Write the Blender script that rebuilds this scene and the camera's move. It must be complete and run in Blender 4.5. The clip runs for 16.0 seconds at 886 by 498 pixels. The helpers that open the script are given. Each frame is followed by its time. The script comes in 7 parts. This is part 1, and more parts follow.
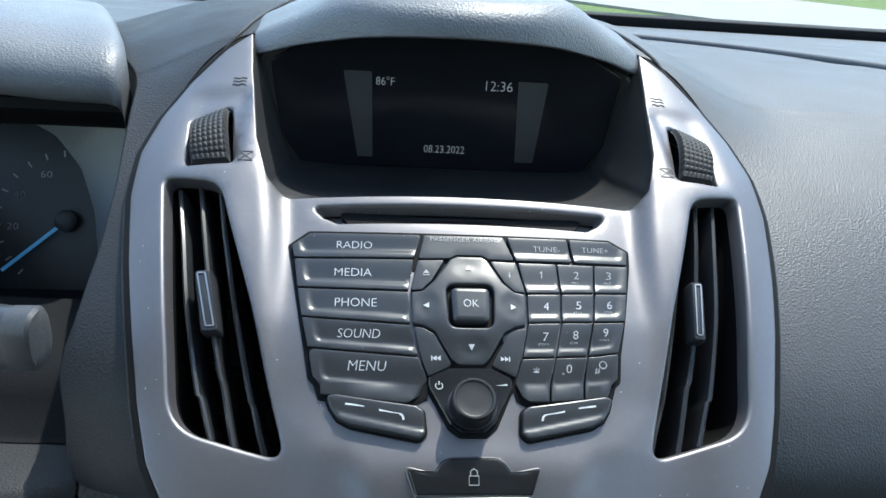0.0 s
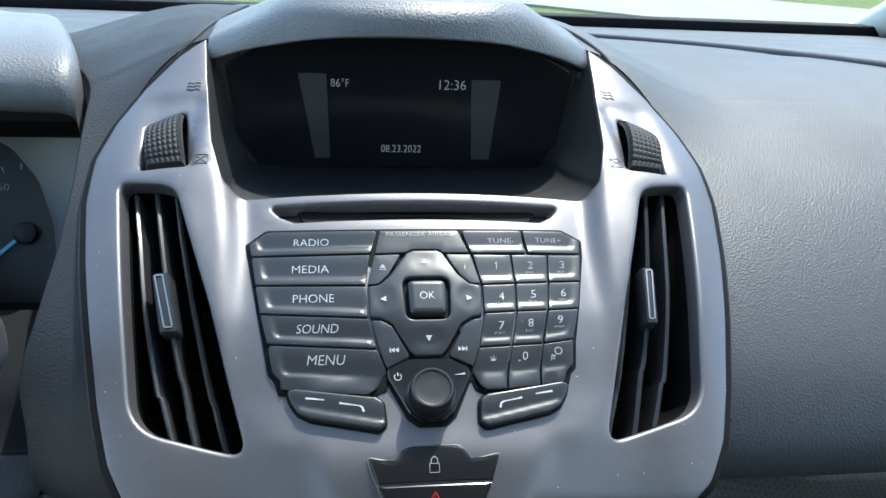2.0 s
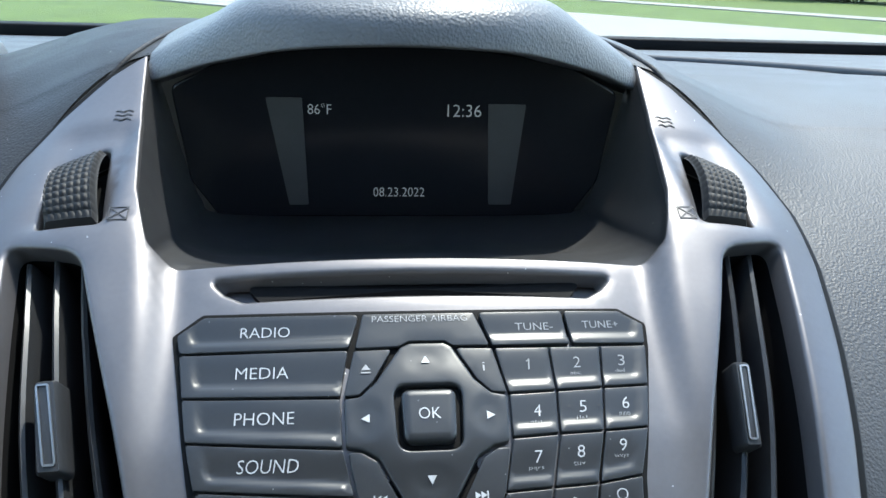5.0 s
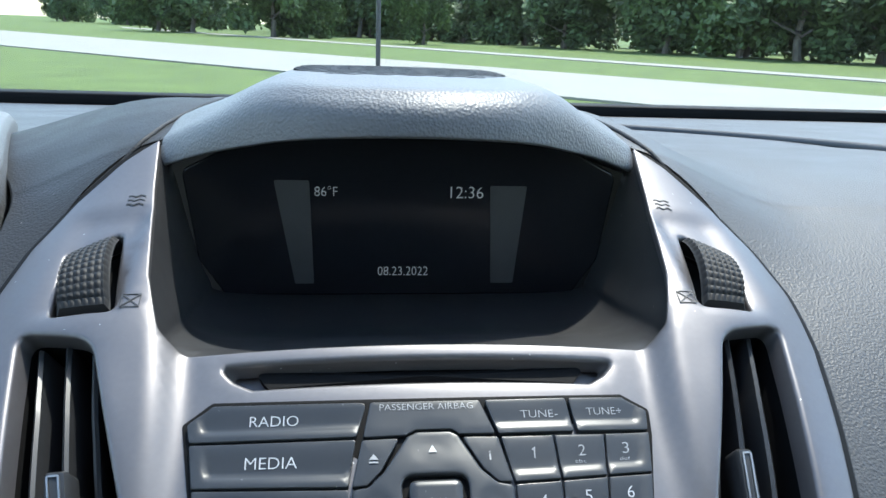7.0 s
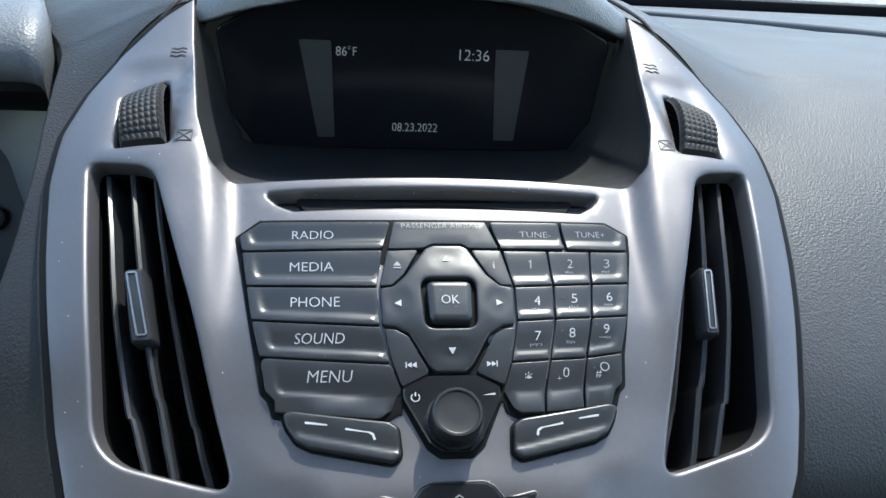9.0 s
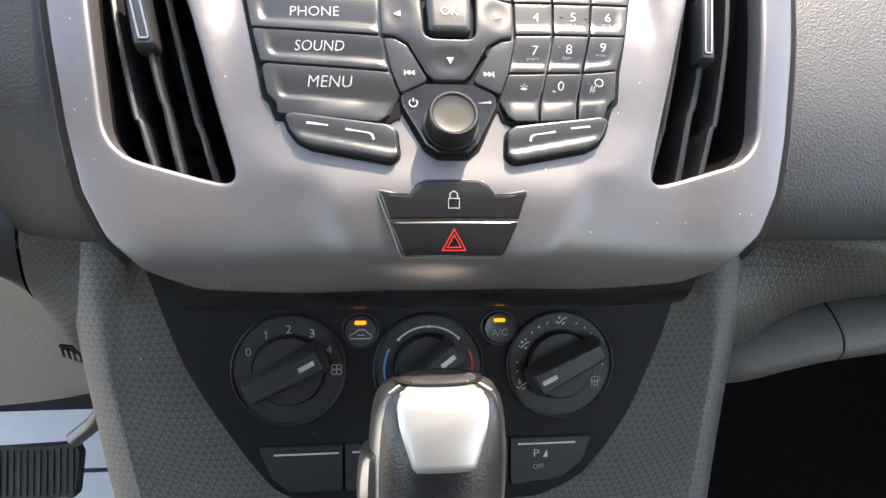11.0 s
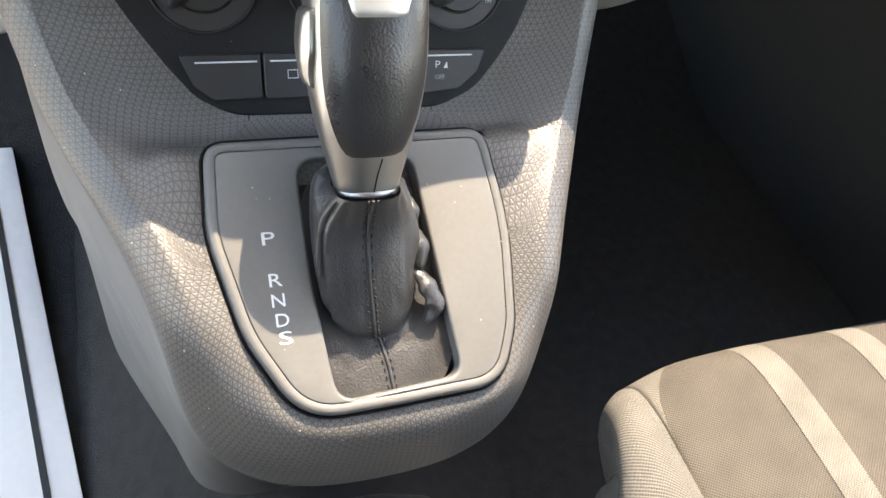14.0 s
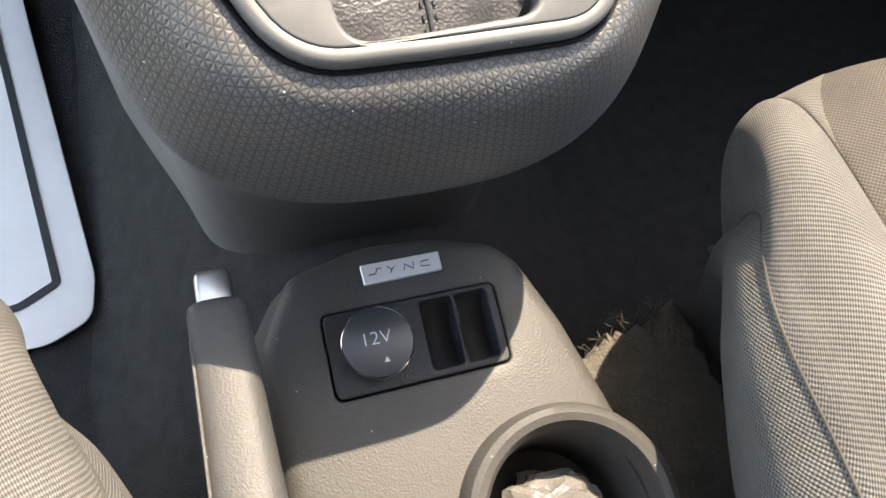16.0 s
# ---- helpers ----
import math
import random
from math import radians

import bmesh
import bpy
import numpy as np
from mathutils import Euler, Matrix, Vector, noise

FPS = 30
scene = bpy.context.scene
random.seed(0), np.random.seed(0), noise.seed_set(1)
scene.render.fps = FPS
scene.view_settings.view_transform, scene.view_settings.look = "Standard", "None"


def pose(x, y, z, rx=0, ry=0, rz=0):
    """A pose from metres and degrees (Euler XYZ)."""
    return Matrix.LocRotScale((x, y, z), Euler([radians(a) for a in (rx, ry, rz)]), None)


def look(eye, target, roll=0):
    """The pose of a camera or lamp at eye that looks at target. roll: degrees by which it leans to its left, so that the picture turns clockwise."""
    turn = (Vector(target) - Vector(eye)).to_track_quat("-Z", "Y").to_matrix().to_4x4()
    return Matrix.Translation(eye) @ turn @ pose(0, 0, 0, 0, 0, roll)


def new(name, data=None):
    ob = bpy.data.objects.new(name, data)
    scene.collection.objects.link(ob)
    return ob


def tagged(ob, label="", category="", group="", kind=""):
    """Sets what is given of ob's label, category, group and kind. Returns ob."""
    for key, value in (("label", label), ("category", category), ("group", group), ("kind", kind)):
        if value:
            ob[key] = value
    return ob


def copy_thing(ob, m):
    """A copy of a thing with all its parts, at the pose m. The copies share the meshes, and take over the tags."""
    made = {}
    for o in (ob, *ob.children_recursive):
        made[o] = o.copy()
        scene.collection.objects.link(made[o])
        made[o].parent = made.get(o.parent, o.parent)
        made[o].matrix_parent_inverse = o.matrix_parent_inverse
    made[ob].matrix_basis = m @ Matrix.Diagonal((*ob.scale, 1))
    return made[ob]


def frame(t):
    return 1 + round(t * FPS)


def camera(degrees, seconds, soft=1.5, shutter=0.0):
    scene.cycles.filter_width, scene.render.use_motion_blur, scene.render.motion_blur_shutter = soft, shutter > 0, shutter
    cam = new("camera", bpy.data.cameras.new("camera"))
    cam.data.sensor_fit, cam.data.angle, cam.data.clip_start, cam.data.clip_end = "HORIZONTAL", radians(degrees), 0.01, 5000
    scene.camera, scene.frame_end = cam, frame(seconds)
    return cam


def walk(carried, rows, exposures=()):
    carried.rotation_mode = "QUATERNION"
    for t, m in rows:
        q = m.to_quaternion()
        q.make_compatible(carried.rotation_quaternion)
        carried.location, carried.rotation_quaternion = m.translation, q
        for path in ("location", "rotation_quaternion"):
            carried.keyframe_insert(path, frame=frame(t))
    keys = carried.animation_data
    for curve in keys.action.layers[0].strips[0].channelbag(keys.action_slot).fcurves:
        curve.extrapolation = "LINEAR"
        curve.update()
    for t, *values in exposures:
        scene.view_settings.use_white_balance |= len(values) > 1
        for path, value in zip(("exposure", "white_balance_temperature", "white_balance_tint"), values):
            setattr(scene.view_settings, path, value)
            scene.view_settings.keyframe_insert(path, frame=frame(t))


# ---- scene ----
cam = camera(60.2, 16.0)
PATH = [
    (0, (-0.051, -0.336, 1.325), (0.142, 1.495, 0.544), 4.1),
    (0.5, (-0.053, -0.337, 1.331), (0.137, 1.499, 0.561), 3.9),
    (1, (-0.052, -0.352, 1.346), (0.16, 1.49, 0.595), 3.5),
    (1.5, (-0.052, -0.369, 1.345), (0.193, 1.47, 0.597), 3.3),
    (2, (-0.042, -0.346, 1.322), (0.218, 1.485, 0.561), 2.8),
    (2.5, (-0.041, -0.347, 1.316), (0.225, 1.478, 0.543), 2.5),
    (3, (-0.024, -0.36, 1.312), (0.243, 1.46, 0.527), 2.3),
    (3.5, (-0.023, -0.346, 1.313), (0.23, 1.478, 0.532), 2.0),
    (4, (-0.02, -0.307, 1.315), (0.221, 1.53, 0.56), 1.8),
    (4.5, (-0.025, -0.247, 1.302), (0.204, 1.602, 0.574), 1.8),
    (5, (-0.025, -0.228, 1.298), (0.203, 1.635, 0.607), 2.0),
    (5.2, (-0.026, -0.222, 1.303), (0.195, 1.65, 0.636), 2.0),
    (7.3, (-0.032, -0.235, 1.314), (0.218, 1.671, 0.764), 2.2),
    (7.5, (-0.036, -0.239, 1.315), (0.222, 1.665, 0.759), 2.3),
    (8, (-0.038, -0.26, 1.31), (0.226, 1.627, 0.704), 2.6),
    (8.5, (-0.04, -0.289, 1.304), (0.229, 1.572, 0.621), 3.0),
    (9, (-0.045, -0.287, 1.302), (0.214, 1.53, 0.506), 3.4),
    (9.5, (-0.053, -0.292, 1.303), (0.198, 1.469, 0.39), 3.7),
    (10, (-0.041, -0.324, 1.295), (0.208, 1.381, 0.279), 4.0),
    (10.2, (-0.04, -0.329, 1.285), (0.21, 1.361, 0.244), 4.2),
    (12.3, (-0.055, -0.308, 1.239), (0.236, 1.122, -0.129), 7.1),
    (12.5, (-0.054, -0.317, 1.235), (0.257, 1.085, -0.157), 7.9),
    (13, (-0.065, -0.341, 1.236), (0.304, 0.989, -0.211), 10.2),
    (13.5, (-0.083, -0.384, 1.224), (0.434, 0.853, -0.259), 12.7),
    (14, (-0.1, -0.413, 1.203), (0.549, 0.76, -0.281), 15.9),
    (14.5, (-0.085, -0.416, 1.168), (0.533, 0.637, -0.416), 16.6),
    (15, (-0.088, -0.412, 1.137), (0.468, 0.534, -0.536), 17.1),
    (15.5, (-0.079, -0.4, 1.084), (0.411, 0.484, -0.642), 16.1),
    (16, (-0.064, -0.392, 1.038), (0.367, 0.445, -0.727), 14.4),
]
EXPOSURES = [(0, 1.63, 6280, 3), (3.5, 1.72, 6330, 3), (9.0, 1.55, 6330, 4), (10.0, 2.04, 7150, 10), (12.3, 3.17, 8900, 15), (13.4, 3.45, 9000, 15), (14.5, 3.20, 8400, 15), (16, 3.08, 8200, 14)]
walk(cam, [(t, look(eye, target, roll)) for t, eye, target, roll in PATH], EXPOSURES)

# ---- daylight: a high sun ahead and to the right, through the windscreen ----
SUN = Vector((0.285, 0.400, 1.0)).normalized()
world = bpy.data.worlds.new("sky")
scene.world = world
world.use_nodes = True
wt = world.node_tree
sky = wt.nodes.new("ShaderNodeTexSky")
sky.sky_type, sky.sun_disc = "NISHITA", False
sky.sun_elevation = math.asin(SUN.z)
sky.sun_rotation = math.atan2(SUN.x, SUN.y)
wt.nodes["Background"].inputs[1].default_value = 0.225
wt.links.new(sky.outputs[0], wt.nodes["Background"].inputs[0])
sun = new("sun", bpy.data.lights.new("sun", "SUN"))
sun.data.energy, sun.data.angle, sun.data.color = 2.45, radians(0.55), (1.0, 0.95, 0.88)
sun.matrix_world = look((3, 4, 12), Vector((3, 4, 12)) - SUN)


# ---- materials ----
def mat(name, color, rough=0.5, metal=0.0, bump=None, vary=0.0, vary_scale=40.0, rough_vary=0.0, spec=0.5,
        speckle=None, coat=0.0, emit=None, island=0.0):
    """bump: list of (kind, scale, strength, distance). speckle: (scale, threshold, colour)."""
    m = bpy.data.materials.new(name)
    m.use_nodes = True
    nt = m.node_tree
    b = nt.nodes["Principled BSDF"]
    b.inputs["Base Color"].default_value = (*color, 1)
    b.inputs["Roughness"].default_value = rough
    b.inputs["Metallic"].default_value = metal
    b.inputs["Specular IOR Level"].default_value = spec
    b.inputs["Coat Weight"].default_value = coat
    tc = nt.nodes.new("ShaderNodeTexCoord")
    co = tc.outputs["Object"]
    col = None
    if vary:
        n1, n2 = nt.nodes.new("ShaderNodeTexNoise"), nt.nodes.new("ShaderNodeTexNoise")
        n1.inputs["Scale"].default_value, n2.inputs["Scale"].default_value = vary_scale, vary_scale * 14
        n1.inputs["Detail"].default_value = 5
        add = nt.nodes.new("ShaderNodeMath")
        add.operation = "MULTIPLY_ADD"
        add.inputs[1].default_value = 0.5
        for n in (n1, n2):
            nt.links.new(co, n.inputs["Vector"])
        half = nt.nodes.new("ShaderNodeMath")
        half.operation = "MULTIPLY"
        half.inputs[1].default_value = 0.5
        nt.links.new(n2.outputs[0], half.inputs[0])
        nt.links.new(n1.outputs[0], add.inputs[0])
        nt.links.new(half.outputs[0], add.inputs[2])
        ramp = nt.nodes.new("ShaderNodeValToRGB")
        ramp.color_ramp.elements[0].position, ramp.color_ramp.elements[1].position = 0.3, 0.7
        ramp.color_ramp.elements[0].color = (*[c * (1 - vary) for c in color], 1)
        ramp.color_ramp.elements[1].color = (*[min(1, c * (1 + vary)) for c in color], 1)
        nt.links.new(add.outputs[0], ramp.inputs[0])
        col = ramp.outputs[0]
        if rough_vary:
            mr = nt.nodes.new("ShaderNodeMapRange")
            mr.inputs[1].default_value, mr.inputs[2].default_value = 0.3, 0.7
            mr.inputs[3].default_value, mr.inputs[4].default_value = rough - rough_vary, rough + rough_vary
            nt.links.new(n1.outputs[0], mr.inputs[0])
            nt.links.new(mr.outputs[0], b.inputs["Roughness"])
    if speckle:
        v = nt.nodes.new("ShaderNodeTexVoronoi")
        v.inputs["Scale"].default_value = speckle[0]
        nt.links.new(co, v.inputs["Vector"])
        lt = nt.nodes.new("ShaderNodeMath")
        lt.operation = "LESS_THAN"
        lt.inputs[1].default_value = speckle[1]
        nt.links.new(v.outputs["Distance"], lt.inputs[0])
        mx = nt.nodes.new("ShaderNodeMixRGB")
        mx.inputs[2].default_value = (*speckle[2], 1)
        nt.links.new(lt.outputs[0], mx.inputs[0])
        if col:
            nt.links.new(col, mx.inputs[1])
        else:
            mx.inputs[1].default_value = (*color, 1)
        col = mx.outputs[0]
    if island:
        info = nt.nodes.new("ShaderNodeNewGeometry")
        hs = nt.nodes.new("ShaderNodeHueSaturation")
        mr = nt.nodes.new("ShaderNodeMapRange")
        mr.inputs[3].default_value, mr.inputs[4].default_value = 1 - island, 1 + island
        nt.links.new(info.outputs["Random Per Island"], mr.inputs[0])
        nt.links.new(mr.outputs[0], hs.inputs["Value"])
        if col:
            nt.links.new(col, hs.inputs["Color"])
        else:
            hs.inputs["Color"].default_value = (*color, 1)
        col = hs.outputs[0]
    if col:
        nt.links.new(col, b.inputs["Base Color"])
    last = None
    for kind, scale, strength, dist in bump or ():
        if kind == "grain":
            tex = nt.nodes.new("ShaderNodeTexVoronoi")
            tex.feature = "SMOOTH_F1"
            out = tex.outputs["Distance"]
        elif kind == "noise":
            tex = nt.nodes.new("ShaderNodeTexNoise")
            tex.inputs["Detail"].default_value = 4
            out = tex.outputs[0]
        else:
            tex = nt.nodes.new("ShaderNodeTexVoronoi")
            tex.inputs["Randomness"].default_value = 0.12
            out = tex.outputs["Distance"]
        tex.inputs["Scale"].default_value = scale
        nt.links.new(co, tex.inputs["Vector"])
        bp = nt.nodes.new("ShaderNodeBump")
        bp.inputs["Strength"].default_value, bp.inputs["Distance"].default_value = strength, dist
        nt.links.new(out, bp.inputs["Height"])
        if last:
            nt.links.new(last, bp.inputs["Normal"])
        last = bp.outputs[0]
    if last:
        nt.links.new(last, b.inputs["Normal"])
    if emit:
        b.inputs["Emission Color"].default_value = (*emit[0], 1)
        b.inputs["Emission Strength"].default_value = emit[1]
    return m


def weave(name, c1, c2, scale, rough=0.85, dist=0.0006, coords="UV", ratio=1.0, strength=0.8):
    """Woven cloth or a moulded lattice, from two crossing sine waves on the surface's own coordinates in metres."""
    m = mat(name, c1, rough)
    nt = m.node_tree
    b = nt.nodes["Principled BSDF"]
    tc = nt.nodes.new("ShaderNodeTexCoord")
    sep = nt.nodes.new("ShaderNodeSeparateXYZ")
    nt.links.new(tc.outputs[coords], sep.inputs[0])

    def wave(axis, k):
        mul = nt.nodes.new("ShaderNodeMath")
        mul.operation = "MULTIPLY"
        mul.inputs[1].default_value = k
        nt.links.new(axis, mul.inputs[0])
        sn = nt.nodes.new("ShaderNodeMath")
        sn.operation = "SINE"
        nt.links.new(mul.outputs[0], sn.inputs[0])
        return sn.outputs[0]

    a, c = wave(sep.outputs[0], scale), wave(sep.outputs[1], scale * ratio)
    pr = nt.nodes.new("ShaderNodeMath")
    pr.operation = "MULTIPLY"
    nt.links.new(a, pr.inputs[0])
    nt.links.new(c, pr.inputs[1])
    mr = nt.nodes.new("ShaderNodeMapRange")
    mr.inputs[1].default_value, mr.inputs[2].default_value = -0.6, 0.6
    nt.links.new(pr.outputs[0], mr.inputs[0])
    mx = nt.nodes.new("ShaderNodeMixRGB")
    mx.inputs[1].default_value, mx.inputs[2].default_value = (*c2, 1), (*c1, 1)
    nt.links.new(mr.outputs[0], mx.inputs[0])
    nz = nt.nodes.new("ShaderNodeTexNoise")
    nz.inputs["Scale"].default_value = 35
    nt.links.new(tc.outputs["Object"], nz.inputs["Vector"])
    hs = nt.nodes.new("ShaderNodeHueSaturation")
    vr = nt.nodes.new("ShaderNodeMapRange")
    vr.inputs[1].default_value, vr.inputs[2].default_value = 0.3, 0.7
    vr.inputs[3].default_value, vr.inputs[4].default_value = 0.86, 1.12
    nt.links.new(nz.outputs[0], vr.inputs[0])
    nt.links.new(vr.outputs[0], hs.inputs["Value"])
    nt.links.new(mx.outputs[0], hs.inputs["Color"])
    nt.links.new(hs.outputs[0], b.inputs["Base Color"])
    bp = nt.nodes.new("ShaderNodeBump")
    bp.inputs["Strength"].default_value, bp.inputs["Distance"].default_value = strength, dist
    nt.links.new(mr.outputs[0], bp.inputs["Height"])
    nt.links.new(bp.outputs[0], b.inputs["Normal"])
    return m


def lattice(name, c1, groove, pitch):
    """Moulded plastic covered with small low triangular pyramids between fine grooves."""
    m = mat(name, c1, 0.45)
    nt = m.node_tree
    b = nt.nodes["Principled BSDF"]
    tc = nt.nodes.new("ShaderNodeTexCoord")
    near = None
    for k in range(3):
        a = radians(60 * k)
        dot = nt.nodes.new("ShaderNodeVectorMath")
        dot.operation = "DOT_PRODUCT"
        dot.inputs[1].default_value = (math.cos(a) / pitch, math.sin(a) / pitch, 0)
        nt.links.new(tc.outputs["UV"], dot.inputs[0])
        pp_ = nt.nodes.new("ShaderNodeMath")
        pp_.operation = "PINGPONG"
        pp_.inputs[1].default_value = 0.5
        nt.links.new(dot.outputs["Value"], pp_.inputs[0])
        if near is None:
            near = pp_.outputs[0]
        else:
            mn = nt.nodes.new("ShaderNodeMath")
            mn.operation = "MINIMUM"
            nt.links.new(near, mn.inputs[0])
            nt.links.new(pp_.outputs[0], mn.inputs[1])
            near = mn.outputs[0]
    # Darker groove colour puts the shade of the creases into the plastic.
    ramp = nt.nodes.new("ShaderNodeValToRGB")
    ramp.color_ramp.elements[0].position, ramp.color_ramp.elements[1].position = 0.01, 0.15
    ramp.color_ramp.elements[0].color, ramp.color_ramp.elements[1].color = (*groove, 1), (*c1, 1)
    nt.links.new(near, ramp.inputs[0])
    nz = nt.nodes.new("ShaderNodeTexNoise")
    nz.inputs["Scale"].default_value, nz.inputs["Detail"].default_value = 26, 5
    nt.links.new(tc.outputs["Object"], nz.inputs["Vector"])
    vr = nt.nodes.new("ShaderNodeMapRange")
    vr.inputs[1].default_value, vr.inputs[2].default_value = 0.3, 0.7
    vr.inputs[3].default_value, vr.inputs[4].default_value = 0.88, 1.12
    nt.links.new(nz.outputs[0], vr.inputs[0])
    hs = nt.nodes.new("ShaderNodeHueSaturation")
    nt.links.new(vr.outputs[0], hs.inputs["Value"])
    nt.links.new(ramp.outputs[0], hs.inputs["Color"])
    dust = nt.nodes.new("ShaderNodeTexVoronoi")
    dust.inputs["Scale"].default_value = 105
    nt.links.new(tc.outputs["Object"], dust.inputs["Vector"])
    lt = nt.nodes.new("ShaderNodeMath")
    lt.operation = "LESS_THAN"
    lt.inputs[1].default_value = 0.036
    nt.links.new(dust.outputs["Distance"], lt.inputs[0])
    mx = nt.nodes.new("ShaderNodeMixRGB")
    mx.inputs[2].default_value = (0.5, 0.47, 0.4, 1)
    nt.links.new(lt.outputs[0], mx.inputs[0])
    nt.links.new(hs.outputs[0], mx.inputs[1])
    nt.links.new(mx.outputs[0], b.inputs["Base Color"])
    bp = nt.nodes.new("ShaderNodeBump")
    bp.inputs["Strength"].default_value, bp.inputs["Distance"].default_value = 0.50, 0.0010
    nt.links.new(near, bp.inputs["Height"])
    nt.links.new(bp.outputs[0], b.inputs["Normal"])
    return m


SILVER = mat("satin_silver_paint", (0.146, 0.140, 0.145), 0.44, 0.72, [("noise", 2500, 0.06, 0.0004)], 0.05, 30, 0.03,
             speckle=(120, 0.035, (0.62, 0.62, 0.62)))
PAD = mat("grained_black_vinyl", (0.045, 0.0480, 0.053), 0.53, 0, [("grain", 850, 0.36, 0.0008), ("grain", 2000, 0.2, 0.0004)],
          0.10, 14, 0.05, spec=0.42)
# Lighter copy of the pad vinyl; sky sheen is put into the colour.
HOOD = mat("sky_lit_grained_vinyl", (0.118, 0.123, 0.130), 0.48, 0, [("grain", 720, 0.42, 0.0009), ("grain", 2000, 0.2, 0.0004)],
           0.10, 14, 0.05, spec=0.45)
SOFT = mat("fine_grained_black_plastic_and_pad_shade", (0.022, 0.0225, 0.024), 0.56, 0, [("grain", 800, 0.40, 0.0008)], 0.12, 30, 0.05, spec=0.25,
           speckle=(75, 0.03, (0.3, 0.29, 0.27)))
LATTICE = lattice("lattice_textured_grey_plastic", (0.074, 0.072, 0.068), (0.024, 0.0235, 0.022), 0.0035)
FACEPLATE = mat("matt_black_faceplate", (0.0085, 0.0088, 0.0095), 0.60, 0, [("grain", 1100, 0.3, 0.0004)], 0.12, 30, 0.05, spec=0.16,
                speckle=(75, 0.022, (0.25, 0.24, 0.22)))
INSERT = mat("silver_painted_insert", (0.40, 0.40, 0.39), 0.36, 0.6, None, 0.03, 60, 0.03)
SHROUD = mat("light_grey_shroud_plastic", (0.19, 0.195, 0.20), 0.5, 0, [("noise", 900, 0.1, 0.0003)], 0.10, 30, 0.05)
KEY = mat("satin_black_key", (0.024, 0.0255, 0.028), 0.33, 0, [("noise", 3000, 0.05, 0.0002)], 0.06, 60, 0.04,
          speckle=(140, 0.03, (0.2, 0.2, 0.2)))
GLOSS = mat("gloss_black_plastic", (0.010, 0.0105, 0.012), 0.24, 0, None, 0.1, 50, 0.03)
DARK = mat("matt_black_plastic", (0.0105, 0.011, 0.012), 0.50, 0, [("noise", 1500, 0.1, 0.0003)], 0.15, 40,
           speckle=(180, 0.022, (0.16, 0.15, 0.14)))
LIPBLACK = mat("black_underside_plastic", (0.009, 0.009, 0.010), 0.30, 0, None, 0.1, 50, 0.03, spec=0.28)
# Near-black: puts shade of gaps and wells into the colour; also black trim.
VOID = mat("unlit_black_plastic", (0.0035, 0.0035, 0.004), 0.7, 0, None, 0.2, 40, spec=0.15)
KNOBBLACK = mat("satin_black_knob_plastic", (0.0095, 0.0098, 0.0105), 0.40, 0, None, 0.1, 50, 0.03, spec=0.32)
# Darkened so that shade round the steering column is in the colour.
COVERBLACK = mat("shaded_black_cover_plastic", (0.008, 0.0085, 0.0095), 0.75, 0, [("grain", 900, 0.3, 0.0005)], 0.15, 30, spec=0.10)
WHEELBLACK = mat("dull_black_knurled_plastic", (0.010, 0.0105, 0.0115), 0.6, 0, None, 0.12, 60, spec=0.3)
SLAT = mat("black_slat_plastic", (0.022, 0.023, 0.025), 0.36, 0, [("noise", 900, 0.05, 0.0003)], 0.1, 60, 0.04)
RECESS = mat("dusty_black_recess_plastic", (0.022, 0.0225, 0.024), 0.42, 0, [("noise", 1200, 0.1, 0.0003)], 0.12, 40, 0.05,
             speckle=(170, 0.035, (0.35, 0.33, 0.28)))
GAUGE = mat("dark_dial_print", (0.009, 0.013, 0.016), 0.4, 0, None, 0.1, 30)
LENS = mat("dark_display_lens", (0.010, 0.011, 0.014), 0.18, 0, None, 0.1, 20, 0.02, spec=0.35)
GREYSTRIP = mat("smoked_grey_strip", (0.055, 0.057, 0.06), 0.35, 0, None, 0.12, 90)
GLYPH = mat("white_legend_ink", (0.44, 0.45, 0.46), 0.5, 0, None, 0.05, 300)
DIMGLYPH = mat("worn_grey_legend_ink", (0.27, 0.275, 0.28), 0.5, 0, None, 0.2, 300)
BLACKGLYPH = mat("black_ink_and_bump_shade", (0.03, 0.03, 0.032), 0.5, 0, None, 0.2, 300)
LIT = mat("display_lit_digits", (0.35, 0.35, 0.35), 0.5, emit=((0.75, 0.82, 0.9), 0.05))
AMBER = mat("amber_lamp", (0.8, 0.25, 0.01), 0.4, emit=((1.0, 0.30, 0.01), 0.28))
RED = mat("red_legend_ink", (0.62, 0.03, 0.03), 0.4, 0, None, 0.08, 300)
BLUE = mat("blue_legend_ink", (0.06, 0.22, 0.62), 0.5, 0, None, 0.08, 300)
CHROME = mat("bright_chrome", (0.82, 0.82, 0.83), 0.12, 1.0, None, 0.04, 90, 0.03)
SATIN = mat("satin_chrome", (0.36, 0.355, 0.345), 0.36, 1.0, [("noise", 900, 0.05, 0.0003)], 0.04, 60, 0.05)
PLATE = mat("dusty_grey_plate", (0.074, 0.073, 0.069), 0.48, 0, [("noise", 1800, 0.08, 0.0003)], 0.08, 25, 0.06,
            speckle=(110, 0.035, (0.42, 0.4, 0.36)))
LEATHER = mat("black_creased_leather", (0.022, 0.022, 0.0225), 0.38, 0, [("grain", 900, 0.3, 0.0006), ("noise", 130, 0.10, 0.0016)], 0.15, 40, 0.06)
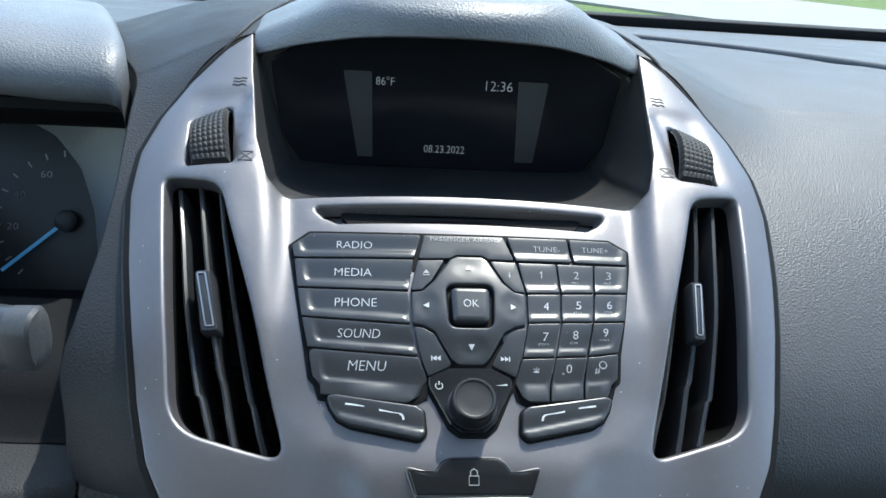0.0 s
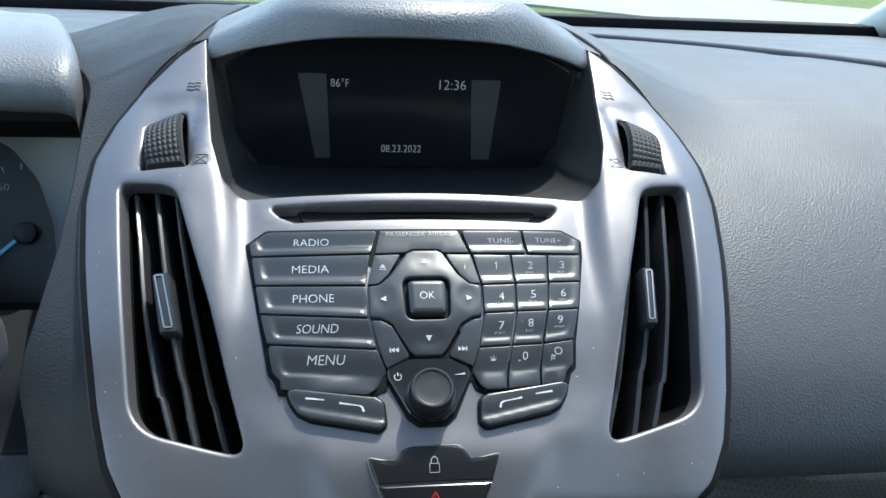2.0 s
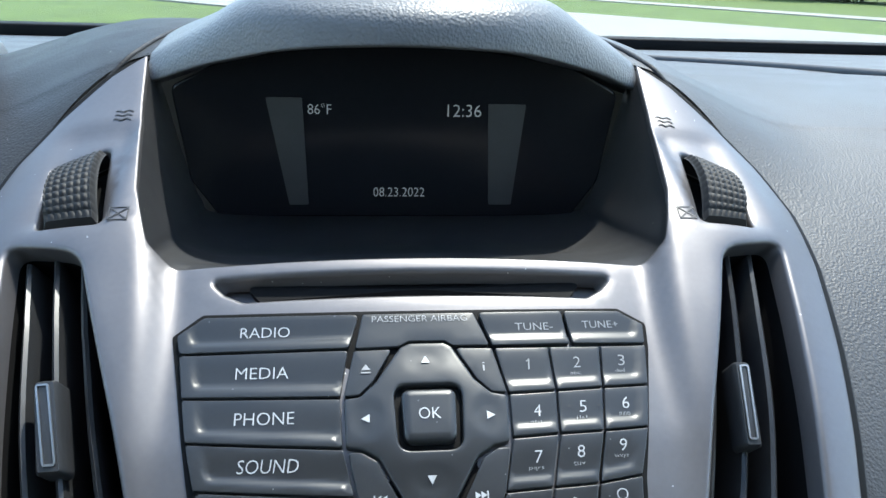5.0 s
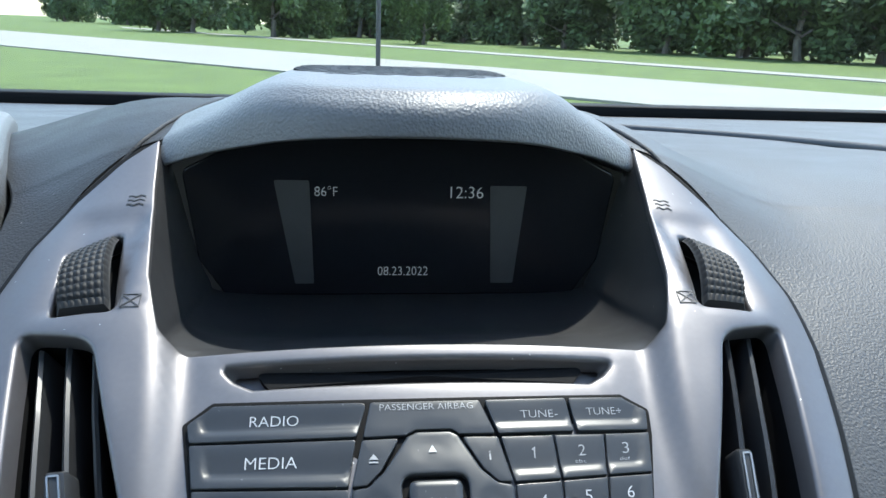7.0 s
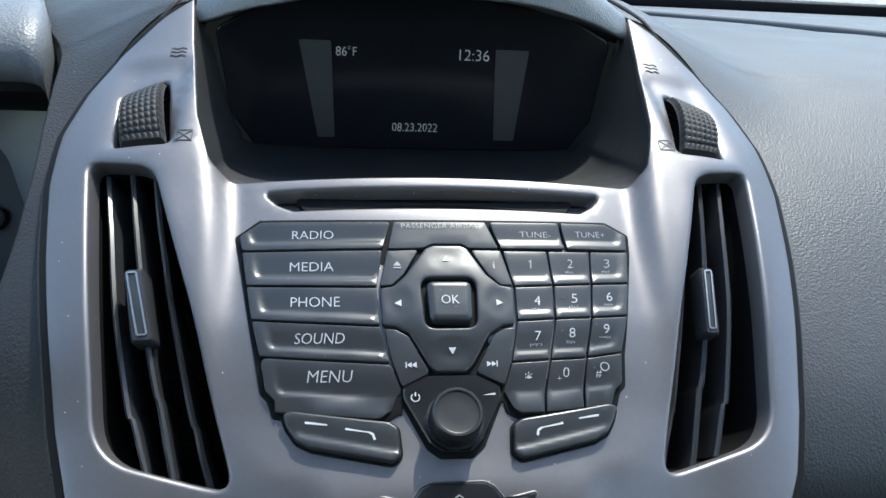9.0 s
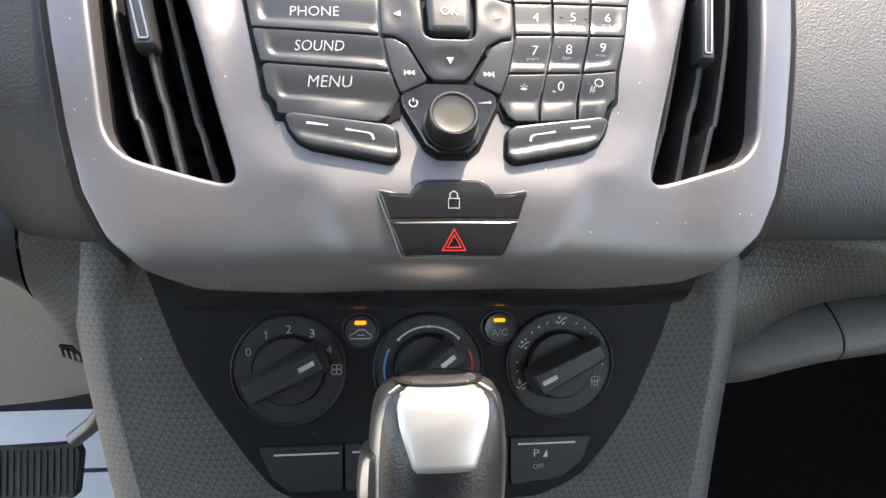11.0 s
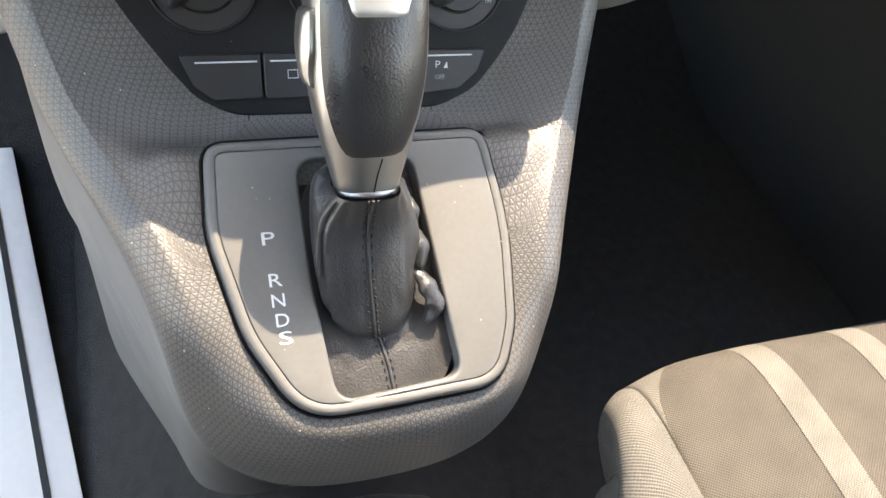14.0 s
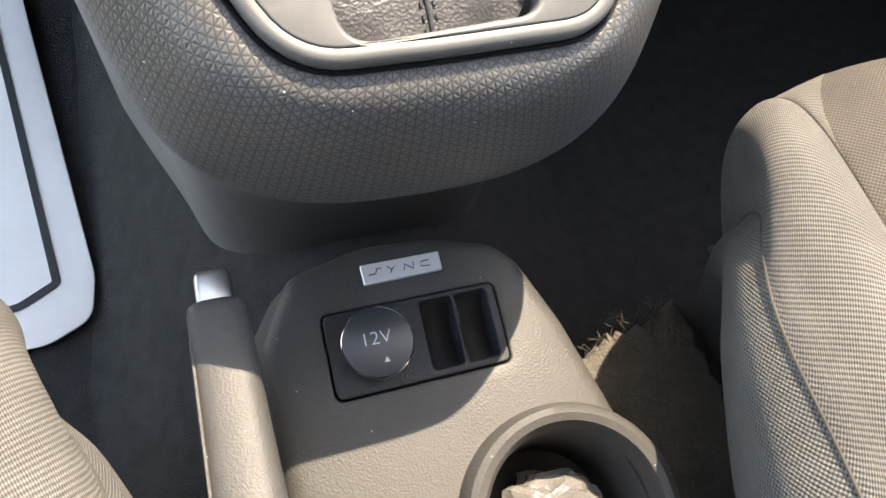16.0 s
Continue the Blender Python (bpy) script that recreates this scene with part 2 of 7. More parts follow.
KNOBSKIN = mat("black_grained_knob_leather", (0.015, 0.015, 0.016), 0.31, 0, [("grain", 950, 0.28, 0.0005)], 0.12, 50, 0.05)
BADGE = mat("pale_silver_badge", (0.55, 0.55, 0.54), 0.38, 0.3, None, 0.05, 60)
STITCH = mat("black_thread", (0.007, 0.007, 0.007), 0.7, 0, None, 0.2, 500)
# Lighter copy of the console plastic; light from the left is in its colour.
SKIRT = mat("smooth_skirt_plastic_left_lit", (0.110, 0.106, 0.102), 0.5, 0, [("grain", 1200, 0.2, 0.0004)], 0.08, 20, 0.05)
# Lightened grey: side light on the lid is put into the colour.
GLOVE = mat("grained_glove_box_plastic_side_lit", (0.080, 0.078, 0.075), 0.48, 0, [("grain", 900, 0.4, 0.0006)], 0.08, 20, 0.05)
CONSOLE = mat("grained_grey_brown_plastic", (0.043, 0.0415, 0.038), 0.52, 0, [("grain", 950, 0.26, 0.0007), ("grain", 2400, 0.12, 0.0003)], 0.10, 20, 0.06, spec=0.28,
              speckle=(95, 0.03, (0.4, 0.37, 0.32)))
FABRIC = weave("woven_taupe_cloth", (0.118, 0.112, 0.099), (0.036, 0.0345, 0.031), 2850, 0.9, 0.0007, "UV", 0.85)
FABRICDARK = weave("flat_brown_cloth", (0.056, 0.049, 0.040), (0.024, 0.021, 0.017), 2600, 0.95, 0.0004)
FABRICLIGHT = weave("light_ribbed_stripe_cloth", (0.108, 0.103, 0.090), (0.066, 0.063, 0.055), 2600, 0.9, 0.0006)
CARPET = mat("black_carpet", (0.038, 0.0374, 0.0374), 0.98, 0, [("noise", 700, 0.9, 0.003)], 0.35, 60, spec=0.12,
             speckle=(26, 0.022, (0.22, 0.2, 0.17)))
FELT = mat("tan_felt_edge", (0.075, 0.067, 0.054), 0.98, 0, [("noise", 500, 1.0, 0.003)], 0.3, 70)
PAPER = mat("white_paper", (0.84, 0.80, 0.745), 0.75, 0, [("noise", 12, 0.25, 0.01)], 0.03, 8)
INK = mat("black_print", (0.03, 0.03, 0.03), 0.7, 0, None, 0.2, 60)
SOLE = mat("mottled_print", (0.05, 0.05, 0.05), 0.75, 0, None, 0.3, 30, speckle=(330, 0.42, (0.42, 0.42, 0.42)))
LINER = mat("pale_grey_headliner", (0.62, 0.61, 0.58), 0.9, 0, [("noise", 400, 0.2, 0.001)], 0.06, 20)
TRIM = mat("dark_grey_door_trim", (0.016, 0.016, 0.017), 0.65, 0, [("grain", 500, 0.3, 0.001)], 0.1, 12)
CAPGREY = mat("grey_stalk_plastic", (0.042, 0.042, 0.044), 0.5, 0, [("grain", 900, 0.3, 0.0006)], 0.1, 40)
KNEE = mat("pale_grey_beige_plastic", (0.26, 0.245, 0.225), 0.5, 0, [("grain", 700, 0.3, 0.0006)], 0.06, 20, 0.05)
RUBBER = mat("black_rubber", (0.028, 0.028, 0.029), 0.65, 0, [("noise", 300, 0.2, 0.0008)], 0.2, 40)
STEEL = mat("painted_steel", (0.10, 0.10, 0.10), 0.35, 0.6, None, 0.1, 40)
FILM = mat("crumpled_clear_film", (0.11, 0.105, 0.098), 0.15, 0, [("noise", 90, 0.6, 0.004)], 0.3, 60)
BLUELIT = mat("pale_blue_needle", (0.08, 0.30, 0.55), 0.4, emit=((0.10, 0.38, 0.75), 0.05))
CONCRETE = mat("light_bouncing_concrete", (0.34, 0.325, 0.295), 0.85, 0, [("noise", 20, 0.3, 0.01)], 0.12, 0.5)
ROADWAY = mat("pale_concrete_roadway", (0.265, 0.245, 0.205), 0.85, 0, [("noise", 20, 0.3, 0.01)], 0.14, 0.4)
GRASS = mat("mown_grass", (0.088, 0.125, 0.022), 0.9, 0, [("noise", 14, 0.8, 0.05)], 0.35, 0.7)
LEAF = mat("tree_leaves", (0.085, 0.125, 0.045), 0.6, 0, None, 0.3, 0.6, island=0.45)
BARK = mat("grey_bark", (0.14, 0.12, 0.10), 0.9, 0, [("noise", 9, 0.8, 0.05)], 0.3, 3)
POLE = mat("dark_weathered_steel", (0.06, 0.06, 0.065), 0.5, 0.4, None, 0.2, 4)
GLASS = bpy.data.materials.new("clear_window_glass")
GLASS.use_nodes = True
gt = GLASS.node_tree
gt.nodes.remove(gt.nodes["Principled BSDF"])
clear, shine, blend = gt.nodes.new("ShaderNodeBsdfTransparent"), gt.nodes.new("ShaderNodeBsdfGlossy"), gt.nodes.new("ShaderNodeMixShader")
clear.inputs[0].default_value = (0.90, 0.93, 0.92, 1)
shine.inputs["Roughness"].default_value = 0.02
blend.inputs[0].default_value = 0.03
gt.links.new(clear.outputs[0], blend.inputs[1])
gt.links.new(shine.outputs[0], blend.inputs[2])
gt.links.new(blend.outputs[0], gt.nodes["Material Output"].inputs["Surface"])


# ---- shape helpers ----
from mathutils.geometry import delaunay_2d_cdt


def spline(xs, ys):
    """A smooth curve through knots, as a function (x rising)."""
    xs, ys = np.array(xs, float), np.array(ys, float)
    d = np.diff(ys) / np.diff(xs)
    m = np.concatenate(([d[0]], (d[1:] + d[:-1]) / 2, [d[-1]]))
    m[1:-1] = np.where(d[1:] * d[:-1] <= 0, 0, m[1:-1])

    def f(x):
        x = np.clip(x, xs[0], xs[-1])
        i = int(np.clip(np.searchsorted(xs, x) - 1, 0, len(xs) - 2))
        h = xs[i + 1] - xs[i]
        t = (x - xs[i]) / h
        return ((1 + 2 * t) * (1 - t) ** 2 * ys[i] + t * (1 - t) ** 2 * h * m[i]
                + t * t * (3 - 2 * t) * ys[i + 1] + t * t * (t - 1) * h * m[i + 1])
    return f


def smoothstep(a, b, x):
    t = min(1.0, max(0.0, (x - a) / (b - a)))
    return t * t * (3 - 2 * t)


def rpoly(corners, radius=None, seg=5, step=None):
    """A closed outline with rounded corners: (x, y) or (x, y, r) each."""
    out = []
    n = len(corners)
    for i in range(n):
        p0, p, p2 = (Vector(corners[j][:2]) for j in ((i - 1) % n, i, (i + 1) % n))
        r = corners[i][2] if len(corners[i]) > 2 else radius or 0
        a, b = (p0 - p), (p2 - p)
        la, lb = a.length, b.length
        a, b = a / la, b / lb
        ang = a.angle(b)
        if r <= 0 or ang > 3.1:
            out.append(p)
            continue
        d = min(r / math.tan(ang / 2), 0.48 * la, 0.48 * lb)
        q0, q1 = p + a * d, p + b * d
        for k in range(seg + 1):
            t = k / seg
            out.append(q0 * (1 - t) ** 2 + p * 2 * t * (1 - t) + q1 * t * t)
    if step:
        dense = []
        for i, p in enumerate(out):
            q = out[(i + 1) % len(out)]
            k = max(1, math.ceil((q - p).length / step))
            dense += [p.lerp(q, j / k) for j in range(k)]
        out = dense
    clean = []
    for p in out:
        if not clean or (p - clean[-1]).length > 1e-5:
            clean.append(p)
    if (clean[0] - clean[-1]).length < 1e-5:
        clean.pop()
    area = sum(p.x * clean[(i + 1) % len(clean)].y - p.y * clean[(i + 1) % len(clean)].x for i, p in enumerate(clean))
    return clean if area > 0 else clean[::-1]


def circle(cx, cy, r, n=32, ry=None):
    return [Vector((cx + r * math.cos(2 * math.pi * k / n), cy + (ry or r) * math.sin(2 * math.pi * k / n))) for k in range(n)]


def grow(loop, d):
    """The outline moved outward by d (inward where negative)."""
    n = len(loop)
    out = []
    for i, p in enumerate(loop):
        a, b = (p - loop[i - 1]), (loop[(i + 1) % n] - p)
        na, nb = Vector((a.y, -a.x)).normalized(), Vector((b.y, -b.x)).normalized()
        m = na + nb
        m = m.normalized() if m.length > 1e-6 else na
        out.append(p + m * d / max(0.5, m.dot(na)))
    return out


def part(name, bm, material, parent=None, label="", angle=38):
    """Links a bmesh as one mesh object under a thing or a part."""
    bmesh.ops.recalc_face_normals(bm, faces=bm.faces)
    me = bpy.data.meshes.new(name)
    bm.to_mesh(me)
    bm.free()
    me.materials.append(material)
    for p in me.polygons:
        p.use_smooth = True
    me.set_sharp_from_angle(angle=radians(angle))
    ob = new(name, me)
    if parent:
        ob.parent = parent
        if parent.data is None:
            ob.matrix_parent_inverse = Matrix.Translation(-parent.location)
    if label:
        ob["label"] = label
    return ob


def thing(name, at, label, category, group="", kind=""):
    ob = new(name)
    ob.empty_display_size = 0.02
    ob.location = at
    tagged(ob, label, category, group, kind)
    return ob


def flat(o, v, n):
    """A map from (x, v, h) on a plane to the world."""
    o, v, n = Vector(o), Vector(v).normalized(), Vector(n).normalized()
    u = v.cross(n)
    return lambda x, y, h=0.0: o + u * x + v * y + n * h


def solid(loop, rings, f, cap=True, foot=False):
    """A body over an outline: rings of (offset, height) from the foot up, closed above."""
    bm = bmesh.new()
    rows = []
    for d, h in rings:
        lp = grow(loop, d) if d else loop
        rows.append([bm.verts.new(f(p.x, p.y, h)) for p in lp])
    n = len(loop)
    for a, b in zip(rows, rows[1:]):
        for i in range(n):
            bm.faces.new((a[i], a[(i + 1) % n], b[(i + 1) % n], b[i]))
    if cap:
        d, h = rings[-1]
        reach = min((p - sum(loop, Vector((0, 0))) / n).length for p in loop)
        if reach > 0.004:
            inner_lp = [bm.verts.new(f(p.x, p.y, h)) for p in grow(loop, d - min(0.0006, reach * 0.12))]
            for i in range(n):
                bm.faces.new((rows[-1][i], rows[-1][(i + 1) % n], inner_lp[(i + 1) % n], inner_lp[i]))
            rows.append(inner_lp)
        c = sum(loop, Vector((0, 0))) / n
        mid = bm.verts.new(f(c.x, c.y, h))
        for i in range(n):
            bm.faces.new((rows[-1][i], rows[-1][(i + 1) % n], mid))
    if foot:
        bm.faces.new(rows[0][::-1])
    return bm


def merge(*bms):
    out = bmesh.new()
    for b in bms:
        me = bpy.data.meshes.new("tmp")
        b.to_mesh(me)
        b.free()
        out.from_mesh(me)
        bpy.data.meshes.remove(me)
    return out


def grid(rows, close_u=False, close_v=False, uv=None):
    """A skin over rows of points."""
    bm = bmesh.new()
    vs = [[bm.verts.new(p) for p in r] for r in rows]
    nr, nc = len(vs), len(vs[0])
    for i in range(nr if close_v else nr - 1):
        for j in range(nc if close_u else nc - 1):
            quad = (vs[i][j], vs[i][(j + 1) % nc], vs[(i + 1) % nr][(j + 1) % nc], vs[(i + 1) % nr][j])
            try:
                bm.faces.new(quad)
            except ValueError:
                pass
    return bm


def lay_uv(ob, rows_u, rows_v):
    """Surface coordinates in metres for a skin made by grid()."""
    me = ob.data
    lay = me.uv_layers.new(name="metres")
    flat_u = [u for r in rows_u for u in r]
    flat_v = [v for r in rows_v for v in r]
    for lp in me.loops:
        lay.data[lp.index].uv = (flat_u[lp.vertex_index], flat_v[lp.vertex_index])


def even_uv(rows, ref=None):
    """Surface coordinates in metres without shear: mean lengths along and across."""
    def lengths(lines):
        steps = [[(Vector(b) - Vector(a)).length for a, b in zip(r, r[1:])] for r in lines]
        return np.concatenate(([0.0], np.cumsum(np.mean(steps, axis=0))))
    u = lengths(rows if ref is None else [rows[ref]])
    v = lengths([list(c) for c in zip(*rows)])
    return [list(u) for _ in rows], [[x] * len(u) for x in v]


def profile_uv(rows, ref):
    """Surface coordinates in metres: mean lengths along the rows, true lengths across them from row ref."""
    us, _ = even_uv(rows)
    vs = [[0.0] * len(rows[0]) for _ in rows]
    for j in range(len(rows[0])):
        for i in range(ref + 1, len(rows)):
            vs[i][j] = vs[i - 1][j] + (rows[i][j] - rows[i - 1][j]).length
        for i in range(ref - 1, -1, -1):
            vs[i][j] = vs[i + 1][j] - (rows[i + 1][j] - rows[i][j]).length
    return us, vs


def catmull(pts, n):
    """n points to each span of a smooth line through pts (open)."""
    pts = [Vector(p) for p in pts]
    ext = [pts[0] * 2 - pts[1]] + pts + [pts[-1] * 2 - pts[-2]]
    out = []
    for i in range(1, len(ext) - 2):
        a, b, c, d = ext[i - 1:i + 3]
        for k in range(n):
            t = k / n
            out.append(0.5 * ((2 * b) + (c - a) * t + (2 * a - 5 * b + 4 * c - d) * t * t + (3 * b - a - 3 * c + d) * t ** 3))
    out.append(pts[-1])
    return out


def ribbon(pts, width, f, h=0.0, thick=0.0003, closed=False):
    """A thin raised stroke along a line on a surface."""
    pts = [Vector(p) for p in pts]
    n = len(pts)
    bm = bmesh.new()
    rows = []
    for i, p in enumerate(pts):
        a = pts[(i - 1) % n] if closed else pts[max(0, i - 1)]
        b = pts[(i + 1) % n] if closed else pts[min(n - 1, i + 1)]
        d = (b - a).normalized()
        s = Vector((-d.y, d.x)) * width / 2
        rows.append([bm.verts.new(f(*(p - s), h)), bm.verts.new(f(*(p - s * 0.9), h + thick)),
                     bm.verts.new(f(*(p + s * 0.9), h + thick)), bm.verts.new(f(*(p + s), h))])
    for i in range(n if closed else n - 1):
        a, b = rows[i], rows[(i + 1) % n]
        for j in range(3):
            bm.faces.new((a[j], a[j + 1], b[j + 1], b[j]))
    return bm


def tube(pts, radius, seg=10, caps=True, squash=1.0):
    """A round bar along points in space; radius may be one number or one for each point."""
    pts = [Vector(p) for p in pts]
    rows = []
    for i, p in enumerate(pts):
        d = (pts[min(i + 1, len(pts) - 1)] - pts[max(i - 1, 0)]).normalized()
        side = d.cross(Vector((0, 0, 1)))
        side = side.normalized() if side.length > 1e-4 else Vector((1, 0, 0))
        up = side.cross(d)
        r = radius[i] if isinstance(radius, (list, tuple)) else radius
        rows.append([p + side * r * math.cos(a) + up * r * squash * math.sin(a)
                     for a in (2 * math.pi * k / seg for k in range(seg))])
    bm = grid(rows, close_u=True)
    if caps:
        bm.verts.ensure_lookup_table()
        bm.faces.new(bm.verts[:seg][::-1])
        bm.faces.new(bm.verts[-seg:])
    return bm


def sheet(outer, holes, f, step, rim=0.0015, wall=0.006, rim_out=None, wall_out=None):
    """A curved plate with openings: outlines on the surface f, edges rounded by rim and turned down by wall."""
    rim_out = rim if rim_out is None else rim_out
    wall_out = wall if wall_out is None else wall_out
    loops = [(grow(outer, -rim_out), outer, rim_out, wall_out)] + [(grow(h, rim), h, rim, wall) for h in holes]
    pts, edges = [], []
    for lp, *_ in loops:
        base = len(pts)
        pts += lp
        edges += [(base + i, base + (i + 1) % len(lp)) for i in range(len(lp))]

    def inside(p, lp):
        hit = False
        for i, a in enumerate(lp):
            b = lp[i - 1]
            if (a.y > p.y) != (b.y > p.y) and p.x < (b.x - a.x) * (p.y - a.y) / (b.y - a.y) + a.x:
                hit = not hit
        return hit

    xs, ys = [p.x for p in loops[0][0]], [p.y for p in loops[0][0]]
    near = grow(loops[0][0], -step * 0.45)
    far = [grow(l[0], step * 0.45) for l in loops[1:]]
    y, odd = min(ys), 0
    while y < max(ys):
        x = min(xs) + (step / 2 if odd else 0)
        while x < max(xs):
            p = Vector((x, y))
            if inside(p, near) and not any(inside(p, l) for l in far):
                pts.append(p)
            x += step
        y += step * 0.866
        odd = 1 - odd
    vs, _, tris, *_ = delaunay_2d_cdt(pts, edges, [], 0, 1e-7)
    bm = bmesh.new()
    bv = [bm.verts.new(f(v.x, v.y, 0)) for v in vs]
    for t in tris:
        c = sum((vs[i] for i in t), Vector((0, 0))) / 3
        if inside(c, loops[0][0]) and not any(inside(c, l[0]) for l in loops[1:]):
            bm.faces.new([bv[i] for i in t])
    for k, (lp, edge, r, w) in enumerate(loops):
        rows = []
        for j in range(5):
            a = j / 4 * math.pi / 2
            rows.append([f(*(p + (q - p) * math.sin(a)), -r * (1 - math.cos(a))) for p, q in zip(lp, edge)])
        rows.append([f(q.x, q.y, -w) for q in edge])
        rv = [[bm.verts.new(p) for p in r2] for r2 in rows]
        n = len(lp)
        for a, b in zip(rv, rv[1:]):
            for i in range(n):
                bm.faces.new((a[i], a[(i + 1) % n], b[(i + 1) % n], b[i]))
    bmesh.ops.remove_doubles(bm, verts=bm.verts, dist=1e-6)
    return bm


GLYPHS = {}


def glyphs(body, weight=-0.011):
    """The mesh of a word in the built-in font, in a box from -0.5 to 0.5, as points and faces."""
    if (body, weight) not in GLYPHS:
        cu = bpy.data.curves.new("word", "FONT")
        cu.body, cu.resolution_u, cu.offset = body, 3, weight
        ob = new("word", cu)
        dg = bpy.context.evaluated_depsgraph_get()
        me = bpy.data.meshes.new_from_object(ob.evaluated_get(dg))
        vs = np.array([v.co[:2] for v in me.vertices])
        lo, hi = vs.min(0), vs.max(0)
        GLYPHS[body, weight] = ((vs - (lo + hi) / 2) / (hi - lo), [tuple(p.vertices) for p in me.polygons])
        bpy.data.objects.remove(ob)
        bpy.data.curves.remove(cu)
        bpy.data.meshes.remove(me)
    return GLYPHS[body, weight]


def word(body, cx, cy, w, h, f, lift, lean=0.0, turn=0.0, weight=-0.011):
    """A word of that width and height on the surface f."""
    if body == "1":
        pts = [(-0.45, 0.24), (-0.1, 0.33), (0.15, 0.5), (0.15, -0.5)]
        return ribbon([(cx + x * w + lean * y * h, cy + y * h) for x, y in pts], 0.12 * h, f, lift - 0.0002, 0.0002)
    vs, faces = glyphs(body, weight)
    bm = bmesh.new()
    c, s = math.cos(radians(turn)), math.sin(radians(turn))
    bv = []
    for x, y in vs:
        px, py = x * w + lean * y * h, y * h
        bv.append(bm.verts.new(f(cx + px * c - py * s, cy + px * s + py * c, lift)))
    for fc in faces:
        try:
            bm.faces.new([bv[i] for i in fc])
        except ValueError:
            pass
    return bm


def face(pts, f, lift):
    bm = bmesh.new()
    bm.faces.new([bm.verts.new(f(p[0], p[1], lift)) for p in pts])
    return bm


def box(x0, x1, y0, y1, z0, z1, bevel=0.0):
    bm = bmesh.new()
    bmesh.ops.create_cube(bm, size=1)
    bmesh.ops.transform(bm, matrix=Matrix.Translation(((x0 + x1) / 2, (y0 + y1) / 2, (z0 + z1) / 2))
                        @ Matrix.Diagonal((x1 - x0, y1 - y0, z1 - z0, 1)), verts=bm.verts)
    if bevel:
        bmesh.ops.bevel(bm, geom=bm.edges, offset=bevel, segments=3, affect="EDGES", profile=0.5)
    return bm


# ---- the centre fascia: one curved surface, (x, s) with s up the slope ----
AO, AV, AN = Vector((0, 0, 1.15)), Vector((0, 0.83, 0.555)).normalized(), Vector((0, -0.555, 0.83)).normalized()
fv = spline([-0.185, -0.16, -0.13, -0.115, -0.103, -0.09, 0, 0.1, 0.24], [-0.100, -0.107, -0.112, -0.109, -0.1015, -0.09, 0, 0.1, 0.24])
fc = spline([-0.185, -0.16, -0.13, -0.115, -0.103, -0.09, -0.078, -0.06, -0.043, -0.02, 0, 0.03, 0.075, 0.24],
            [-0.095, -0.072, -0.043, -0.029, -0.0195, -0.014, -0.0105, -0.0095, -0.008, -0.004, -0.002, -0.002, -0.003, -0.02])
fw = spline([-0.185, -0.16, -0.13, -0.115, -0.1, -0.0665, -0.03, 0, 0.03, 0.056, 0.096, 0.13, 0.166, 0.2165, 0.24],
            [-0.095, -0.073, -0.048, -0.037, -0.030, -0.020, -0.012, -0.006, -0.003, -0.002, -0.003, -0.009, -0.017, -0.0235, -0.027])
fx = spline([-0.12, -0.05, 0, 0.05, 0.1, 0.2165], [0.088, 0.094, 0.098, 0.101, 0.108, 0.124])


def fascia_point(x, s):
    ax = abs(x)
    centre = fc(s) - 0.8 * ax * ax
    wing = fw(s) - 4.0 * max(0.0, ax - 0.118) ** 2 * (1 - 0.5 * smoothstep(-0.06, -0.12, s))
    dent = 0.0032 * smoothstep(0.124, 0.128, ax) * smoothstep(0.168, 0.150, ax) * smoothstep(0.087, 0.097, s) * smoothstep(0.165, 0.150, s)
    soft_ = smoothstep(-0.045, -0.090, s)
    k = smoothstep(fx(s) - 0.009 - 0.035 * soft_, fx(s) + 0.006 + 0.03 * soft_, ax)
    roll = 0.011 * smoothstep(-0.086 - 0.016 * smoothstep(0.060, 0.028, ax), -0.120, s) ** 1.5
    reach = 0.034 + 0.42 * (s + 0.112)
    level = 0.0028 * smoothstep(-0.064, -0.080, s) * smoothstep(-0.1165, -0.100, s)
    wedge = level * smoothstep(reach + 0.014, reach, ax)
    n = centre * (1 - k) + wing * k - dent - roll + wedge - level * smoothstep(0.125, 0.055, ax)
    return AO + Vector((x, 0, 0)) + AV * fv(s) + AN * n


def fascia(x, s, h=0.0):
    p = fascia_point(x, s)
    if h == 0:
        return p
    e = 0.0008
    n = (fascia_point(x + e, s) - fascia_point(x - e, s)).cross(fascia_point(x, s + e) - fascia_point(x, s - e)).normalized()
    return p + n * h


def deck(x, s, h=0.0):
    """The fascia with its height taken straight off the slope, for keys that stand up out of it."""
    ref = -0.008 if abs(x) > 0.0212 and s < -0.0432 else 0.0
    n = fc(s) - 0.8 * x * x
    return fascia_point(x, s - 0.5 * (n - ref)) + AN * h


def mirror(loop):
    return [Vector((-p.x, p.y)) for p in loop][::-1]


half = [(0.1315, 0.2175, 0.001), (0.147, 0.2005), (0.1655, 0.171), (0.1775, 0.141), (0.1838, 0.110), (0.1825, 0.075), (0.1745, 0.031),
        (0.166, -0.008), (0.158, -0.043), (0.150, -0.070), (0.139, -0.0905), (0.125, -0.1035), (0.105, -0.1115), (0.060, -0.1165), (0.012, -0.1175)]
inner = [(0.0965, 0.0715, 0.010), (0.107, 0.081, 0.008), (0.116, 0.110), (0.1265, 0.176)]
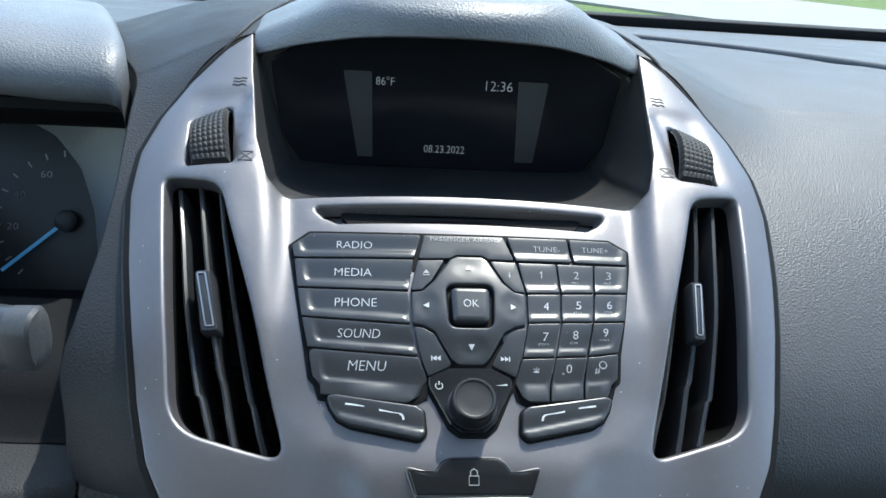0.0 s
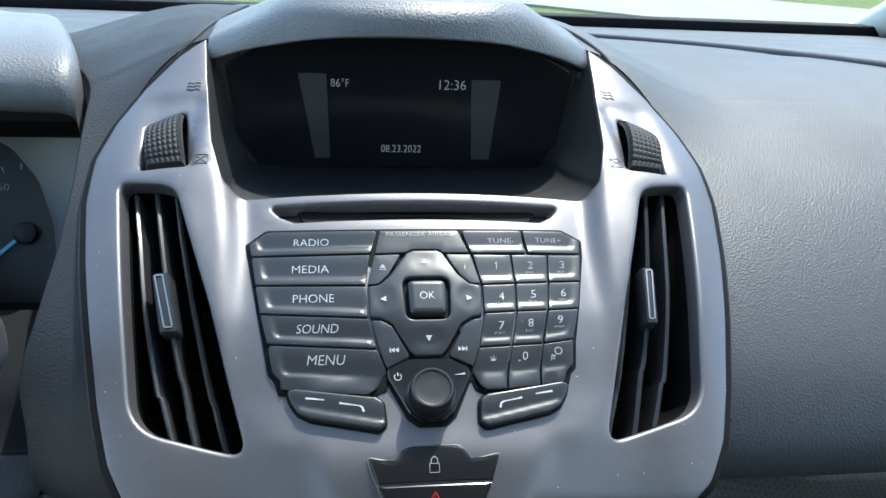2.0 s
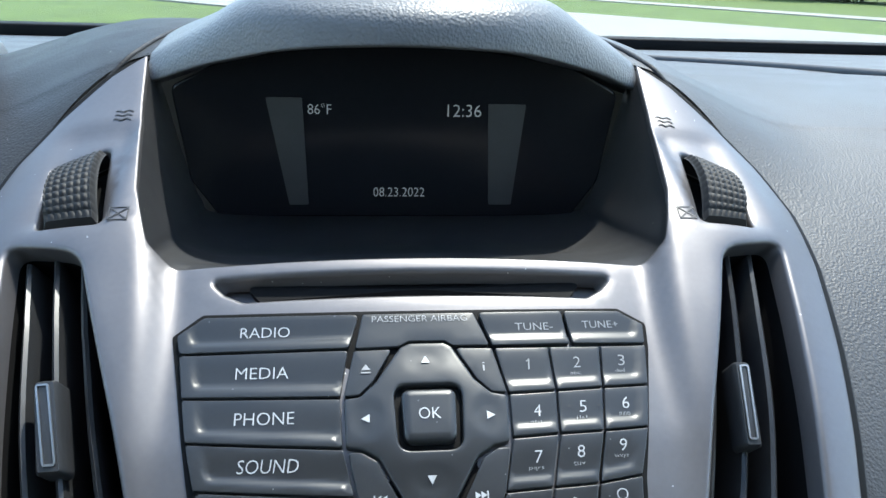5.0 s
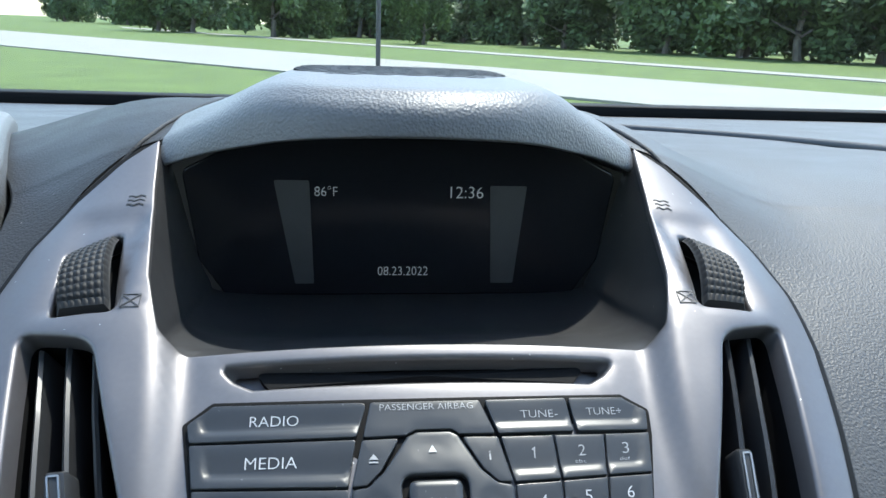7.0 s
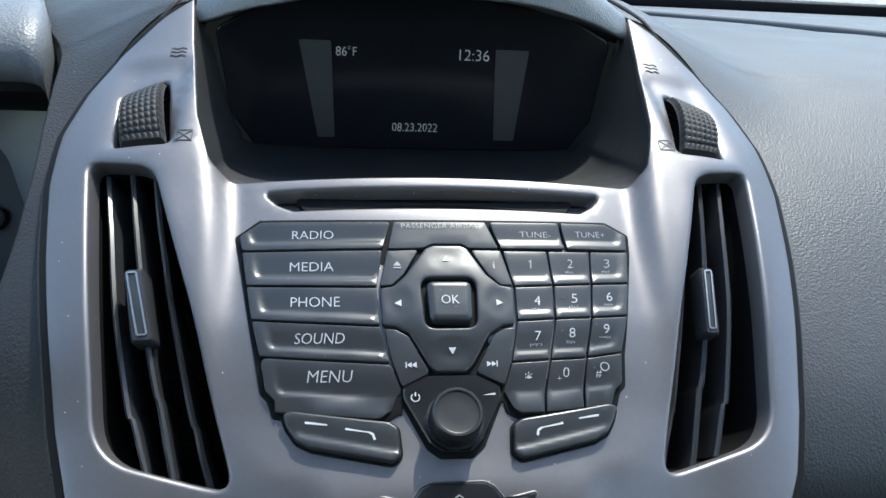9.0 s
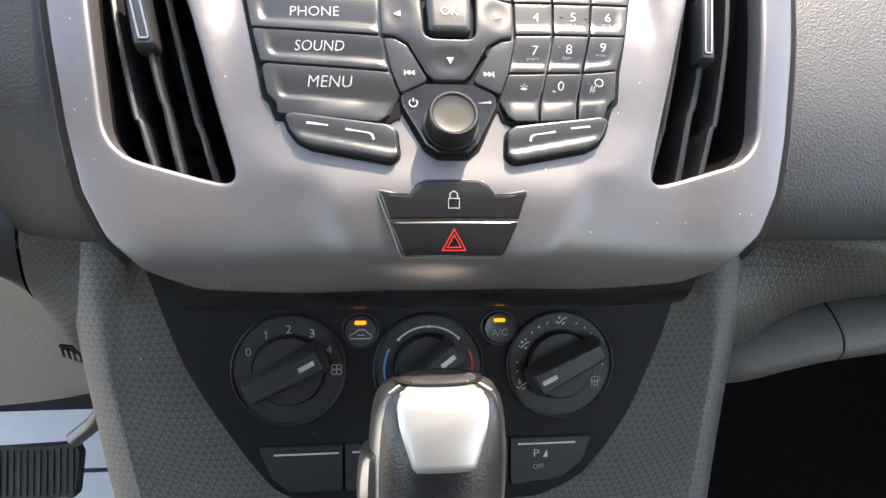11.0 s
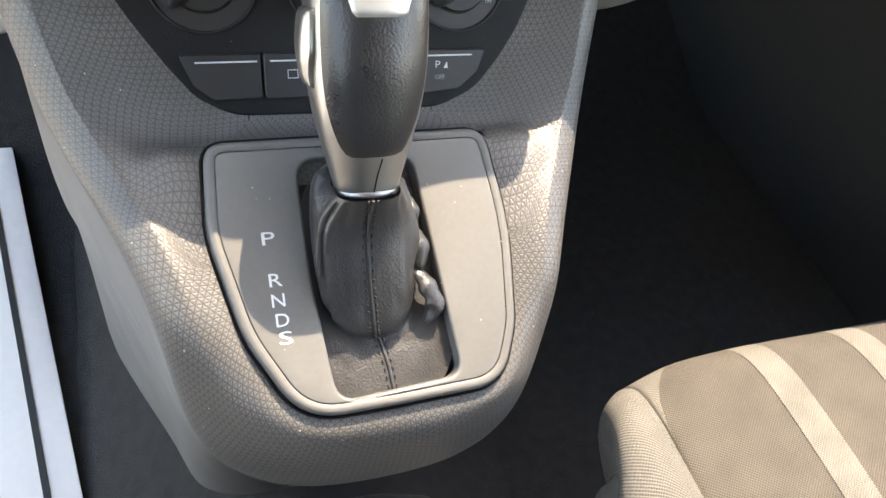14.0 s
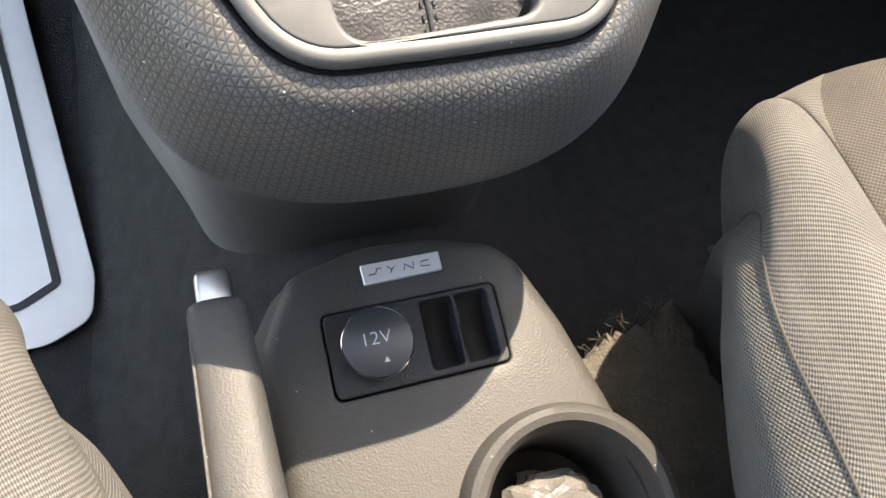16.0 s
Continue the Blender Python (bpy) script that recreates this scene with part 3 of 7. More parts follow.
outline = [(-x, y, *r) for x, y, *r in half] + [(x, y, *r) for x, y, *r in half[::-1]] \
    + [(x, y, *r) for x, y, *r in inner[::-1]] + [(-x, y, *r) for x, y, *r in inner]
outline = rpoly(outline, 0.02, 4, 0.004)
vent_r = rpoly([(0.1645, 0.0838, 0.005), (0.1325, 0.076, 0.016), (0.1085, 0.004, 0.2), (0.0872, -0.0705, 0.005), (0.1405, -0.0555, 0.026)], None, 7, 0.004)
vent_l = mirror(vent_r)
wheel_r = rpoly([(0.1355, 0.1440), (0.1575, 0.1300), (0.1530, 0.0905), (0.1275, 0.0905)], 0.003, 4, 0.004)
wheel_l = mirror(wheel_r)
cd_out = rpoly([(-0.082, 0.0645), (0.081, 0.0645), (0.0745, 0.0575), (0.068, 0.0535), (-0.068, 0.0535), (-0.0755, 0.0575)], 0.003, 4, 0.004)

centre = thing("centre_fascia", (0, 0.05, 1.05), "satin silver centre fascia curving round screen, keys and vents", "dashboard panel")
part("bezel", sheet(outline, [vent_r, vent_l, wheel_r, wheel_l, cd_out], fascia, 0.0042, 0.0022, 0.010, 0.0012, 0.006), SILVER, centre)

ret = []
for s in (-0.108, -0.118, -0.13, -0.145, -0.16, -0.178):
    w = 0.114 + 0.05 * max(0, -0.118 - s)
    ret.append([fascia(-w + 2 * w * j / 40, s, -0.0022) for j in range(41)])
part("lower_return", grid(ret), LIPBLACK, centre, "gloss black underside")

# a fine black gasket round the silver
gasket = [p for p in grow(outline, 0.0012) if not (abs(p.x) < 0.13 and p.y > 0.06 and abs(p.x) < fx(p.y) + 0.012)]
gl = [p for p in gasket if p.y > -0.10]
for sgn in (-1, 1):
    line = sorted([p for p in gl if p.x * sgn > 0.1], key=lambda p: p.y)
    part("gasket", ribbon(line, 0.0042, lambda x, s, h: fascia(x, s, h - 0.0036), 0.0, 0.003), VOID, centre, "thin black seam")

# CD slot: a sunk silver funnel, and a black plate for its shaded mouth
rows = []
for d, h in ((0.0, -0.003), (-0.0012, -0.0055), (-0.0035, -0.0075)):
    rows.append([fascia(p.x * (1 + d * 10), 0.0595 + (p.y - 0.0595) * (1 + d * 60), h) for p in cd_out])
part("slot_funnel", grid(rows, close_u=True), SILVER, centre)
mouth = rpoly([(-0.0690, 0.0636), (0.0690, 0.0636), (0.0625, 0.0555), (-0.0625, 0.0555)], 0.002, 4)
part("disc_slot", solid(grow(mouth, 0.012), [(0, -0.0095), (0, -0.0090)], fascia), SILVER, centre)
part("disc_mouth", solid(mouth, [(0, -0.0095), (0, -0.0052)], fascia), VOID, centre, "near-black plate standing for the shaded disc slot")

# ---- screen recess under the hood ----
recess = thing("display_unit", (0, 0.12, 1.14), "black recessed display showing temperature, clock and date", "display")
back_y = 0.186
bowl = []
edge = [(-0.1315, 0.2175), (-0.1265, 0.176), (-0.116, 0.110), (-0.107, 0.081), (-0.0965, 0.0715), (0.0, 0.0715), (0.0965, 0.0715), (0.107, 0.081), (0.116, 0.110), (0.1265, 0.176), (0.1315, 0.2175)]
back = [(-0.126, 1.246), (-0.1225, 1.230), (-0.113, 1.186), (-0.107, 1.173), (-0.098, 1.166), (0.0, 1.165), (0.098, 1.166), (0.107, 1.173), (0.113, 1.186), (0.1225, 1.230), (0.126, 1.246)]
el = catmull([(x, s, 0) for x, s in edge], 6)
bl = catmull([(x, z, 0) for x, z in back], 6)
for e, b in zip(el, bl):
    p, q = fascia(e.x, e.y, -0.003), Vector((b.x, back_y, b.y))
    mid = p.lerp(q, 0.55) + Vector((0, 0.004, -0.010 if abs(e.x) < 0.1 else -0.003))
    bowl.append(catmull([p, p.lerp(mid, 0.5), mid, q], 4))
for _ in range(5):
    bowl = [bowl[0]] + [[p if k == 0 else (a + p * 2 + b) / 4 for k, (a, p, b) in enumerate(zip(bowl[i - 1], bowl[i], bowl[i + 1]))] for i in range(1, len(bowl) - 1)] + [bowl[-1]]
part("recess_shell", grid(bowl), RECESS, recess, "dusty black recess", angle=80)
lensf = flat((0, back_y - 0.001, 1.205), (0, 0.0, 1), (0, -1, 0))
lens = rpoly([(-0.09, 0.046), (-0.1195, 0.031), (-0.113, -0.019), (-0.099, -0.040), (0.099, -0.040), (0.113, -0.019), (0.1195, 0.031), (0.09, 0.046), (0.0, 0.058)], 0.006, 5)
part("lens", solid(lens, [(0, -0.004), (0, 0), (-0.0008, 0.0006)], lensf), LENS, recess, "smoked black lens")
part("side_strip", solid(rpoly([(-0.0715, 0.026), (-0.0525, 0.026), (-0.0505, -0.033), (-0.0610, -0.033)], 0.001), [(0, 0.0004), (0, 0.0009)], lensf), GREYSTRIP, recess, "smoked grey strip beside the picture")
part("side_strip", solid(rpoly([(0.0685, 0.024), (0.0475, 0.024), (0.0505, -0.033), (0.0635, -0.033)], 0.001), [(0, 0.0004), (0, 0.0009)], lensf), GREYSTRIP, recess, "smoked grey strip beside the picture")
screen = part("screen", solid(rpoly([(-0.0505, 0.026), (0.0475, 0.026), (0.0500, -0.035), (-0.0495, -0.035)], 0.001), [(0, 0.0004), (0, 0.0010)], lensf), LENS, recess, "dark screen with pale digits")
part("digits", word("86°F", -0.0434, 0.0203, 0.0125, 0.0056, lensf, 0.0013), LIT, screen)
part("digits", word("12:36", 0.0345, 0.0203, 0.0185, 0.0066, lensf, 0.0013), LIT, screen)
part("digits", word("08.23.2022", -0.0005, -0.0255, 0.0285, 0.0052, lensf, 0.0013), LIT, screen)

# ---- the padded hood over the screen ----
hood = thing("screen_hood", (0, 0.2, 1.2), "grained black hood over the screen with speaker grille", "dashboard hood")
lipc = [(0.146, 0.2000, 1.2300), (0.134, 0.1900, 1.2345), (0.120, 0.178, 1.2400), (0.100, 0.160, 1.2480), (0.077, 0.1400, 1.2550), (0.060, 0.126, 1.2595), (0.037, 0.1130, 1.2630), (0.0, 0.1050, 1.2650)]
topz = spline([0.0, 0.04, 0.066, 0.078, 0.10, 0.134, 0.146, 0.156, 0.166], [1.2875, 1.2872, 1.2860, 1.2825, 1.2715, 1.2560, 1.2460, 1.2350, 1.2220])
lanes = []
for x, y, z in lipc:
    tz = topz(x) - 0.004 * smoothstep(0.07, 0.134, x)
    k = 1 - smoothstep(0.07, 0.134, x)
    lane = [(x, max(y + 0.05, 0.186), z - 0.004), (x, y + 0.012, z), (x, y, z + 0.001), (x, y - 0.0015, z + 0.004), (x, y + 0.001, z + (tz - z) * (0.45 + 0.1 * k)), (x * 0.997, y + 0.008, z + (tz - z) * 0.80), (x * 0.99, y + 0.022, z + (tz - z) * 0.96),
            (x * 0.985, max(y + 0.05, 0.19), topz(x)), (x * 0.975, 0.25, topz(x) - 0.0005), (x * 0.96, 0.30, topz(x) - 0.002), (x * 0.93, 0.333, topz(x) - 0.0055), (x * 0.90, 0.347, topz(x) - 0.013), (x * 0.88, 0.352, topz(x) - 0.04)]
    lanes.append(catmull(lane, 5))
full = lanes + [[Vector((-p.x, p.y, p.z)) for p in l] for l in lanes[-2::-1]]
hoodrows = [catmull(list(r), 5) for r in zip(*full)]
part("padded_cover", grid(hoodrows), HOOD, hood, angle=60)
top = flat((0, 0.26, 1.2878), (0, 1, 0), (0, 0, 1))
for k in range(11):
    t = k / 10
    w = 0.064 * math.sqrt(max(0.05, 1 - (2 * t - 1) ** 2 * 0.55))
    y = -0.062 + 0.118 * t
    part("grille_rib", ribbon([(-w + 2 * w * j / 24, y + 0.0035 * math.sin(j * 1.3)) for j in range(25)], 0.0035, lambda x, yy, h: top(x, yy, h + topz(abs(x)) - 1.2878 - 0.0028 - 0.0016 * smoothstep(0.02, 0.06, yy)), 0.0, 0.0032), PAD, hood)
part("fleck", solid(rpoly([(0.001, -0.125), (0.0045, -0.1235), (0.0045, -0.122), (0.0012, -0.1225)], 0.0005), [(0, -0.002), (0, 0.0012)], lambda x, y, h: Vector((x, 0.26 + y, 1.2800 + h))), VOID, hood, "small black fleck")

# ---- keys ----
radio = thing("radio_keypad", (0, 0, 1.12), "black radio keypad with white legends on the silver fascia", "radio controls")
base = rpoly([(-0.0928, 0.035), (-0.0826, 0.0440), (0.0796, 0.0440), (0.0902, 0.0370), (0.0888, 0.026), (0.0764, -0.0252), (0.0746, -0.0398), (0.0672, -0.0460),
              (0.0272, -0.0482), (0.0198, -0.0440), (0.0110, -0.0630), (0.0060, -0.0672), (-0.0066, -0.0672), (-0.0116, -0.0635), (-0.0215, -0.0440),
              (-0.0306, -0.0494), (-0.0722, -0.0459), (-0.0779, -0.0398), (-0.0808, -0.0244)], 0.002, 3, 0.004)
part("keypad_base", solid(base, [(0.0006, -0.002), (0.0003, 0.0006), (-0.0006, 0.0008)], deck), VOID, radio, "black surround of the keys")


def scooped(bottom, side, depth, wb, ws, span):
    """How far a key's face is sunk at (x, y): a dished field inside a raised band along its foot and one side."""
    def reach(line, inside):
        a, b = Vector(line[0]), Vector(line[1])
        n = Vector((a.y - b.y, b.x - a.x)).normalized()
        n = n if (Vector(inside) - a).dot(n) > 0 else -n
        return lambda x, y: (Vector((x, y)) - a).dot(n)
    mid = (Vector(bottom[0]) + Vector(bottom[1])) / 2 + Vector((0, span / 2))
    foot = reach(bottom, mid)
    edge = reach(side, mid) if side else None

    def sunk(x, y):
        db = foot(x, y)
        m = db - wb
        if edge:
            ms = edge(x, y) - ws
            k = 0.0022
            h = max(k - abs(m - ms), 0.0) / k
            m = min(m, ms) - h * h * k / 4
        return depth * smoothstep(0.0, 0.0016, m) * (1 - 0.85 * smoothstep(0.25 * span, span, db))
    return sunk


def key(name, corners, legend=(), r=0.0016, lift=0.0026, parent=None, m=None, gap=-0.00045, label="", sunk=None, step=0.0016, rim=0.0004, holes=()):
    """A key over an outline, its face sunk by sunk(x, y), with its legends lying on that face."""
    lp = grow(rpoly(corners, r, 4, 0.004), gap)
    face_at = (lambda x, y, h=0.0: deck(x, y, h + lift - sunk(x, y))) if sunk else (lambda x, y, h=0.0: deck(x, y, h + lift))
    ob = part(name, sheet(lp, list(holes), face_at, step if sunk else 0.0045, rim, 0.0035), m or KEY, parent or radio, label, angle=60)
    for item in legend:
        if item[0] == "w":
            _, body, x, y, w, h, mt, lean = item
            part("legend", word(body, x, y, w, h, face_at, 0.00025, lean), mt, ob)
        else:
            _, pts, mt = item
            part("symbol", face(pts, face_at, 0.0004), mt, ob)
    return ob


def W(body, x, y, w, h=0.0029, mt=None, lean=0.0):
    return ("w", body, x, y, w, h, mt or GLYPH, lean)


key("key", [(-0.0915, 0.0345), (-0.082, 0.0425), (-0.0232, 0.0425), (-0.0275, 0.0272), (-0.0897, 0.0265)], [W("RADIO", -0.0585, 0.0353, 0.0182, 0.0040)], r=0.0026, sunk=scooped(((-0.0897, 0.0265), (-0.0275, 0.0272)), ((-0.0915, 0.0345), (-0.0897, 0.0265)), 0.0013, 0.0036, 0.0046, 0.016), label="wide black RADIO key")
key("key", [(-0.0897, 0.0265), (-0.0275, 0.0272), (-0.0303, 0.008), (-0.0866, 0.009)], [W("MEDIA", -0.0586, 0.0186, 0.0188, 0.0042)], sunk=scooped(((-0.0866, 0.009), (-0.0303, 0.008)), ((-0.0897, 0.0265), (-0.0866, 0.009)), 0.0013, 0.0036, 0.0046, 0.0175), label="wide black MEDIA key")
key("key", [(-0.0866, 0.009), (-0.0303, 0.008), (-0.0293, -0.0108), (-0.0834, -0.0076)], [W("PHONE", -0.0567, 0.0011, 0.0206, 0.0044)], sunk=scooped(((-0.0834, -0.0076), (-0.0293, -0.0108)), ((-0.0866, 0.009), (-0.0834, -0.0076)), 0.0013, 0.0036, 0.0046, 0.017), label="wide black PHONE key")
key("key", [(-0.0834, -0.0076), (-0.0293, -0.0108), (-0.0253, -0.028), (-0.0792, -0.0244)], [W("SOUND", -0.0545, -0.0161, 0.0204, 0.0046, None, 0.12)], sunk=scooped(((-0.0792, -0.0244), (-0.0253, -0.028)), ((-0.0834, -0.0076), (-0.0792, -0.0244)), 0.0013, 0.0036, 0.0046, 0.0168), label="wide black SOUND key")
key("key", [(-0.0792, -0.0244), (-0.0253, -0.028), (-0.0205, -0.0405), (-0.0306, -0.0478), (-0.0715, -0.0443), (-0.0764, -0.0392)], [W("MENU", -0.0502, -0.0333, 0.0178, 0.0050, None, 0.12)], r=0.0034, sunk=scooped(((-0.0715, -0.0443), (-0.0306, -0.0478)), ((-0.0792, -0.0244), (-0.0764, -0.0392)), 0.0013, 0.0036, 0.0046, 0.017), label="wide black MENU key")
key("key", [(-0.0228, 0.0425), (0.02, 0.0425), (0.0253, 0.0273), (0.0107, 0.0275), (0.0078, 0.0296), (-0.0055, 0.0296), (-0.0095, 0.0275), (-0.026, 0.027)],
    [W("PASSENGER AIRBAG", -0.001, 0.0396, 0.036, 0.0026, DIMGLYPH)], lift=0.0024, label="dark PASSENGER AIRBAG lamp panel")


def tri(x, y, a, r=0.0019):
    return ("f", [(x + r * math.cos(radians(a + d)), y + r * math.sin(radians(a + d))) for d in (0, 125, 235)], GLYPH)


ej = [(-0.0262, 0.0268), (-0.0112, 0.0272), (-0.0186, 0.0138), (-0.0239, 0.0084), (-0.03, 0.0079)]
key("key", ej, [("f", [(-0.0233, 0.0183), (-0.0199, 0.0183), (-0.0216, 0.0206)], DIMGLYPH), ("f", [(-0.0233, 0.0170), (-0.0199, 0.0170), (-0.0199, 0.0176), (-0.0233, 0.0176)], DIMGLYPH)], label="disc eject key")
key("key", [(-x - 0.0005, y) for x, y in ej], [W("i", 0.0214, 0.0187, 0.0008, 0.0035, DIMGLYPH)], label="information key")
dp = [(-0.0093, 0.0278), (-0.0055, 0.0296), (0.0072, 0.0296), (0.0105, 0.0278), (0.0178, 0.0138), (0.0232, 0.0088), (0.0296, 0.0079), (0.0284, -0.0106), (0.0224, -0.0118), (0.0166, -0.0155),
      (0.0088, -0.0295), (0.0055, -0.0326), (-0.0068, -0.0326), (-0.0100, -0.0297), (-0.0179, -0.0150), (-0.0231, -0.0119), (-0.0291, -0.0108), (-0.0299, 0.0079), (-0.0237, 0.0085), (-0.0184, 0.0138)]


def pad_sunk(x, y):
    """Dimples round the arrows and a slope down to the pad's rim."""
    out = 0.0
    for ax, ay, wx, wy in ((0, 0.0205, 0.0055, 0.0042), (0, -0.0225, 0.0055, 0.0042), (-0.0212, -0.0005, 0.0042, 0.0055), (0.0212, -0.0005, 0.0042, 0.0055)):
        d = math.hypot((x - ax) / (wx * 1.15), (y - ay) / (wy * 1.15))
        out += (0.0005 if ay < 0.01 else 0.0002) * smoothstep(1.5, 0.5, d)
    return out + 0.0012 * smoothstep(0.016, 0.030, math.hypot(x, y))


well = rpoly([(-0.0120, 0.0118), (0.0125, 0.0118), (0.0112, -0.0127), (-0.0107, -0.0127)], 0.0048, 6, 0.003)
pad_key = key("direction_pad", dp, [tri(0, 0.0213, 90), tri(-0.0216, -0.0005, 180), tri(0.0216, -0.0005, 0), tri(0, -0.0226, 270)], r=0.0025, lift=0.0040, sunk=pad_sunk, step=0.0014, rim=0.0009, holes=[well], label="raised direction pad with white arrows")
part("ok_well", solid(grow(well, 0.001), [(0.0, 0.0008), (0.0, 0.0012)], deck), VOID, pad_key, "black ring round the OK key")
ok_lp = rpoly([(-0.0095, 0.0095), (0.0101, 0.0095), (0.0092, -0.0100), (-0.0088, -0.0100)], 0.0034, 6, 0.003)
ok = part("ok_key", solid(ok_lp, [(0, 0.0008), (0, 0.0040), (-0.0004, 0.0047), (-0.0011, 0.0051), (-0.0026, 0.0054)], deck), KEY, radio, "square OK key")
part("legend", word("OK", 0.0002, 0.0, 0.0076, 0.0042, deck, 0.0057), GLYPH, ok)
pv = [(-0.0284, -0.0118), (-0.0231, -0.0121), (-0.0178, -0.0154), (-0.0097, -0.0312), (-0.0105, -0.0333), (-0.0208, -0.0386), (-0.0220, -0.0370), (-0.0253, -0.0272)]


def skip(x, y, d):
    return [("f", [(x + d * 0.0002, y + 0.0013), (x + d * 0.0022, y), (x + d * 0.0002, y - 0.0013)], GLYPH), ("f", [(x - d * 0.0018, y + 0.0013), (x + d * 0.0002, y), (x - d * 0.0018, y - 0.0013)], GLYPH),
            ("f", [(x + d * 0.0022, y + 0.0013), (x + d * 0.0027, y + 0.0013), (x + d * 0.0027, y - 0.0013), (x + d * 0.0022, y - 0.0013)], GLYPH)]


key("key", pv, skip(-0.0169, -0.0289, -1), label="previous track key")
key("key", [(-x, y) for x, y in pv], skip(0.0160, -0.0289, 1), label="next track key")
key("key", [(0.0212, 0.0425), (0.0552, 0.0427), (0.0566, 0.0273), (0.0255, 0.0271)], [W("TUNE-", 0.043, 0.0356, 0.0150, 0.0030, DIMGLYPH)], sunk=scooped(((0.0566, 0.0273), (0.0255, 0.0271)), None, 0.0009, 0.0032, 0, 0.0155), label="TUNE minus key")
key("key", [(0.0556, 0.0427), (0.0789, 0.0425), (0.0888, 0.036), (0.0875, 0.027), (0.057, 0.0273)], [W("TUNE+", 0.0702, 0.0361, 0.0150, 0.0030, DIMGLYPH)], sunk=scooped(((0.0875, 0.027), (0.057, 0.0273)), ((0.0888, 0.036), (0.0875, 0.027)), 0.0009, 0.0032, 0.0036, 0.0155), label="TUNE plus key")
cols = [[(0.026, 0.0268), (0.0295, 0.0079), (0.0289, -0.0089), (0.0247, -0.0281), (0.0205, -0.0405)],
        [(0.0473, 0.0267), (0.0477, 0.0085), (0.0463, -0.0081), (0.0417, -0.0274), (0.0374, -0.0466)],
        [(0.0681, 0.0266), (0.066, 0.0092), (0.0632, -0.0077), (0.0582, -0.0268), (0.0546, -0.0454)],
        [(0.0876, 0.0268), (0.0846, 0.0097), (0.0806, -0.007), (0.0749, -0.0248), (0.0718, -0.0375)]]
names = [["1", "2", "3"], ["4", "5", "6"], ["7", "8", "9"], ["*", "0", "#"]]
subs = [["", "abc", "def"], ["ghi", "jkl", "mno"], ["pqrs", "tuv", "wxyz"], ["", "", ""]]
where = [[(0.0384, 0.0195), (0.0575, 0.0198), (0.0756, 0.0202)], [(0.0393, 0.0010), (0.0566, 0.0020), (0.0735, 0.0028)],
         [(0.0375, -0.0162), (0.0531, -0.0150), (0.0692, -0.0134)], [(0.0316, -0.0345), (0.0482, -0.0334), (0.0627, -0.0345)]]
for i in range(4):
    for j in range(3):
        q = [cols[j][i], cols[j + 1][i], cols[j + 1][i + 1], cols[j][i + 1]]
        if i == 3 and j == 0:
            q = [cols[0][3], cols[1][3], cols[1][4], (0.0270, -0.0466), (0.0202, -0.0414)]
        if i == 3 and j == 2:
            q = [cols[2][3], cols[3][3], (0.0731, -0.0391), (0.0668, -0.0444), cols[2][4]]
        x, y = where[i][j]
        dim = DIMGLYPH if i == 0 else GLYPH
        lg = [W(names[i][j], x, y, 0.0018 if names[i][j] == "1" else 0.0032 if names[i][j] == "*" else 0.0027, 0.0043 if names[i][j] not in "*#" else 0.0034, dim, 0.1)]
        if subs[i][j]:
            lg.append(W(subs[i][j], x - 0.0012, y - 0.0042, 0.0011 * len(subs[i][j]) + 0.001, 0.0014, DIMGLYPH))
        if names[i][j] == "0":
            lg.append(W("+", x - 0.0032, y - 0.0026, 0.0016, 0.0016))
        # Dark dots paint the shade of the raised bumps beside the 5.
        if names[i][j] == "5":
            lg += [("f", [(x + d + 0.0006 * math.cos(a * 0.785), y + 0.0002 + 0.0006 * math.sin(a * 0.785)) for a in range(8)], BLACKGLYPH) for d in (-0.0052, 0.0062)]
        lo_l, lo_r = (q[3], q[2]) if len(q) == 4 else (q[3], q[2]) if j == 0 else (q[4], q[3])
        side = (q[1], q[2]) if j == 2 else None
        kb = key("number_key", q, lg, r=0.0010, label="black number key with white legend", sunk=scooped((lo_l, lo_r), side, 0.0008, 0.0032, 0.0034, 0.0165))
        if names[i][j] == "#":
            part("symbol", ribbon([(0.0659 + 0.0019 * math.cos(a * 0.52), -0.0312 + 0.0019 * math.sin(a * 0.52)) for a in range(12)], 0.0004, deck, 0.0022, 0.0003, True), GLYPH, kb)
kp = part("knob_seat", solid(rpoly([(-0.0209, -0.0386), (-0.0108, -0.0336), (0.0096, -0.0336), (0.0190, -0.0386), (0.0193, -0.0432), (0.0104, -0.0612), (0.0055, -0.0656), (-0.0060, -0.0656), (-0.0110, -0.0617), (-0.0207, -0.0432)], 0.002, 4, 0.004),
                             [(0, 0.0), (0, 0.0022), (-0.0006, 0.0028)], deck), GLOSS, radio, "gloss black seat of the volume knob")
part("symbol", ribbon([(-0.016 + 0.0017 * math.cos(radians(a)), -0.0430 + 0.0017 * math.sin(radians(a))) for a in range(130, 411, 20)], 0.0005, deck, 0.0029, 0.0002), GLYPH, kp)
part("symbol", face([(-0.0163, -0.0425), (-0.0157, -0.0425), (-0.0157, -0.0408), (-0.0163, -0.0408)], deck, 0.0031), GLYPH, kp)
part("symbol", face([(0.0112, -0.0427), (0.0168, -0.0427), (0.0168, -0.0417)], deck, 0.0031), GLYPH, kp)
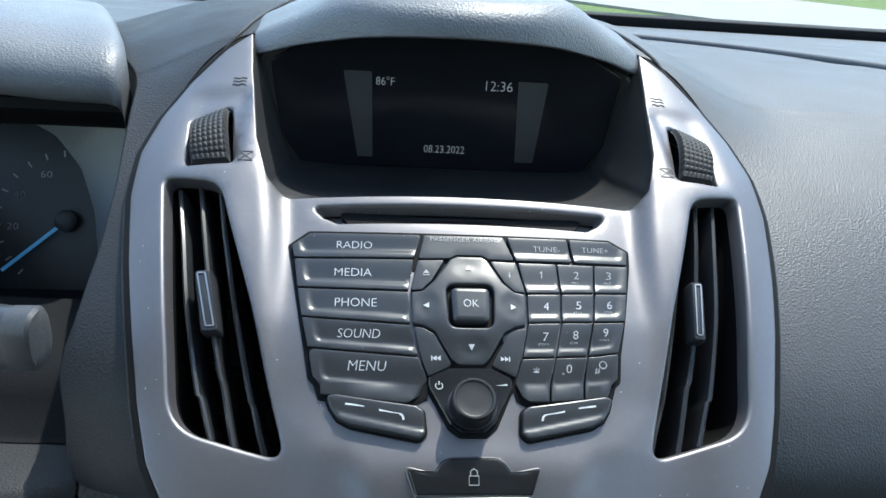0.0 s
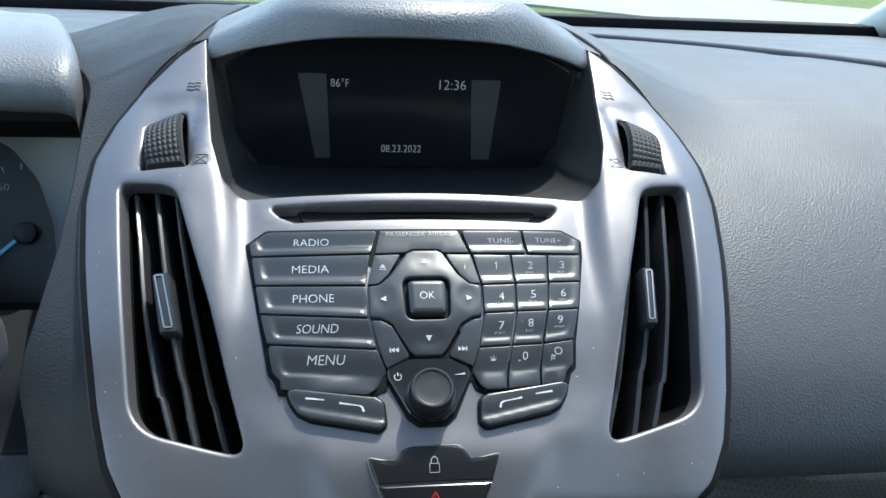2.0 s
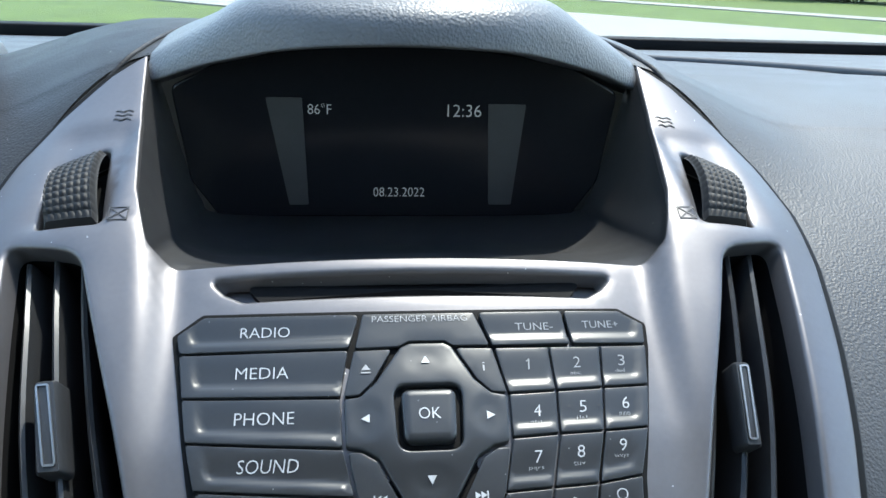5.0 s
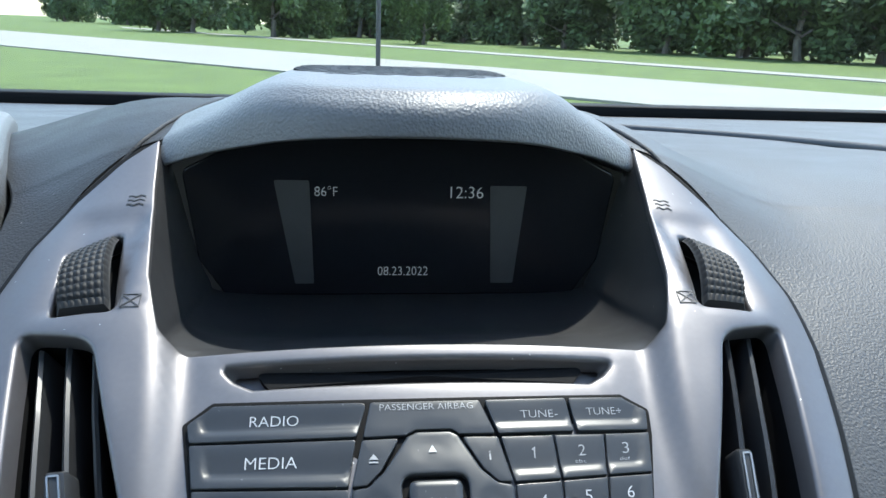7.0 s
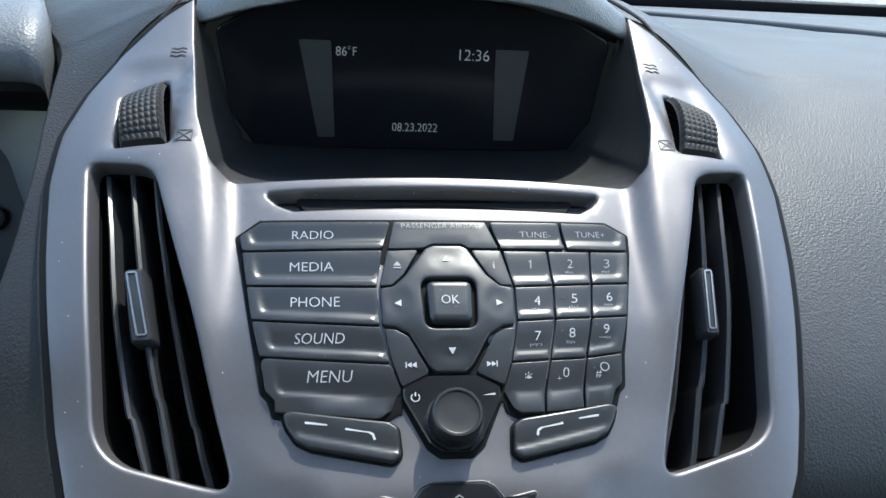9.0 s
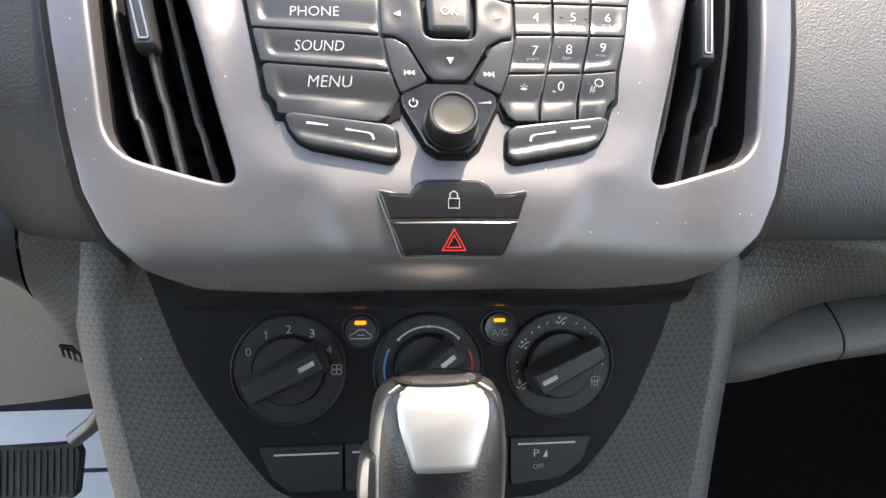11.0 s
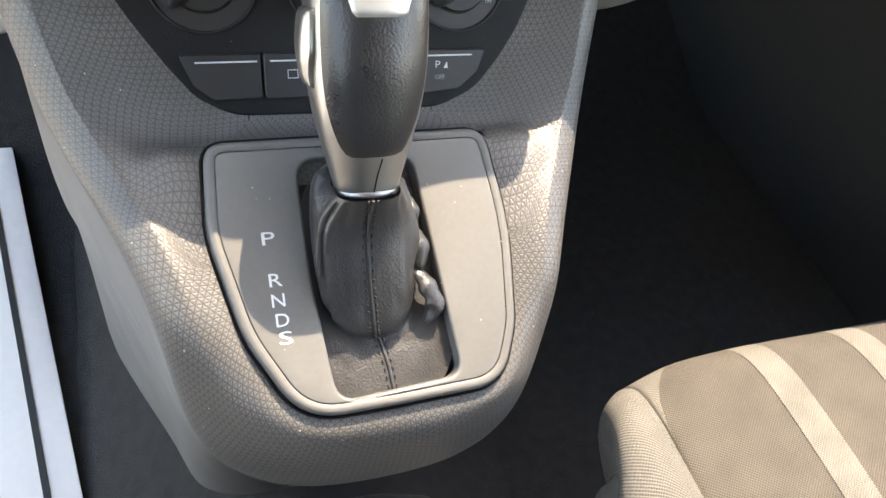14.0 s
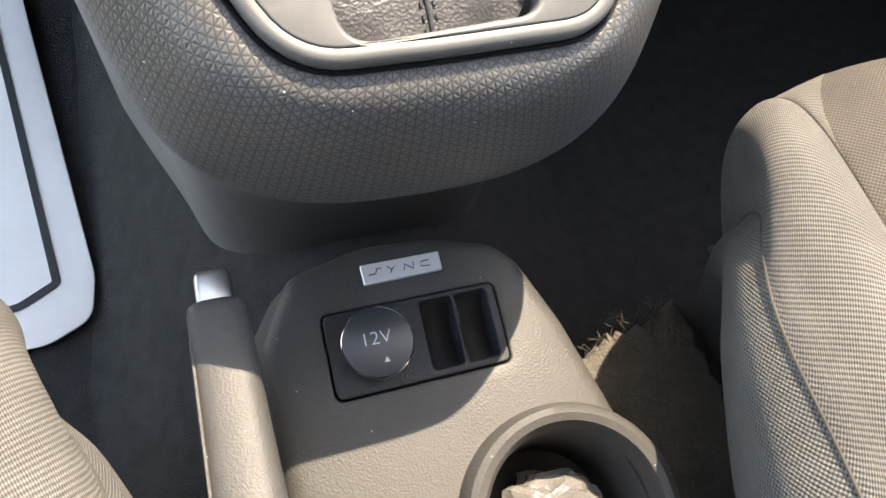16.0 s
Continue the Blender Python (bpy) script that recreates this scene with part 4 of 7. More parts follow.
kn = [(0.0118, 0.002), (0.0118, 0.0032), (0.0112, 0.0034), (0.0106, 0.0034), (0.0106, 0.0105), (0.0103, 0.0121), (0.0097, 0.0127), (0.0090, 0.0127), (0.0085, 0.0122), (0.0080, 0.0121), (0.0040, 0.0120), (0.0, 0.0120)]
kf = lambda x, y, h: AO + AV * (-0.0495 + y) + AN * (-0.0075 + h) + Vector((-0.0008 + x, 0, 0))
krows = [[kf(r * math.cos(2 * math.pi * a / 40), r * math.sin(2 * math.pi * a / 40), h) for a in range(40)] for r, h in kn]
part("volume_knob", grid(krows, close_u=True), KNOBBLACK, radio, "round black volume knob")
cl = [(-0.0688, -0.0450), (-0.0652, -0.0438), (-0.0268, -0.0488), (-0.0233, -0.0512), (-0.0224, -0.0622), (-0.0256, -0.0652), (-0.0572, -0.0590), (-0.0630, -0.0560), (-0.0668, -0.0505)]
for sgn in (-1, 1):
    pts = [(x * -sgn, y) for x, y in cl]
    ob = key("call_key", pts, (), r=0.003, lift=0.0040, gap=0, rim=0.0012, sunk=scooped(((-sgn * -0.0572, -0.0590), (-sgn * -0.0256, -0.0652)), None, 0.0009, 0.0034, 0, 0.012), label="long black telephone key with white strokes")
    a = 0.0036
    part("symbol", ribbon([(sgn * 0.0598, -0.0488), (sgn * 0.0510, -0.0497)], 0.0010, deck, a, 0.0002), GLYPH, ob)
    part("symbol", ribbon([(sgn * 0.0440, -0.0515), (sgn * 0.0350, -0.0528), (sgn * 0.0332, -0.0540), (sgn * 0.0326, -0.0562)], 0.0010, deck, a, 0.0002), GLYPH, ob)
part("key_seat", solid(rpoly(cl, 0.003, 4, 0.004), [(0.0010, -0.001), (0.0010, 0.0008), (0, 0.001)], deck), VOID, radio)
part("key_seat", solid(rpoly([(-x, y) for x, y in cl], 0.003, 4, 0.004), [(0.0010, -0.001), (0.0010, 0.0008), (0, 0.001)], deck), VOID, radio)

# ---- lock and hazard switches ----
switch = thing("hazard_switch_block", (0, -0.07, 1.07), "black lock and hazard switches with red triangle", "switch")
hz = [(-0.0313, -0.0762, 0.001), (-0.0192, -0.0792, 0.001), (-0.0154, -0.0738, 0.002), (-0.0116, -0.0722, 0.003), (0.0098, -0.0722, 0.003), (0.0134, -0.0742, 0.002), (0.0172, -0.0792, 0.001), (0.0303, -0.0764, 0.001), (0.0262, -0.0882, 0), (-0.0272, -0.0882, 0)]
hz2 = [(-0.0270, -0.0888, 0.0005), (0.0260, -0.0888, 0.0005), (0.0192, -0.1030, 0.0022), (-0.0212, -0.1030, 0.0022)]
whole = rpoly(hz[:8] + [(0.0192, -0.1038, 0.0025), (-0.0212, -0.1038, 0.0025)], 0.002, 4, 0.003)
part("chrome_edge", solid(whole, [(0.0009, -0.001), (0.0008, 0.0006), (0.0003, 0.0010), (-0.0002, 0.0006)], fascia), SILVER, switch, "bright fine edge")
lk = part("lock_switch", solid(grow(rpoly(hz, None, 4, 0.003), -0.0004), [(0, 0), (0, 0.0016), (-0.0006, 0.0021)], fascia), GLOSS, switch)
for pts, closed in (([(-0.0030, -0.0838), (0.0014, -0.0838), (0.0014, -0.0800), (-0.0030, -0.0800)], True), ([(-0.0023, -0.0800), (-0.0023, -0.0780), (-0.0008, -0.0770), (0.0007, -0.0780), (0.0007, -0.0800)], False)):
    part("symbol", ribbon(pts, 0.0005, fascia, 0.0022, 0.0002, closed), DIMGLYPH, lk)
hb = part("hazard_switch", solid(grow(rpoly(hz2, None, 4, 0.003), -0.0002), [(0, 0), (0, 0.0016), (-0.0006, 0.0021)], fascia), GLOSS, switch)
for r in (0.0058, 0.0034):
    part("symbol", ribbon([(-0.0008 + r * math.cos(radians(a)) * 0.95, -0.0976 + r * math.sin(radians(a)) * 0.95) for a in (90, 210, 330)], 0.0008, fascia, 0.0022, 0.0003, True), RED, hb)


# ---- side vents, each with slats and a tab, and its thumb wheel ----
def vent(sgn):
    v = thing("air_vent", (sgn * 0.13, 0.0, 1.12), "tall black air vent with upright slats and chrome-edged tab", "air vent", "side vents")
    lp = vent_r if sgn > 0 else vent_l
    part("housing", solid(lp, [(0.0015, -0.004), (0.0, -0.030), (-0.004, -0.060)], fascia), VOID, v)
    turn = -0.006 if sgn > 0 else 0.0
    f = lambda x, s, h: fascia((x + turn) * sgn, s, h)
    for pts in ([(0.1590, 0.080), (0.1535, 0.055), (0.1515, 0.046), (0.1432, 0.004), (0.1330, -0.036), (0.1300, -0.041), (0.1225, -0.062)],
                [(0.1462, 0.079), (0.1405, 0.052), (0.1385, 0.043), (0.1275, -0.008), (0.1215, -0.030), (0.1190, -0.036), (0.1110, -0.067)],
                [(0.1335, 0.074), (0.1275, 0.046), (0.1250, 0.036), (0.1140, -0.010), (0.1060, -0.040), (0.1035, -0.046), (0.0975, -0.069)]):
        ln = catmull([(x, s, 0) for x, s in pts], 5)
        rows = []
        for dx, h in ((-0.0013, -0.040), (-0.0016, -0.012), (-0.0013, -0.0095), (0.0, -0.0085), (0.0013, -0.0095), (0.0016, -0.012), (0.0013, -0.040)):
            rows.append([f(p.x + dx, p.y, h) for p in ln])
        part("slat", grid(rows), SLAT, v)
    for s in (-0.045, -0.02, 0.02, 0.045, 0.065):
        part("rear_blade", ribbon([(0.092 + (0.12 + s) * 0.14, s), (0.142 + (0.12 + s) * 0.10, s + 0.004)], 0.0016, lambda x, y, h: f(x, y, h - 0.046), 0, 0.01), VOID, v)
    tab_lp = [(0.1392, 0.0225), (0.1302, 0.0225), (0.1222, -0.0112), (0.1318, -0.0112)]
    line_lp = [(0.1368, 0.0203), (0.1328, 0.0203), (0.1252, -0.0080), (0.1292, -0.0080)]
    if sgn > 0:
        tab_lp = [(0.1345, 0.0225), (0.1268, 0.0225), (0.1232, -0.0112), (0.1308, -0.0112)]
        line_lp = [(0.1322, 0.0203), (0.1290, 0.0203), (0.1256, -0.0080), (0.1286, -0.0080)]
    tab = part("tab", solid(rpoly(tab_lp, 0.0022, 4), [(0.0004, -0.012), (0, -0.0035), (-0.0012, -0.0018)], f), SLAT, v)
    part("chrome_edge", ribbon(rpoly(line_lp, 0.0008, 3), 0.0008, f, -0.0018, 0.0006, True), SATIN, tab, "chrome outline")


vent(1)
vent(-1)


def thumb_wheel(sgn):
    v = thing("vent_thumb_wheel", (sgn * 0.14, 0.09, 1.18), "knurled black vent thumb wheel in the silver fascia", "thumb wheel", "vent wheels")
    rows = []
    ns, nx = 72, 48
    for i in range(ns + 1):
        t = i / ns
        row = []
        for j in range(nx + 1):
            u = j / nx
            s = 0.0925 + t * (0.0475 - 0.011 * u)
            x = 0.1288 + 0.0074 * t + u * (0.0222 - 0.0022 * t)
            lift = 0.010 * math.sin(math.pi * (0.08 + 0.84 * t)) ** 0.7 - 0.002
            lift -= 0.003 * smoothstep(0.90, 1.0, u) + 0.003 * smoothstep(0.10, 0.0, u)
            knob = abs(math.sin(math.pi * t * 12)) * abs(math.sin(math.pi * u * 8))
            lift += 0.0008 * knob * smoothstep(0, 0.08, u) * smoothstep(1, 0.92, u)
            row.append(fascia(sgn * x, s, lift))
        rows.append(row)
    low = lambda r, k: [fascia(sgn * (0.1288 + 0.0074 * k + j / nx * (0.0222 - 0.0022 * k)), 0.0925 + k * (0.0475 - 0.011 * j / nx), -0.008) for j in range(nx + 1)]
    bm = grid([low(rows[0], 0)] + rows + [low(rows[-1], 1)])
    part("knurled_roller", bm, WHEELBLACK, v, angle=35)
    lp = wheel_r if sgn > 0 else wheel_l
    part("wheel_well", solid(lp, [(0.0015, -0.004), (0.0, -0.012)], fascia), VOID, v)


thumb_wheel(1)
thumb_wheel(-1)
for sgn in (-1, 1):
    x0, s0 = sgn * 0.1205, 0.0945
    for j, (pts, closed) in enumerate(([[(-0.0038, -0.0034), (0.0038, -0.0034), (0.0038, 0.0034), (-0.0038, 0.0034)], True], [[(-0.0036, -0.0032), (0.0036, 0.0032)], False], [[(-0.0036, 0.0032), (0.0036, -0.0032)], False])):
        part("vent_mark", ribbon([(x0 + a, s0 + b) for a, b in pts], 0.0006, fascia, 0.0002, 0.0002, closed), BLACKGLYPH, centre)
    for j in range(3):
        part("vent_mark", ribbon([(sgn * 0.1335 - 0.0042 + 0.0084 * k / 10, 0.1660 + 0.0032 * (j - 1) + 0.0006 * math.sin(k * 1.1)) for k in range(11)], 0.0008, fascia, 0.0002, 0.0002), BLACKGLYPH, centre)

# Unseen box added to stop sun leaking through the dash onto the floor.
core = thing("dash_sun_block", (0, 0.2, 1.0), "unseen black box that stops sun leaking through the dashboard", "dashboard core")
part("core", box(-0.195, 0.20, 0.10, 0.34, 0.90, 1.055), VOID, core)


# ---- climate panel ----
bf = flat((0, -0.035, 0.963), (0, 0.52, 0.854), (0, -0.854, 0.52))
climate = thing("climate_panel", (0, -0.05, 0.9), "black climate panel with three dials and orange lamps", "climate controls")
face_lp = rpoly([(-0.150, 0.083, 0.002), (-0.1455, 0.066), (-0.1415, 0.054), (-0.131, 0.022), (-0.112, -0.0105), (-0.0965, -0.034), (-0.082, -0.053), (-0.063, -0.0625), (0, -0.064), (0.060, -0.0625), (0.082, -0.0535), (0.0965, -0.0405), (0.110, -0.018), (0.1265, 0.020),
                 (0.1385, 0.056), (0.1425, 0.068), (0.147, 0.083, 0.002)], 0.03, 5, 0.006)
part("faceplate", solid(face_lp, [(0.001, -0.02), (0.0008, 0.001), (0.0, 0.002), (-0.001, 0.0022)], bf), FACEPLATE, climate, "matt black faceplate")


def ring(parent, name, cx, cy, prof, m, n=48, label=""):
    rows = [[bf(cx + r * math.cos(2 * math.pi * a / n), cy + r * math.sin(2 * math.pi * a / n), h) for a in range(n)] for r, h in prof]
    return part(name, grid(rows, close_u=True), m, parent, label)


def dial(cx, cy, angle, name_label):
    d = ring(climate, "dial_seat", cx, cy, [(0.0296, 0.001), (0.0296, 0.0034), (0.0290, 0.0040), (0.0283, 0.0036), (0.0278, 0.0026), (0.0192, 0.0026), (0.0189, 0.0014), (0.0178, 0.0014)], DARK, 64, name_label)
    ring(d, "dial", cx, cy, [(0.0178, 0.001), (0.0178, 0.006), (0.0172, 0.0068), (0.0, 0.0068)], DARK, 48)
    c, s = math.cos(radians(angle)), math.sin(radians(angle))
    f = lambda x, y, h: bf(cx + x * c - y * s, cy + x * s + y * c, h)
    grip = rpoly([(-0.0235, -0.0060, 0.003), (0.0195, -0.0078, 0.004), (0.0195, 0.0078, 0.004), (-0.0235, 0.0060, 0.003)], None, 5, 0.004)
    part("grip", solid(grip, [(0.001, 0.0062), (0.0003, 0.012), (-0.001, 0.0165), (-0.0026, 0.0180)], f), KEY, d, "wedge grip")
    part("pointer", solid(rpoly([(0.0065, -0.0012), (0.0150, -0.0012), (0.0150, 0.0012), (0.0065, 0.0012)], 0.0003), [(0, 0.0175), (0, 0.0186)], f), GLYPH, d, "white pointer line")
    return d


d1 = dial(-0.0737, 0.0110, 27, "fan speed dial")
for body, x, y in (("0", -0.094, 0.0209), ("1", -0.0851, 0.0295), ("2", -0.0736, 0.0322), ("3", -0.0617, 0.0299), ("4", -0.053, 0.0213)):
    part("legend", word(body, x, y, 0.0018 if body == "1" else 0.0027, 0.0042, bf, 0.0030), GLYPH, d1)
for a in range(4):
    part("symbol", ribbon([(-0.0492 + 0.0018 * math.cos(radians(45 + a * 90)) + 0.0014 * math.cos(q * 0.7), 0.0106 + 0.0018 * math.sin(radians(45 + a * 90)) + 0.0014 * math.sin(q * 0.7)) for q in range(9)], 0.0004, bf, 0.0028, 0.0002, True), GLYPH, d1)
d2 = dial(-0.0009, 0.0100, 38, "temperature dial")
part("symbol", ribbon([(-0.0009 + 0.0226 * math.cos(radians(a)), 0.0098 + 0.0226 * math.sin(radians(a))) for a in range(45, 136, 5)], 0.0009, bf, 0.0028, 0.0002), GLYPH, d2)
part("symbol", ribbon([(-0.0009 + 0.0235 * math.cos(radians(a)), 0.0098 + 0.0235 * math.sin(radians(a))) for a in range(152, 215, 6)], 0.0011, bf, 0.0028, 0.0002), BLUE, d2, "blue cold mark")
part("symbol", ribbon([(-0.0009 + 0.0235 * math.cos(radians(a)), 0.0098 + 0.0235 * math.sin(radians(a))) for a in range(-35, 29, 6)], 0.0011, bf, 0.0028, 0.0002), RED, d2, "red warm mark")
for a in (45, 90, 135):
    part("symbol", face([(-0.0009 + 0.0226 * math.cos(radians(a)) + 0.0009 * math.cos(q * 0.785), 0.0098 + 0.0226 * math.sin(radians(a)) + 0.0009 * math.sin(q * 0.785)) for q in range(8)], bf, 0.0031), GLYPH, d2)
d3 = dial(0.0708, 0.0103, 207, "air direction dial")
for a in list(range(108, 152, 12)) + list(range(20, 74, 12)) + [176, 188, 200, -2, 10]:
    part("symbol", face([(0.0708 + 0.0238 * math.cos(radians(a)) + 0.0006 * math.cos(q), 0.0103 + 0.0238 * math.sin(radians(a)) + 0.0006 * math.sin(q)) for q in range(6)], bf, 0.0029), GLYPH, d3)
for x, y, t in ((0.071, 0.0342, 0), (0.0505, 0.0213, 20), (0.0497, -0.0009, 10), (0.091, 0.0215, -15)):
    part("symbol", merge(ribbon([(x - 0.0030, y - 0.0004), (x - 0.0010, y - 0.0015), (x + 0.0006, y + 0.0005), (x + 0.0030, y + 0.0016)], 0.0007, bf, 0.0028, 0.0002),
                         face([(x - 0.001 + 0.0008 * math.cos(q), y + 0.0016 + 0.0008 * math.sin(q)) for q in range(6)], bf, 0.003),
                         ribbon([(x + 0.0006, y - 0.0022), (x + 0.0020, y - 0.0010)], 0.0008, bf, 0.0028, 0.0002)), GLYPH, d3)
part("symbol", merge(ribbon([(0.0875, 0.0008), (0.0885, 0.0024), (0.0906, 0.0030), (0.0928, 0.0024), (0.0937, 0.0008), (0.0906, 0.0002)], 0.0004, bf, 0.0028, 0.0002, True),
                     *[ribbon([(0.0890 + 0.0016 * q, 0.0016), (0.0886 + 0.0016 * q, 0.0002), (0.0890 + 0.0016 * q, -0.0012), (0.0886 + 0.0016 * q, -0.0026)], 0.0004, bf, 0.0028, 0.0002) for q in range(3)]), GLYPH, d3)
for cx, cy, lab in ((-0.0367, 0.0311, "round air recirculation button with orange lamp"), (0.0367, 0.0312, "round A/C button with orange lamp")):
    b = ring(climate, "button", cx, cy, [(0.0098, 0.001), (0.0098, 0.0028), (0.0094, 0.0032), (0.0086, 0.0030), (0.0085, 0.0016), (0.0082, 0.0016), (0.0082, 0.0044), (0.0077, 0.0052), (0.005, 0.0046), (0.0, 0.0044)], KEY, 40, lab)
    part("lamp", solid(rpoly([(cx - 0.0030, cy + 0.0033), (cx + 0.0030, cy + 0.0033), (cx + 0.0030, cy + 0.0052), (cx - 0.0030, cy + 0.0052)], 0.0006), [(0, 0.003), (0, 0.0056)], bf), AMBER, b, "lit orange lamp")
    if cx > 0:
        part("legend", word("A/C", cx, cy - 0.0022, 0.0086, 0.0036, bf, 0.0055), GLYPH, b)
    else:
        part("symbol", merge(ribbon([(cx - 0.0054, cy - 0.0040), (cx - 0.0054, cy - 0.0020), (cx - 0.0030, cy - 0.0010), (cx - 0.0012, cy + 0.0006), (cx + 0.0022, cy + 0.0006), (cx + 0.0038, cy - 0.0012), (cx + 0.0054, cy - 0.0020), (cx + 0.0054, cy - 0.0040)], 0.0006, bf, 0.0053, 0.0002, True),
                             ribbon([(cx - 0.002, cy - 0.0022), (cx + 0.002, cy - 0.0022), (cx + 0.0012, cy - 0.0014)], 0.0005, bf, 0.0053, 0.0002)), GLYPH, b)
for lp, bar in (([(-0.0905, -0.0288), (-0.0462, -0.0288), (-0.0462, -0.0545), (-0.0735, -0.0545), (-0.0835, -0.0460)], (-0.0817, -0.0485, -0.0334)),
                ([(-0.0452, -0.0288), (-0.0010, -0.0288), (-0.0010, -0.0545), (-0.0452, -0.0545)], (-0.0413, -0.0060, -0.0333)),
                ([(0.0000, -0.0288), (0.0425, -0.0288), (0.0425, -0.0545), (0.0000, -0.0545)], (0.004, 0.038, -0.0333)),
                ([(0.0435, -0.0288), (0.0890, -0.0290), (0.0840, -0.0430), (0.0715, -0.0530), (0.0435, -0.0555)], (0.0475, 0.0794, -0.0325))):
    b = part("blank_switch", solid(grow(rpoly(lp, 0.0025, 4, 0.004), -0.0004), [(0, 0.0), (0, 0.0042), (-0.0006, 0.0048)], bf), DARK, climate)
    part("white_line", ribbon([(bar[0], bar[2]), (bar[1], bar[2])], 0.0009, bf, 0.0048, 0.0003), GLYPH, b)
    if bar[0] > 0.04:
        part("legend", word("P", 0.0578, -0.0378, 0.0030, 0.0042, bf, 0.0051), GLYPH, b)
        part("symbol", face([(0.0612, -0.0400), (0.0640, -0.0400), (0.0636, -0.0362)], bf, 0.0051), GLYPH, b)
        part("legend", word("OFF", 0.0591, -0.0452, 0.0060, 0.0028, bf, 0.0051), DIMGLYPH, b)
    if bar[0] < -0.02 and bar[0] > -0.05:
        part("symbol", ribbon([(-0.0318, -0.0385), (-0.0262, -0.0385), (-0.0262, -0.0430), (-0.0318, -0.0430)], 0.0006, bf, 0.0049, 0.0002, True), GLYPH, b)

# ---- lattice-textured console that carries the gear selector ----
cf = flat((0, -0.16, 0.882), (0, 0.866, 0.5), (0, -0.5, 0.866))
console = thing("gear_console", (0, -0.1, 0.42), "grey lattice-textured console holding the gear selector", "centre console")
BN, CN = Vector((0, -0.854, 0.52)), Vector((0, -0.5, 0.866))
secs = [((0.013, 1.043), BN, 0.146, 0.150, 0.003, 0.170, -0.004), ((-0.0194, 0.9886), BN, 0.130, 0.143, 0.010, 0.161, 0.000),
        ((-0.0454, 0.946), BN, 0.106, 0.137, 0.013, 0.154, 0.001), ((-0.066, 0.912), BN, 0.060, 0.131, 0.014, 0.149, 0.002),
        ((-0.084, 0.9045), (BN * 0.5 + CN * 0.5), 0.074, 0.126, 0.012, 0.147, -0.002), ((-0.1035, 0.9115), CN, 0.088, 0.117, 0.008, 0.141, -0.006),
        ((-0.1205, 0.9040), CN, 0.087, 0.1115, 0.0065, 0.134, -0.010),
        ((-0.138, 0.8945), CN, 0.087, 0.1065, 0.0050, 0.1275, -0.017), ((-0.160, 0.8820), CN, 0.0855, 0.1025, 0.0042, 0.1200, -0.022), ((-0.190, 0.8645), CN, 0.078, 0.094, 0.0030, 0.1095, -0.026), ((-0.204, 0.8565), CN, 0.070, 0.086, -0.010, 0.100, -0.040)]
def by_angle(loop, n=96):
    """The outline's reach in every direction from the origin."""
    out = []
    for k in range(n):
        d = Vector((math.cos(2 * math.pi * k / n), math.sin(2 * math.pi * k / n)))
        best = 0.0
        for i, a in enumerate(loop):
            b = loop[(i + 1) % len(loop)] - a
            den = d.x * b.y - d.y * b.x
            if abs(den) > 1e-12:
                t = (a.x * b.y - a.y * b.x) / den
                u = (a.x * d.y - a.y * d.x) / den
                if t > 0 and -1e-6 <= u <= 1 + 1e-6:
                    best = max(best, t)
        out.append(d * best)
    return out


plate_lp = rpoly([(-0.0815, 0.0675, 0.010), (0.0735, 0.0675, 0.012), (0.0795, 0.010, 0.2), (0.0730, -0.046, 0.05), (0.0605, -0.0770, 0.030), (0.0, -0.0785, 0.2), (-0.0490, -0.0785, 0.034), (-0.0725, -0.034, 0.09), (-0.0845, 0.020, 0.08)], None, 7, 0.005)
skirt_lp = rpoly([(-0.148, 0.090, 0.02), (-0.140, 0.058, 0.1), (-0.1215, 0.0, 0.1), (-0.109, -0.050, 0.08), (-0.096, -0.092, 0.09), (-0.052, -0.1170, 0.09), (0.0, -0.1190, 0.2), (0.052, -0.1170, 0.09), (0.094, -0.092, 0.09), (0.107, -0.050, 0.08), (0.1215, 0.0, 0.1), (0.140, 0.058, 0.1), (0.148, 0.090, 0.02)], None, 8, 0.006)
SIDE = secs[:6]
FLARE = (1.0, 1.0, 0.92, 0.74, 0.5, 0.25)


def side_profile(sec, more=0.0):
    (y, z), n, wi, wr, hr, wo, ho = sec
    n = n.normalized()
    prof = [(wi * 0.92, 0.0), (wi + (wr - wi) * 0.45, hr * 0.45), (wr - 0.003, hr * 0.93), (wr + 0.003, hr), (wo - 0.004, ho + (hr - ho) * 0.35), (wo, ho - 0.006), (wo - 0.003, ho - 0.03)]
    add = more * FLARE[secs.index(sec)]
    return [Vector((x + add * smoothstep(wi, wr, x), y, z)) + n * h for x, h in prof]


# the middle, behind the climate panel and above the gear plate
mid_rows = []
for sec in secs[:7]:
    (y, z), n, wi = sec[:3]
    dip = 0.0 if sec in secs[:6] else -0.004
    mid_rows.append([Vector((wi * 0.92 * k / 6, y, z)) + n.normalized() * dip for k in range(-6, 7)])
mid_rows = [list(r) for r in zip(*[catmull(list(c), 5) for c in zip(*mid_rows)])]
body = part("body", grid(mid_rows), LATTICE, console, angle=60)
lay_uv(body, *even_uv(mid_rows))
# the flanks and the lip as one skin: down one side, round the rear, up the other
ra, rb = by_angle(plate_lp, 128), by_angle(skirt_lp, 128)
REAR_DROP = spline([-0.1, 0.22, 0.42, 0.62, 0.8, 0.92, 1.0], [0, 0.003, 0.0115, 0.0240, 0.0350, 0.0420, 0.0440])
